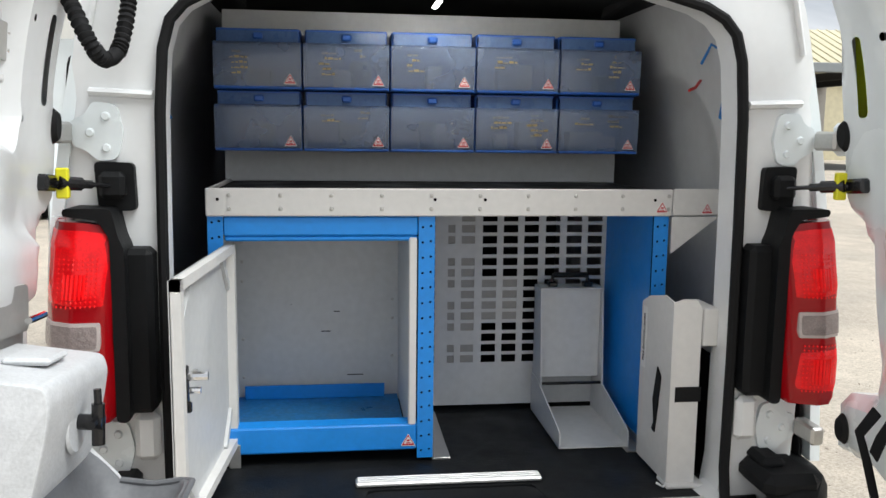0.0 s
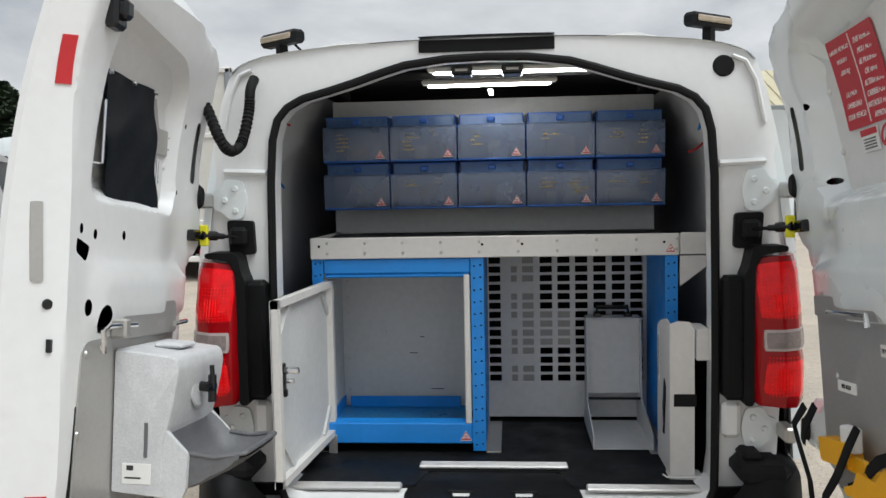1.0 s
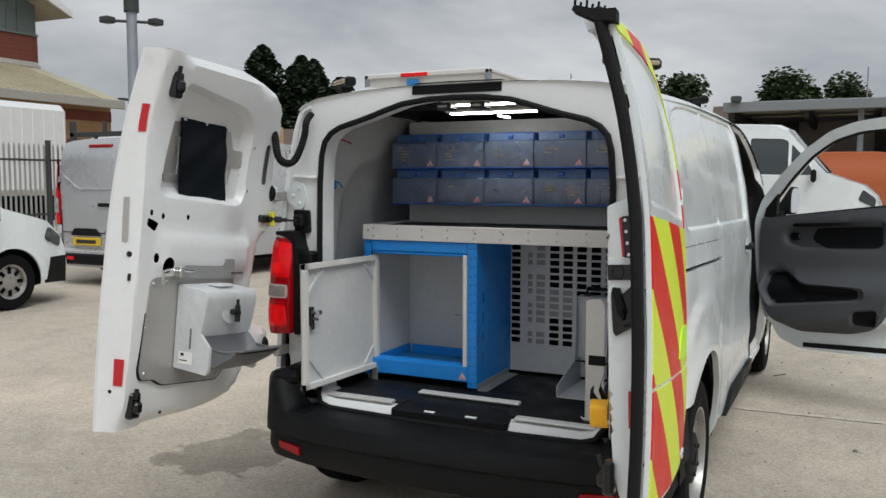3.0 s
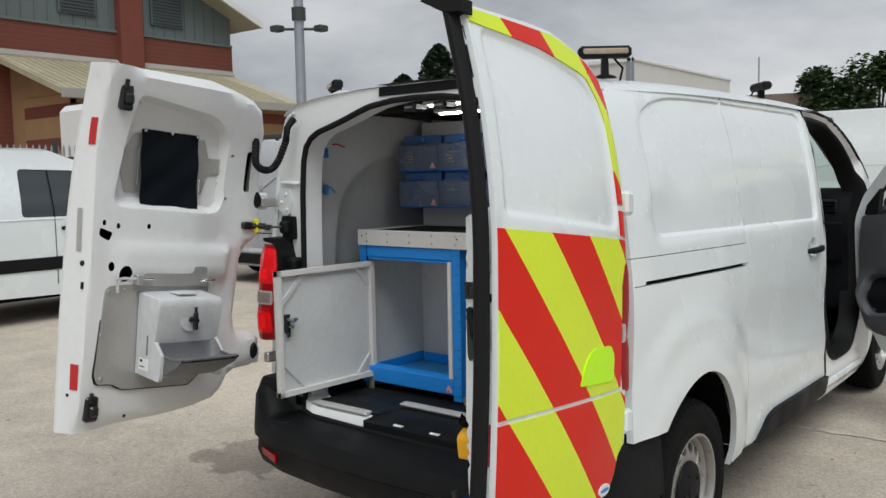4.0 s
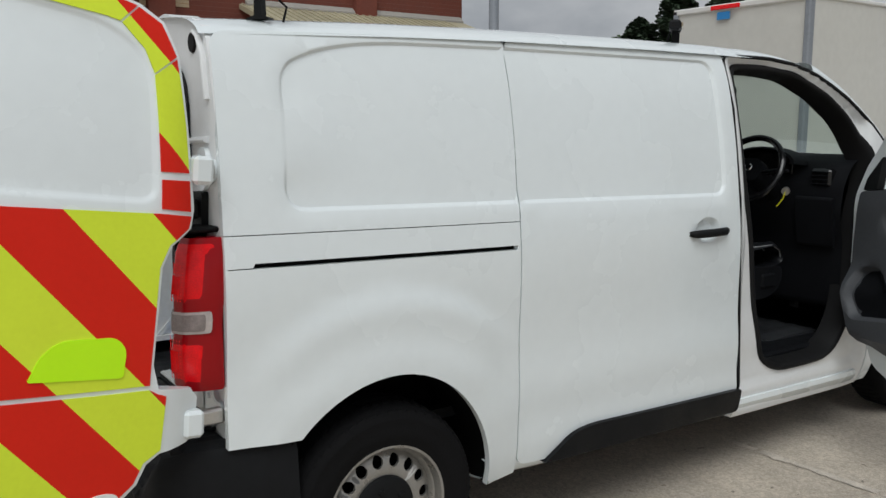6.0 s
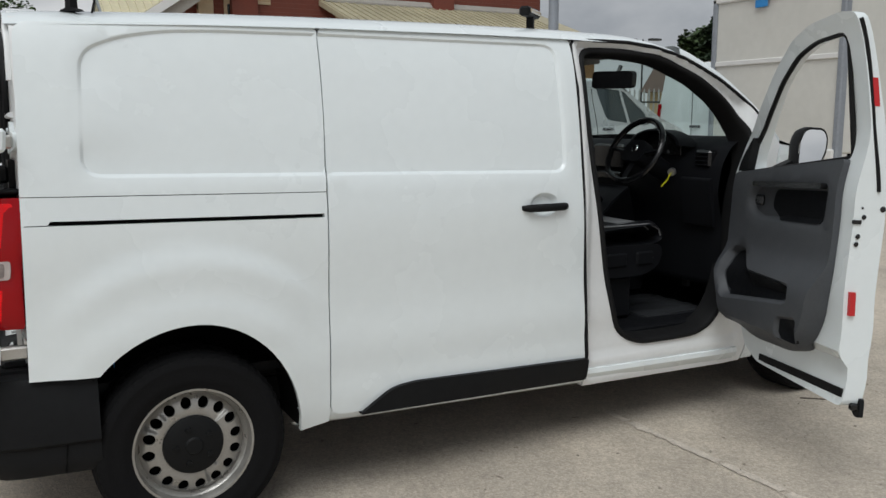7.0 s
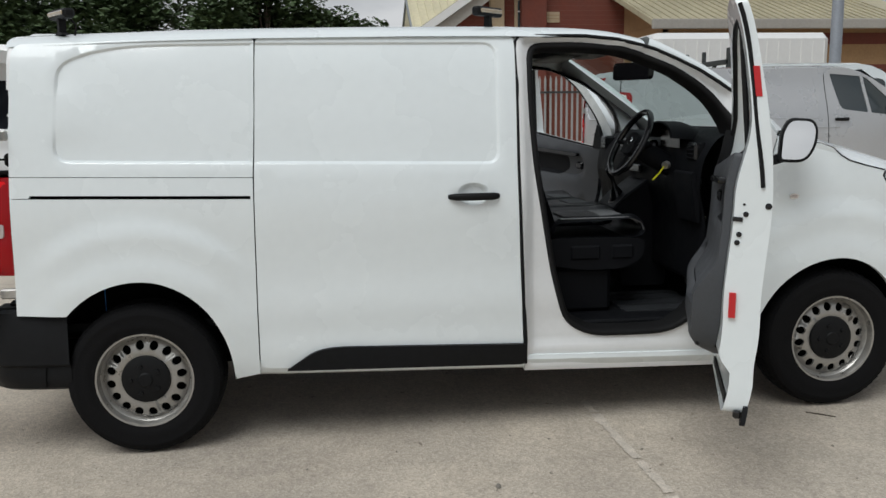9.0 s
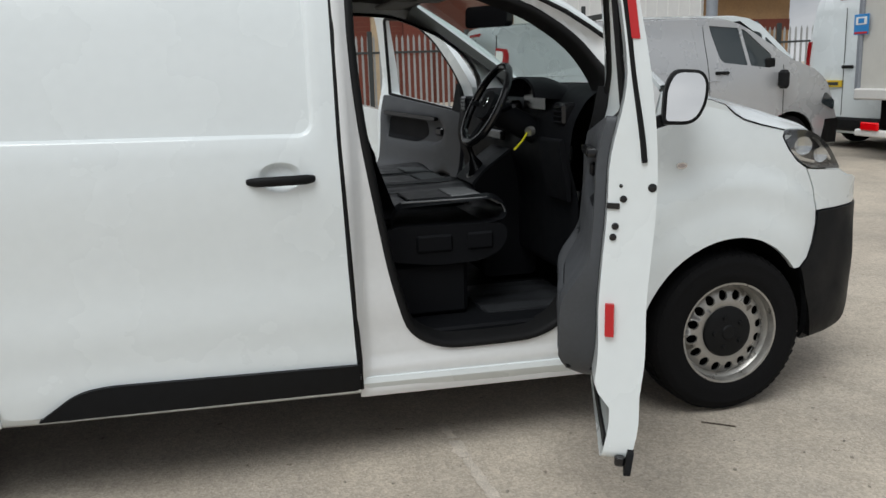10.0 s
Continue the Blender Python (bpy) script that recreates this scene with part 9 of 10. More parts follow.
for sx in (1, -1):
    def put(name, outline, d, mat, parent, r=0.01):
        return part(name, Build().sheet(rounded([(sx * x, z) for x, z in outline], r, 3), lambda x, z: silver_back(x, z, d), 0.05, 1, lambda x, z: silver_back(x, z, -0.02)), mat, parent, m=SM)
    tl_ = put("tail_lamp", [(0.872, 1.741), (0.985, 1.717), (1.005, 1.646), (1.000, 0.952), (0.900, 0.851), (0.796, 0.842), (0.808, 1.268), (0.852, 1.326)], 0.014, red_lens_deep, silver)
    put("clear_strip", [(0.890, 1.700), (0.960, 1.690), (0.970, 1.640), (0.955, 1.400), (0.895, 1.360)], 0.018, sign_white, tl_)
    put("clear_lens", [(0.845, 1.200), (0.945, 1.250), (0.950, 1.060), (0.840, 1.000)], 0.018, silver_paint, tl_)
    put("red_panel", [(0.845, 1.330), (0.950, 1.360), (0.950, 1.270), (0.840, 1.215)], 0.017, red_lens, tl_)
    put("red_panel", [(0.815, 0.980), (0.975, 1.040), (0.975, 0.970), (0.890, 0.870), (0.815, 0.865)], 0.017, red_lens, tl_)
    put("hinge", [(0.795, 1.52), (0.835, 1.52), (0.835, 1.44), (0.795, 1.44)], 0.03, steel_bare, silver, 0.006)
    put("hinge", [(0.795, 0.83), (0.855, 0.83), (0.855, 0.72), (0.795, 0.72)], 0.03, pale_steel, silver, 0.006)
    put("bumper_reflector", [(0.466, 0.410), (0.625, 0.414), (0.625, 0.366), (0.466, 0.362)], 0.085, red_lens, silver, 0.008)
    part("rear_door_edge", Build().tube([silver_back(sx * (0.872 - 0.08 * smooth_step(1.9, 0.75, z)), z, 0.001) for z in [0.50 + 0.14 * k for k in range(11)]], 0.006, 5), black_gap, silver, m=SM)
    part("door_crease", Build().tube([silver_back(sx * x, z, 0.000) for x, z in ((0.0, 1.345), (0.16, 1.345), (0.37, 1.343), (0.47, 1.37), (0.57, 1.436), (0.74, 1.53))], 0.014, 6, flat=0.6), silver_paint, silver, m=SM)
    part("door_step", Build().tube([silver_back(sx * x, 0.740, 0.0) for x in (0.0, 0.2, 0.4, 0.6, 0.79)], 0.007, 5), black_gap, silver, m=SM)
part("bumper_insert", Build().box((-0.66, -0.118, 0.30), (0.66, -0.05, 0.452), 0.02), black_plastic, silver, m=SM)
part("plate_recess", Build().prism(rounded([(-0.50, 0.80), (-0.10, 0.80), (0.0, 0.70), (-0.56, 0.70)], 0.02, 3), lambda x, z, d: Vector((x, d, z)), -0.075, -0.040), black_plastic, silver, m=SM)
part("maker_badge", Build().lathe([(0.0, 0.014), (0.030, 0.010), (0.034, 0.0)], SM @ frame_to((0.562, -0.036, 0.811), (0, -1, 0)), 24, squash=2.2), print_black, silver, "small dark oval badge")
part("badge_rim", Build().lathe([(0.034, 0.0), (0.034, 0.012), (0.040, 0.012), (0.040, 0.0)], SM @ frame_to((0.562, -0.036, 0.811), (0, -1, 0)), 24, squash=2.1, caps=False), chrome, silver)
L_, H_, hd = 4.40, 1.86, 0.95
parked_van("small white van with a black side strip", pose(-7.95, -0.75, 0), L_, 1.84, H_, white_paint, van_outline(L_, H_, hd), (0.80, 3.55), van_windows(L_, H_, hd), strip=0.56, screen_seg=((L_ - hd - 0.74, 0.94 * H_), (L_ - hd, 0.625 * H_)), r=0.32)
L_, H_, hd = 5.4, 2.5, 0.8
parked_van("large white panel van parked behind the silver one", pose(-8.15, 11.2, 0), L_, 2.05, H_, white_paint, van_outline(L_, H_, hd), (1.05, 4.45), van_windows(L_, H_, hd), screen_seg=((L_ - hd - 0.74, 0.94 * H_), (L_ - hd, 0.625 * H_)), lamp_z=(1.28, 1.76), plate_z=1.0)
L_, H_, hd = 5.9, 2.6, 1.0
parked_van("white high-roof van parked across the yard", pose(-3.9, 15.6, 0, 0, 0, -90), L_, 2.04, H_, white_paint, van_outline(L_, H_, hd), (1.2, 4.9), van_windows(L_, H_, hd), screen_seg=((L_ - hd - 0.74, 0.94 * H_), (L_ - hd, 0.625 * H_)))
L_, H_, hd = 5.0, 2.4, 0.9
parked_van("orange panel van standing under the canopy", pose(2.6, 29.0, 0, 0, 0, 100), L_, 2.0, H_, orange_paint, van_outline(L_, H_, hd), (1.0, 4.1), van_windows(L_, H_, hd), screen_seg=((L_ - hd - 0.74, 0.94 * H_), (L_ - hd, 0.625 * H_)), plate=False)
L_, H_, hd = 4.6, 2.26, 0.9
TM = pose(-10.90, 7.9, 0)
tip = parked_van("white tipper truck with a black headboard frame", TM, L_, 1.95, H_, white_paint, van_outline(L_, H_, hd), (0.9, 3.7), van_windows(L_, H_, hd), screen_seg=((L_ - hd - 0.74, 0.94 * H_), (L_ - hd, 0.625 * H_)), rear_glass=True)
part("headboard_bar", Build().box((-1.0, -0.12, 2.27), (1.0, -0.06, 2.36), 0.01), fence_dark, tip, m=TM)
part("headboard_bar", Build().box((-1.0, -0.12, 1.95), (1.0, -0.06, 2.02), 0.01), fence_dark, tip, m=TM)
for x, z0, z1 in ((-1.0, 1.0, 2.56), (-0.38, 1.9, 2.30), (0.33, 1.9, 2.30), (0.90, 1.0, 2.56), (-0.14, 2.33, 2.55)):
    part("headboard_post", Build().box((x, -0.12, z0), (x + (0.12 if abs(x) > 0.8 else 0.06), -0.05, z1), 0.01), fence_dark, tip, m=TM)
part("roof_beacon", Build().box((-0.52, 0.9, 2.30), (-0.04, 1.06, 2.44), 0.04), material("orange_beacon", (0.65, 0.17, 0.03), 0.3), tip, "orange beacon bar", m=TM)

# box truck
tr = thing("box_truck", "white box-bodied truck with grey corner posts", "truck")
X0, X1, Y0, Y1, Z0, Z1 = -6.98, -4.40, 10.4, 15.2, 0.95, 3.46
part("box_body", Build().box((X0 + 0.03, Y0 + 0.02, Z0), (X1 - 0.03, Y1, Z1 - 0.02), 0.02), box_panel, tr)
for x in (X0, X1 - 0.10):
    part("corner_post", Build().box((x, Y0 - 0.02, Z0 - 0.1), (x + 0.10, Y0 + 0.12, Z1), 0.02), pole_grey, tr)
part("top_rail", Build().box((X0, Y0 - 0.02, Z1 - 0.09), (X1, Y0 + 0.08, Z1 + 0.01), 0.02), pale_steel, tr)
for x in (X0, X1 - 0.06):
    part("roof_rail", Build().box((x, Y0, Z1 - 0.06), (x + 0.06, Y1, Z1 + 0.005), 0.015), pale_steel, tr)
part("door_rail", Build().box((X0 + 0.1, Y0 - 0.012, 2.34), (X1 - 0.1, Y0 + 0.03, 2.42), 0.01), pale_steel, tr)
part("tail_lift", Build().box((X0 + 0.05, Y0 - 0.06, 0.86), (X1 - 0.05, Y0 + 0.3, 1.02), 0.02), pale_steel, tr)
part("lamp_bar", Build().box((X0 + 0.1, Y0 - 0.05, 0.33), (X1 - 0.1, Y0 + 0.05, 0.43), 0.02), sign_white, tr)
for x in (X0 + 0.25, X1 - 0.60):
    part("tail_lamp", Build().box((x, Y0 - 0.08, 0.42), (x + 0.36, Y0 - 0.04, 0.54), 0.02), red_lens, tr)
part("marker_lamp", Build().box((X0 + 0.80, Y0 - 0.05, Z1 - 0.08), (X0 + 1.35, Y0 - 0.01, Z1 - 0.01), 0.01), red_lens, tr)
part("maker_plate", Build().box((X0 + 0.92, Y0 - 0.028, Z1 - 0.24), (X0 + 1.17, Y0 - 0.018, Z1 - 0.12), 0.004), sign_blue, tr, "small blue plate")
pl = part("hire_sign", Build().box((X0 - 0.06, Y0 - 0.030, 1.79), (X0 + 0.24, Y0 - 0.022, 2.08), 0.004), sign_blue, tr, "blue hire sign with a white panel")
part("sign_panel", Build().box((X0 - 0.02, Y0 - 0.034, 1.93), (X0 + 0.20, Y0 - 0.028, 2.04), 0.003), sign_white, pl)
part("sign_mark", Build().box((X0 + 0.03, Y0 - 0.037, 1.95), (X0 + 0.15, Y0 - 0.033, 2.02), 0.002), sign_blue, pl)
part("sign_bar", Build().box((X0 - 0.04, Y0 - 0.034, 1.80), (X0 + 0.22, Y0 - 0.028, 1.83), 0.003), red_tape, pl)
part("chassis", Build().box((X0 + 0.4, Y0 + 0.1, 0.45), (X1 - 0.4, Y1 + 1.8, 0.95), 0.05), black_gap, tr)
part("truck_cab", Build().box((X0 + 0.1, Y1 + 0.1, 0.5), (X1 - 0.1, Y1 + 2.0, 2.5), 0.25), white_paint, tr)
for y in (Y0 + 1.1, Y1 + 1.2):
    for s in (1, -1):
        simple_wheel(tr, Matrix.Translation(((X0 + X1) / 2, 0, 0)), s * 0.95, y, s, 0.36)

# white trailer far behind the fence
tl = thing("site_trailer", "long white trailer body behind the fence", "trailer")
TLM = pose(-25.5, 11.8, 0, 0, 0, 0)
part("trailer_body", Build().box((-1.2, 0, 0.9), (1.2, 6.6, 4.15), 0.22), white_trim, tl, m=TLM)
for k in range(15):
    part("trailer_rib", Build().box((1.19, 0.3 + 0.43 * k, 1.1), (1.215, 0.34 + 0.43 * k, 3.85), 0.008), sign_white, tl, m=TLM)
part("trailer_skirt", Build().box((-1.0, 0.5, 0.0), (1.0, 6.2, 0.95), 0.05), black_gap, tl, m=TLM)

# ---- masts and pole ----
pl = thing("lamp_column", "tall galvanised lamp column with two floodlights", "lamp column")
PX, PY = -16.3, 13.7
part("column", Build().lathe([(0.17, 0), (0.17, 1.2), (0.15, 1.25), (0.13, 9.6), (0.0, 9.6)], Matrix.Translation((PX, PY, 0)), 20), pole_grey, pl)
part("collar", Build().lathe([(0.14, 6.0), (0.20, 6.0), (0.20, 6.35), (0.14, 6.35)], Matrix.Translation((PX, PY, 0)), 20), fence_dark, pl)
for s in (1, -1):
    dv = Vector((0.74, 0.67, 0)) * s
    part("flood_arm", Build().tube([Vector((PX, PY, 5.75)), Vector((PX, PY, 5.75)) + dv * 0.5], 0.04, 8), fence_dark, pl)
    c = Vector((PX, PY, 5.75)) + dv * 0.62
    part("floodlight", Build().box(c - Vector((0.16, 0.16, 0.07)), c + Vector((0.16, 0.16, 0.10)), 0.03), fence_dark, pl)
for x, y, z, r in ((3.74, 45.0, 9.7, 0.10), (2.06, 46.0, 7.36, 0.05), (-15.8, 52.0, 8.6, 0.07)):
    single("mast", Build().lathe([(r, 0), (r, z * 0.4), (r * 0.7, z * 0.42), (r * 0.6, z), (0, z)], Matrix.Translation((x, y, 0)), 12), pole_grey, "thin grey mast against the sky", "mast", "masts")
ll = thing("street_lamp", "twin-headed street lamp beyond the yard", "street lamp")
part("post", Build().lathe([(0.08, 0), (0.06, 7.2), (0, 7.2)], Matrix.Translation((-45.0, 41.97, 0)), 10), fence_dark, ll)
part("lamp_head", Build().box((-45.7, 40.8, 7.1), (-45.2, 41.7, 7.25), 0.03), fence_dark, ll)
part("lamp_head", Build().box((-44.8, 42.25, 7.1), (-44.3, 43.15, 7.25), 0.03), fence_dark, ll)


# ---- fence ----
def fence_run(a, c, h=2.4, pale=0.16):
    a, c = Vector(a), Vector(c)
    d = (c - a).normalized()
    ln = (c - a).length
    f = thing("fence", "galvanised palisade fence with dark posts round the yard", "fence", "fences")
    pb = Build()
    ang = math.atan2(d.y, d.x)
    for i in range(int(ln / pale)):
        p = a + d * (i * pale)
        q = Matrix.Translation((p.x, p.y, 0)) @ Matrix.Rotation(ang, 4, "Z")
        pb.add([(-0.03, -0.01, 0.1), (0.03, -0.01, 0.1), (0.03, -0.01, h - 0.1), (0, -0.01, h), (-0.03, -0.01, h - 0.1), (-0.03, 0.01, 0.1), (0.03, 0.01, 0.1), (0.03, 0.01, h - 0.1), (0, 0.01, h), (-0.03, 0.01, h - 0.1)], [(0, 1, 2, 3, 4), (9, 8, 7, 6, 5), (1, 6, 7, 2), (4, 9, 5, 0), (2, 7, 8, 3), (3, 8, 9, 4)], q)
    tagged(part("pale_row", pb, fence_zinc, f, "galvanised fence pales"), kind="stuff")
    for z in (0.45, h - 0.5):
        part("rail", Build().box((0, -0.045, z), (ln, -0.011, z + 0.06), 0.005, Matrix.Translation((a.x, a.y, 0)) @ Matrix.Rotation(ang, 4, "Z")), fence_dark, f)
    for i in range(int(ln / 2.75) + 1):
        p = a + d * (i * 2.75)
        part("fence_post", Build().box((p.x - 0.06, p.y - 0.06, 0), (p.x + 0.06, p.y + 0.06, h + 0.1), 0.01), fence_dark, f)


fence_run((-19.5, -14), (-19.5, 18), 2.5)
fence_run((-19.5, 18), (-12.0, 27.0), 2.5)

def timber_crate(z):
    c = thing("timber_crate", "pale timber crate stacked behind the fence", "crate", "stacked crates")
    for k in range(5):
        part("board", Build().box((-18.30 + 0.195 * k, 21.0, z), (-18.125 + 0.195 * k, 21.03, z + 1.10), 0.004), timber, c)
    for dz in (0.06, 0.98):
        part("batten", Build().box((-18.30, 20.965, z + dz), (-17.345, 20.999, z + dz + 0.09), 0.004), timber, c)
    part("crate_body", Build().box((-18.28, 21.031, z), (-17.36, 21.9, z + 1.12), 0.01), timber, c)


timber = material("pale_timber", (0.42, 0.30, 0.17), 0.8, grain=0.2, scale=3)
for z in (0.0, 1.13, 2.26):
    timber_crate(z)

# ---- brick building ----
bl = thing("brick_building", "red and buff brick building with green cladding and a tan roof", "building")
FX, YA, YB, EV = -37.0, 5.2, 27.4, 10.8
MID = (YA + YB) / 2
RG = EV + (YB - YA) / 2 * 0.42
part("brick_wall", Build().prism([(6.6, 0), (YB, 0), (YB, 8.9), (10.4, 8.9), (6.6, 6.0)], lambda y, z, x: (x, y, z), FX - 20, FX), brick_red, bl, "red brick wall")
b = Build().prism([(10.8, 8.9), (YB, 8.9), (YB, EV), (MID, RG), (10.8, 9.4)], lambda y, z, x: (x, y, z), FX - 19.9, FX - 0.1)
part("clad_gable", b, clad_green, bl, "grey-green profiled cladding")
for i in range(25):
    y = 11.4 + 0.62 * i
    zt = EV + (RG - EV) * (1 - abs(y - MID) / ((YB - YA) / 2)) - 0.15 - (0.9 if y < 14 else 0.0)
    part("cladding_rib", Build().box((FX - 0.1, y, 8.95), (FX - 0.04, y + 0.07, zt), 0.01), clad_green, bl)
part("clad_sill", Build().box((FX - 0.2, 11.0, 8.85), (FX + 0.08, YB, 8.98), 0.02), clad_green, bl)
for s, (ya, yb) in ((1, (MID, YB + 1.2)), (-1, (YA - 1.2, MID))):
    e = EV - 0.5
    pts = [(ya, RG + 0.1), (yb, e), (yb, e - 0.35), (ya, RG - 0.25)] if s == 1 else [(4.35, 5.22), (9.5, 8.70), (MID, RG + 0.1), (MID, RG - 0.25), (9.6, 8.34), (4.55, 4.92)]
    part("roof_slope", Build().prism(pts, lambda y, z, x: (x, y, z), FX - 21, FX + 1.2), roof_tan, bl, "sheet roof slope")
    part("verge_board", Build().prism([(y, z - 0.03) for y, z in pts], lambda y, z, x: (x, y, z), FX + 1.2, FX + 1.32), white_trim, bl)
for y in (21.0, 10.4):
    part("pier", Build().box((FX - 0.1, y - 0.62, 0), (FX + 0.45, y + 0.62, RG - 2.8), 0.02), brick_red, bl, "brick pier")
for y in (18.4, 23.3, 13.4):
    o = part("louvre_panel", Build().box((FX - 0.12, y - 0.95, 9.5), (FX + 0.05, y + 0.95, 11.6), 0.03), material("louvre_grey", (0.08, 0.10, 0.11), 0.6), bl, "dark louvre panel")
    for k in range(12):
        part("louvre_blade", Build().box((FX + 0.03, y - 0.85, 9.6 + 0.16 * k), (FX + 0.10, y + 0.85, 9.66 + 0.16 * k), 0.01), fence_dark, o)
# lean-to along its foot
LX0, LX1, LYA, LYB = FX + 0.02, FX + 5.2, 15.0, 27.3
part("lean_to_roof", Build().prism([(LX0, 7.30), (LX1 + 0.9, 5.3), (LX1 + 0.9, 5.05), (LX0, 7.05)], lambda x, z, y: (x, y, z), LYA - 0.8, LYB), roof_tan, bl, "tan profiled sheet roof")
for k in range(int((LYB - LYA) / 0.4)):
    y = LYA - 0.7 + 0.4 * k
    part("roof_rib", Build().prism([(LX0, 7.35), (LX1 + 0.9, 5.35), (LX1 + 0.9, 5.28), (LX0, 7.28)], lambda x, z, yy: (x, yy, z), y, y + 0.07), roof_tan, bl)
part("lean_to_fascia", Build().box((LX1 + 0.85, LYA - 0.8, 4.90), (LX1 + 1.0, LYB, 5.32), 0.03), pale_wall, bl)
part("roof_flashing", Build().prism([(LX0, 7.32), (LX0 + 0.3, 7.22), (LX0 + 0.3, 7.30), (LX0, 7.55)], lambda x, z, y: (x, y, z), LYA - 0.5, LYB), pale_wall, bl)
part("lean_to_wall", Build().box((LX1 - 4, LYA, 0), (LX1, LYB, 5.2), 0.02), brick_buff, bl, "buff brick wall")
for z in (1.2, 2.9, 4.3):
    part("brick_band", Build().box((LX1 - 3.9, LYA - 0.02, z), (LX1 + 0.03, LYB, z + 0.5), 0.01), brick_red, bl)
part("lean_to_side", Build().prism([(LX0, 0), (LX1, 0), (LX1, 5.2), (LX0, 7.1)], lambda x, z, y: (x, y, z), LYA + 0.05, LYA + 0.3), brick_buff, bl)
buff_block = material("buff_block", (0.46, 0.36, 0.24), 0.85, grain=0.12, scale=1.5)
part("buff_pier", Build().box((FX - 0.2, 8.25, 0), (FX + 0.35, 8.95, 7.0), 0.02), buff_block, bl, "buff block pier")
for y, z0, z1 in ((10.7, 6.92, 7.40), (10.7, 5.80, 6.31), (16.2, 6.92, 7.40)):
    part("buff_panel", Build().box((FX - 0.1, y, z0), (FX + 0.05, y + 1.06, z1), 0.01), buff_block, bl)
    for k in range(2):
        part("panel_joint", Build().box((FX + 0.04, y, z0 + (z1 - z0) * (k + 1) / 3), (FX + 0.056, y + 1.06, z0 + (z1 - z0) * (k + 1) / 3 + 0.025), 0.002), brick_buff, bl)
part("window_surround", Build().box((FX - 0.05, 9.50, 5.3), (FX + 0.05, 10.14, 7.22), 0.02), buff_block, bl)
o = part("wall_window", Build().box((FX - 0.05, 9.66, 5.5), (FX + 0.07, 10.00, 6.85), 0.01), dark_glass, bl)
part("window_bar", Build().box((FX + 0.06, 9.66, 6.30), (FX + 0.085, 10.00, 6.36), 0.005), white_trim, o)
part("eaves_soffit", Build().prism([(4.6, 4.90), (9.6, 8.30), (9.9, 8.05), (5.6, 4.90)], lambda y, z, x: (x, y, z), FX + 0.02, FX + 1.1), pale_wall, bl)
wing = thing("far_shed", "cream sheet-roofed shed behind the brick building", "building")
part("shed_wall", Build().box((-52.0, 5.4, 0), (-43.8, 12.0, 6.2), 0.02), pale_wall, wing)
part("shed_roof", Build().prism([(-43.2, 5.9), (-47.6, 8.35), (-52.6, 5.9)], lambda x, z, y: (x, y, z), 5.1, 12.4), roof_cream, wing, "cream sheet roof")
for k in range(16):
    part("roof_rib", Build().prism([(-43.15, 5.98), (-47.6, 8.45), (-47.6, 8.35), (-43.15, 5.88)], lambda x, z, y: (x, y, z), 5.2 + 0.45 * k, 5.27 + 0.45 * k), roof_cream, wing)
part("verge_board", Build().prism([(-43.1, 5.85), (-47.6, 8.40), (-52.7, 5.85), (-52.7, 5.6), (-47.6, 8.1), (-43.1, 5.6)], lambda x, z, y: (x, y, z), 5.0, 5.1), fascia_grey, wing)
# courses of brick that show on the walls
course = material("brick_mortar_course", (0.185, 0.085, 0.06), 0.9, grain=0.2)
cb = Build()
for k in range(38):
    z = 0.3 + 0.225 * k
    cb.box((FX + 0.001, 6.65 + max(0.0, z - 6.0) * 1.33, z), (FX + 0.006, YB - 0.02, z + 0.018), 0.001)
tagged(part("mortar_course", cb, course, bl), kind="stuff")

# ---- shop canopy ----
cp = thing("canopy_building", "open-fronted grey canopy shop with dark interior", "building")
part("fascia", Build().box((-3.2, 31.4, 4.12), (26, 31.7, 4.52), 0.03), fascia_grey, cp)
part("canopy_roof", Build().box((-3.2, 31.7, 4.3), (26, 46, 4.50), 0.03), fascia_grey, cp)
part("back_wall", Build().box((-3.2, 41, 0), (26, 41.3, 4.3), 0.02), pale_wall, cp)
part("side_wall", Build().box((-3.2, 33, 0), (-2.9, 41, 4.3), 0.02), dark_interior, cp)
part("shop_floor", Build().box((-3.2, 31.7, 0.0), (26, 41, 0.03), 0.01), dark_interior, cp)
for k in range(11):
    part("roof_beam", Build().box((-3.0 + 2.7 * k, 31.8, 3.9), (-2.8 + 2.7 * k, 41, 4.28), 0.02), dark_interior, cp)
for y in (33.0, 36.0):
    for k in range(10):
        part("roof_light_strip", Build().box((-2.6 + 2.7 * k, y, 4.22), (-0.5 + 2.7 * k, y + 0.8, 4.27), 0.01), roof_cream, cp)
for x in (1.6, 6.5, 12.5, 18.5):
    part("canopy_post", Build().box((x, 32.2, 0), (x + 0.22, 32.42, 4.3), 0.02), pole_grey, cp)
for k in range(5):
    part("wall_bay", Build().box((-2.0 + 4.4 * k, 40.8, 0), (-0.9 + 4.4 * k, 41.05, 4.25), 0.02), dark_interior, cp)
part("flood_box", Build().box((3.0, 31.2, 4.15), (3.7, 31.42, 4.45), 0.05), dark_glass, cp)
part("flood_box", Build().box((-2.9, 31.2, 4.5), (-2.5, 31.42, 4.75), 0.05), dark_glass, cp)
rnd = random.Random(8)
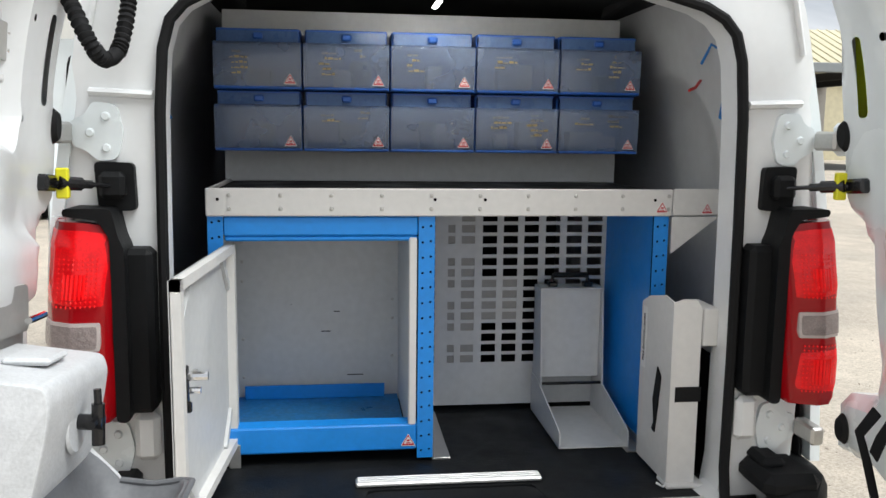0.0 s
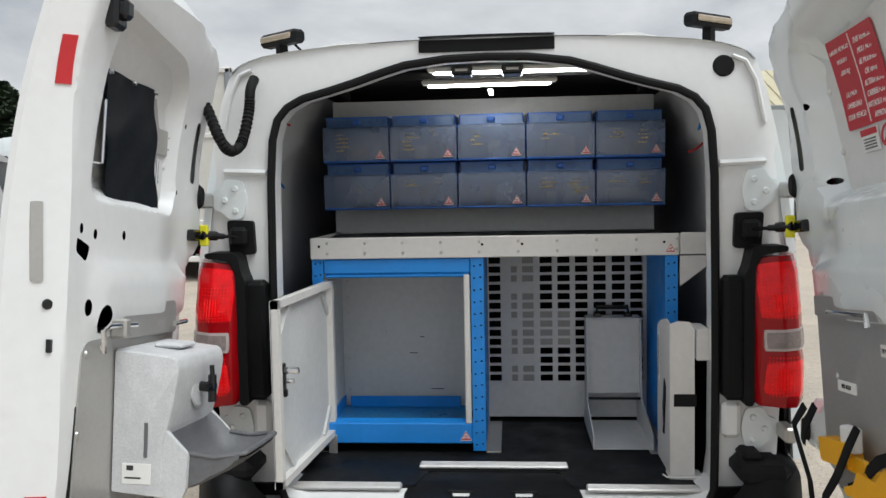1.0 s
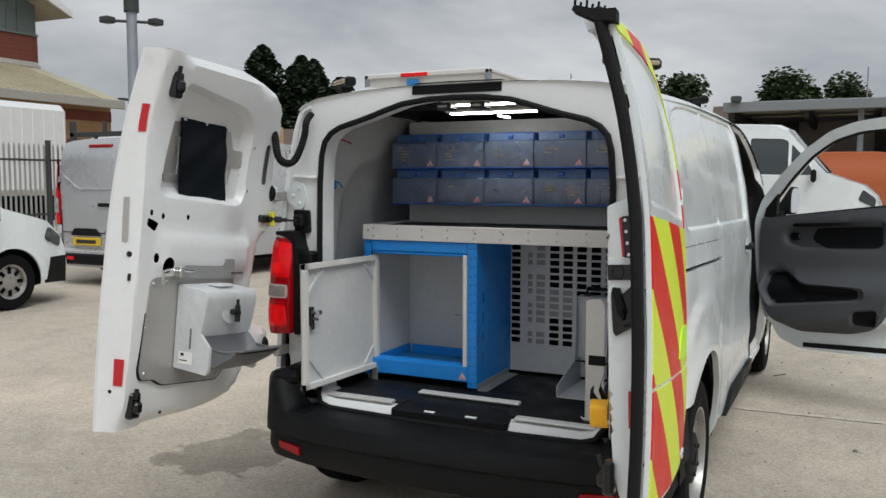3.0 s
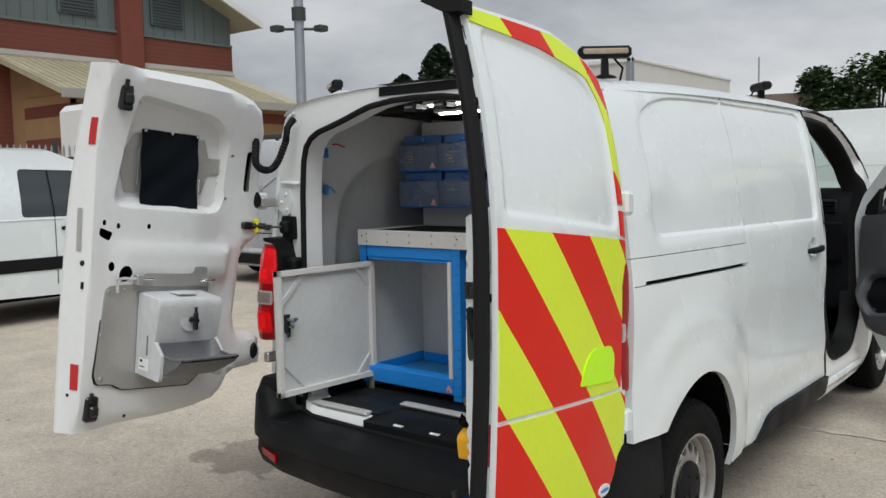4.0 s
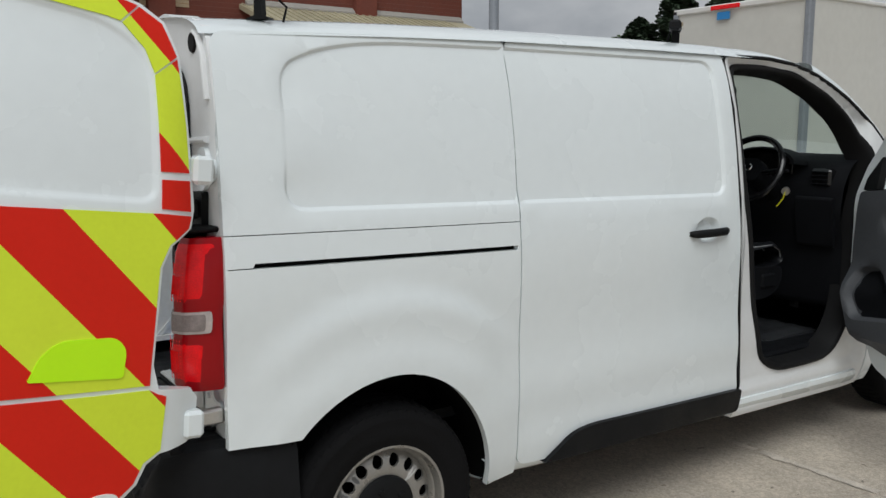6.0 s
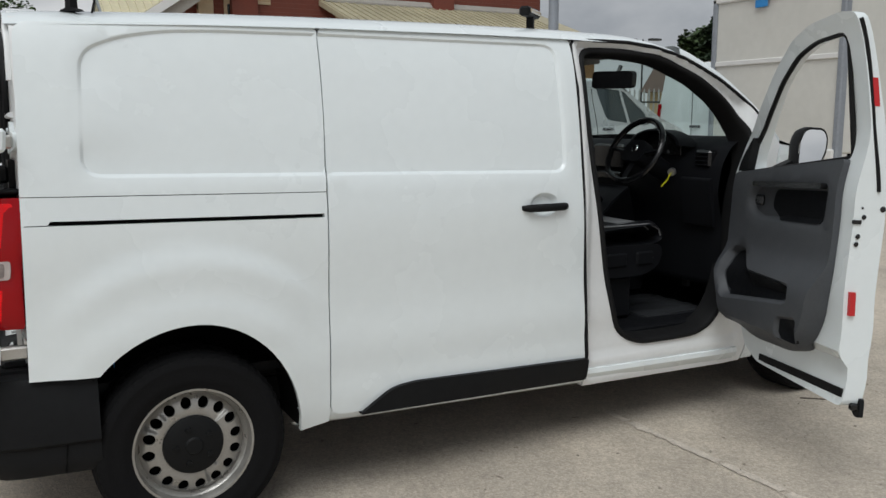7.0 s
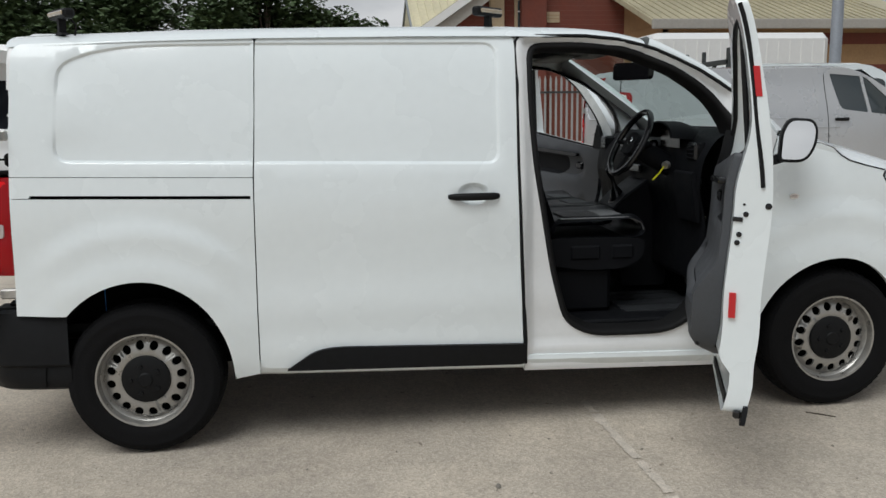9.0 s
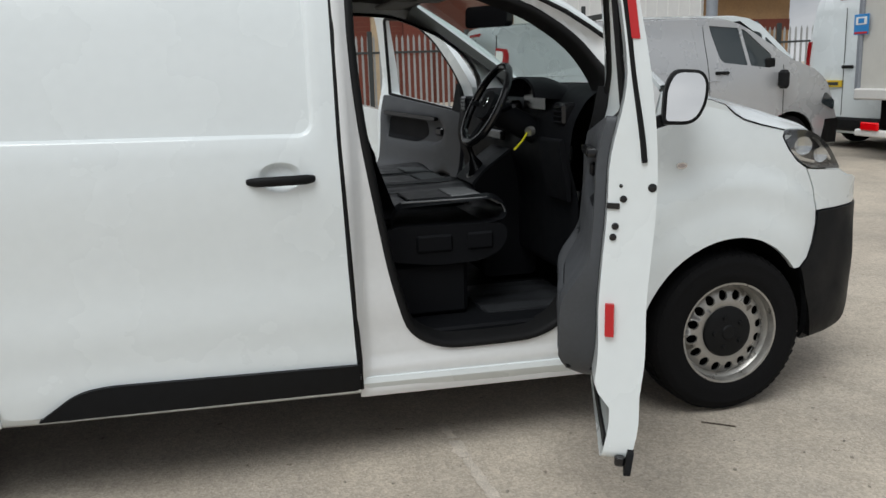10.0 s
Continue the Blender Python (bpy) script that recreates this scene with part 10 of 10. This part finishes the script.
rackcol = [material("stock_" + n, c, 0.5, grain=0.1) for n, c in (("blue", (0.03, 0.12, 0.3)), ("red", (0.35, 0.04, 0.03)), ("white", (0.55, 0.55, 0.53)), ("grey", (0.15, 0.15, 0.16)), ("green", (0.05, 0.15, 0.07)))]
for r in range(2):
    st = thing("stock_rack", "metal rack filled with small coloured tins and packets", "rack", "stock racks")
    xa = 4.6 + 4.0 * r
    for z in (0.5, 1.2, 1.9, 2.6):
        part("rack_shelf", Build().box((xa, 34.5, z), (xa + 3.6, 35.4, z + 0.06), 0.01), fence_dark, st)
    for x in (xa, xa + 3.5):
        part("upright", Build().box((x, 34.5, 0), (x + 0.08, 35.4, 3.0), 0.01), fence_dark, st)
    for z in (0.56, 1.26, 1.96, 2.66):
        x = xa + 0.1
        while x < xa + 3.3:
            w = rnd.uniform(0.12, 0.34)
            part("packet", Build().box((x, 34.5, z), (x + w, 34.9, z + rnd.uniform(0.22, 0.5)), 0.02), rnd.choice(rackcol), st)
            x += w + rnd.uniform(0.02, 0.12)
# gabled shed behind the canopy
sh = thing("gabled_shed", "cream sheet-metal gabled shed behind the canopy", "building")
part("shed_body", Build().prism([(47, 0), (61, 0), (61, 5.7), (54, 8.5), (47, 5.7)], lambda y, z, x: (x, y, z), 6.4, 36), roof_cream, sh)
for s in (1, -1):
    part("shed_roof", Build().prism([(54, 8.8), (54 - s * 7.6, 5.5), (54 - s * 7.6, 5.2), (54, 8.45)], lambda y, z, x: (x, y, z), 6.0, 36.5), roof_cream, sh)
part("shed_verge", Build().prism([(54, 8.9), (46.2, 5.5), (46.2, 5.2), (54, 8.5)], lambda y, z, x: (x, y, z), 5.85, 6.02), sign_white, sh)
for k in range(43):
    x = 6.2 + 0.7 * k
    part("shed_rib", Build().prism([(54, 8.86), (46.3, 5.56), (46.3, 5.48), (54, 8.78)], lambda y, z, xx: (xx, y, z), x, x + 0.08), roof_cream, sh)


# ---- houses and trees beyond ----
tile = material("brown_roof_tile", (0.11, 0.075, 0.06), 0.85, grain=0.25, scale=1.5)


def small_house(M, w, d, h, wall, pitch=0.38):
    hs = thing("house", "low house with a brown tiled roof beyond the yard", "house", "far houses")
    hs.matrix_world = M
    part("wall", Build().box((-w / 2, 0, 0), (w / 2, d, h), 0.02), wall, hs, m=M)
    part("roof", Build().prism([(-0.4, h - 0.1), (d + 0.4, h - 0.1), (d / 2, h + d * pitch)], lambda y, z, x: (x, y, z), -w / 2 - 0.3, w / 2 + 0.3), tile, hs, m=M)
    part("chimney", Build().box((w * 0.25, d * 0.45, h), (w * 0.25 + 0.8, d * 0.6, h + d * pitch + 0.8), 0.02), brick_red, hs, m=M)
    for k in range(3):
        o = part("window", Build().box((-w / 2 + (k + 0.6) * w / 3.6, -0.06, h * 0.35), (-w / 2 + (k + 0.6) * w / 3.6 + 1.1, 0.02, h * 0.8), 0.02), white_trim, hs, m=M)
        part("pane", Build().box((-w / 2 + (k + 0.6) * w / 3.6 + 0.1, -0.075, h * 0.38), (-w / 2 + (k + 0.6) * w / 3.6 + 1.0, -0.055, h * 0.77), 0.01), dark_glass, o, m=M)


small_house(pose(-24.5, 33, 0, 0, 0, 38), 13, 7, 2.9, material("cream_wall", (0.42, 0.33, 0.19), 0.8, grain=0.08), 0.2)
small_house(pose(-14.8, 57, 0, 0, 0, 14), 9, 8, 3.9, brick_buff)
small_house(pose(-1.5, 66, 0, 0, 0, 3), 14, 8, 4.5, brick_red)


def leaf_cloud(pts, size, rnd, flat=0.35):
    v, f = [], []
    for p in pts:
        s = size * rnd.uniform(0.55, 1.25)
        a, c = rnd.uniform(0, 6.283), rnd.uniform(-0.9, 0.9)
        ux = Vector((math.cos(a), math.sin(a), rnd.uniform(-0.4, 0.4))) * s
        uy = Vector((-math.sin(a) * math.cos(c), math.cos(a) * math.cos(c), math.sin(c))) * s * rnd.uniform(0.5, 0.9)
        k = len(v)
        v += [p - ux - uy * 0.4, p + ux * 0.2 - uy, p + ux + uy * 0.3, p + ux * 0.1 + uy, p - ux * 0.6 + uy * 0.7]
        f += [(k, k + 1, k + 2, k + 3, k + 4)]
    b = Build()
    b.v, b.f = [tuple(p) for p in v], f
    return b


def broad_tree(x, y, h, w, seed):
    rnd = random.Random(seed)
    t = thing("tree", "leafy green broad tree with an uneven crown", "tree", "trees", at=(x, y, 0))
    tb = Build().tube([(x, y, 0), (x + 0.1, y, h * 0.25), (x - 0.1, y + 0.1, h * 0.5), (x, y, h * 0.8)], lambda q: 0.28 * (1 - 0.75 * q), 9)
    cl = []
    for i in range(20):
        a = rnd.uniform(0, 6.283)
        q = rnd.uniform(0.30, 0.95)
        rr = w * 0.5 * math.sin(math.pi * (0.22 + 0.72 * q)) * rnd.uniform(0.35, 1.0)
        c = Vector((x + rr * math.cos(a), y + rr * math.sin(a), h * q))
        cl.append((c, rnd.uniform(0.13, 0.26) * w))
        tb.tube([(x, y, h * (0.25 + 0.3 * rnd.random())), (x + rr * 0.5 * math.cos(a), y + rr * 0.5 * math.sin(a), h * q * 0.85), tuple(c)], lambda s_: 0.09 * (1 - 0.8 * s_), 6)
    part("trunk", tb, bark, t)
    pts = []
    for c, r in cl:
        for _ in range(620):
            d = Vector((rnd.gauss(0, 1), rnd.gauss(0, 1), rnd.gauss(0, 0.8))).normalized() * r * rnd.random() ** 0.45
            pts.append(c + d)
    tagged(part("crown", leaf_cloud(pts, 0.13 + 0.005 * h, rnd), leaf_green, t, angle=180), kind="stuff")


def conifer(x, y, h, w, seed):
    rnd = random.Random(seed)
    t = thing("conifer", "tall dark conifer with a ragged top", "tree", "trees", at=(x, y, 0))
    part("trunk", Build().tube([(x, y, 0), (x, y, h * 0.98)], lambda q: 0.22 * (1 - 0.95 * q), 8), bark, t)
    pts = []
    for _ in range(11000):
        q = rnd.random() ** 0.75
        a = rnd.uniform(0, 6.283)
        rim = w * 0.64 * (1 - q) ** 0.5 * (0.72 + 0.28 * math.sin(q * 46 + 3 * math.sin(a * 2 + seed)))
        rr = rim * rnd.random() ** 0.35
        pts.append(Vector((x + rr * math.cos(a), y + rr * math.sin(a), h * (0.06 + 0.94 * q) - rr * 0.22)))
    tagged(part("crown", leaf_cloud(pts, 0.19, rnd), leaf_dark, t, angle=180), kind="stuff")


for k, (x, y, h, w) in enumerate(((-35.2, 40, 8.2, 5.6), (-33, 41, 10.1, 5.4), (-30.7, 42, 9.4, 5.4), (-28.4, 43, 8.0, 5.0), (-31.8, 45, 9.6, 4.4))):
    conifer(x, y, h, w, 20 + k)
for k, (x, y, h, w) in enumerate(((0.1, 62.5, 8.4, 5.6), (-2.7, 63, 8.8, 6.2), (-14.2, 61, 8.2, 6.0), (-10.6, 61, 8.8, 7.5), (-37.0, 39.5, 6.8, 5.0), (-50, -3.5, 11.0, 8.0), (-51, -11, 12.0, 9.0), (-49, -19, 10.5, 8.5), (-54, 1.5, 9.5, 6.5), (-50, -27, 12, 9), (-46, -6.5, 8.0, 7.0), (-47, -14.5, 8.5, 8.0))):
    broad_tree(x, y, h, w, 50 + k)
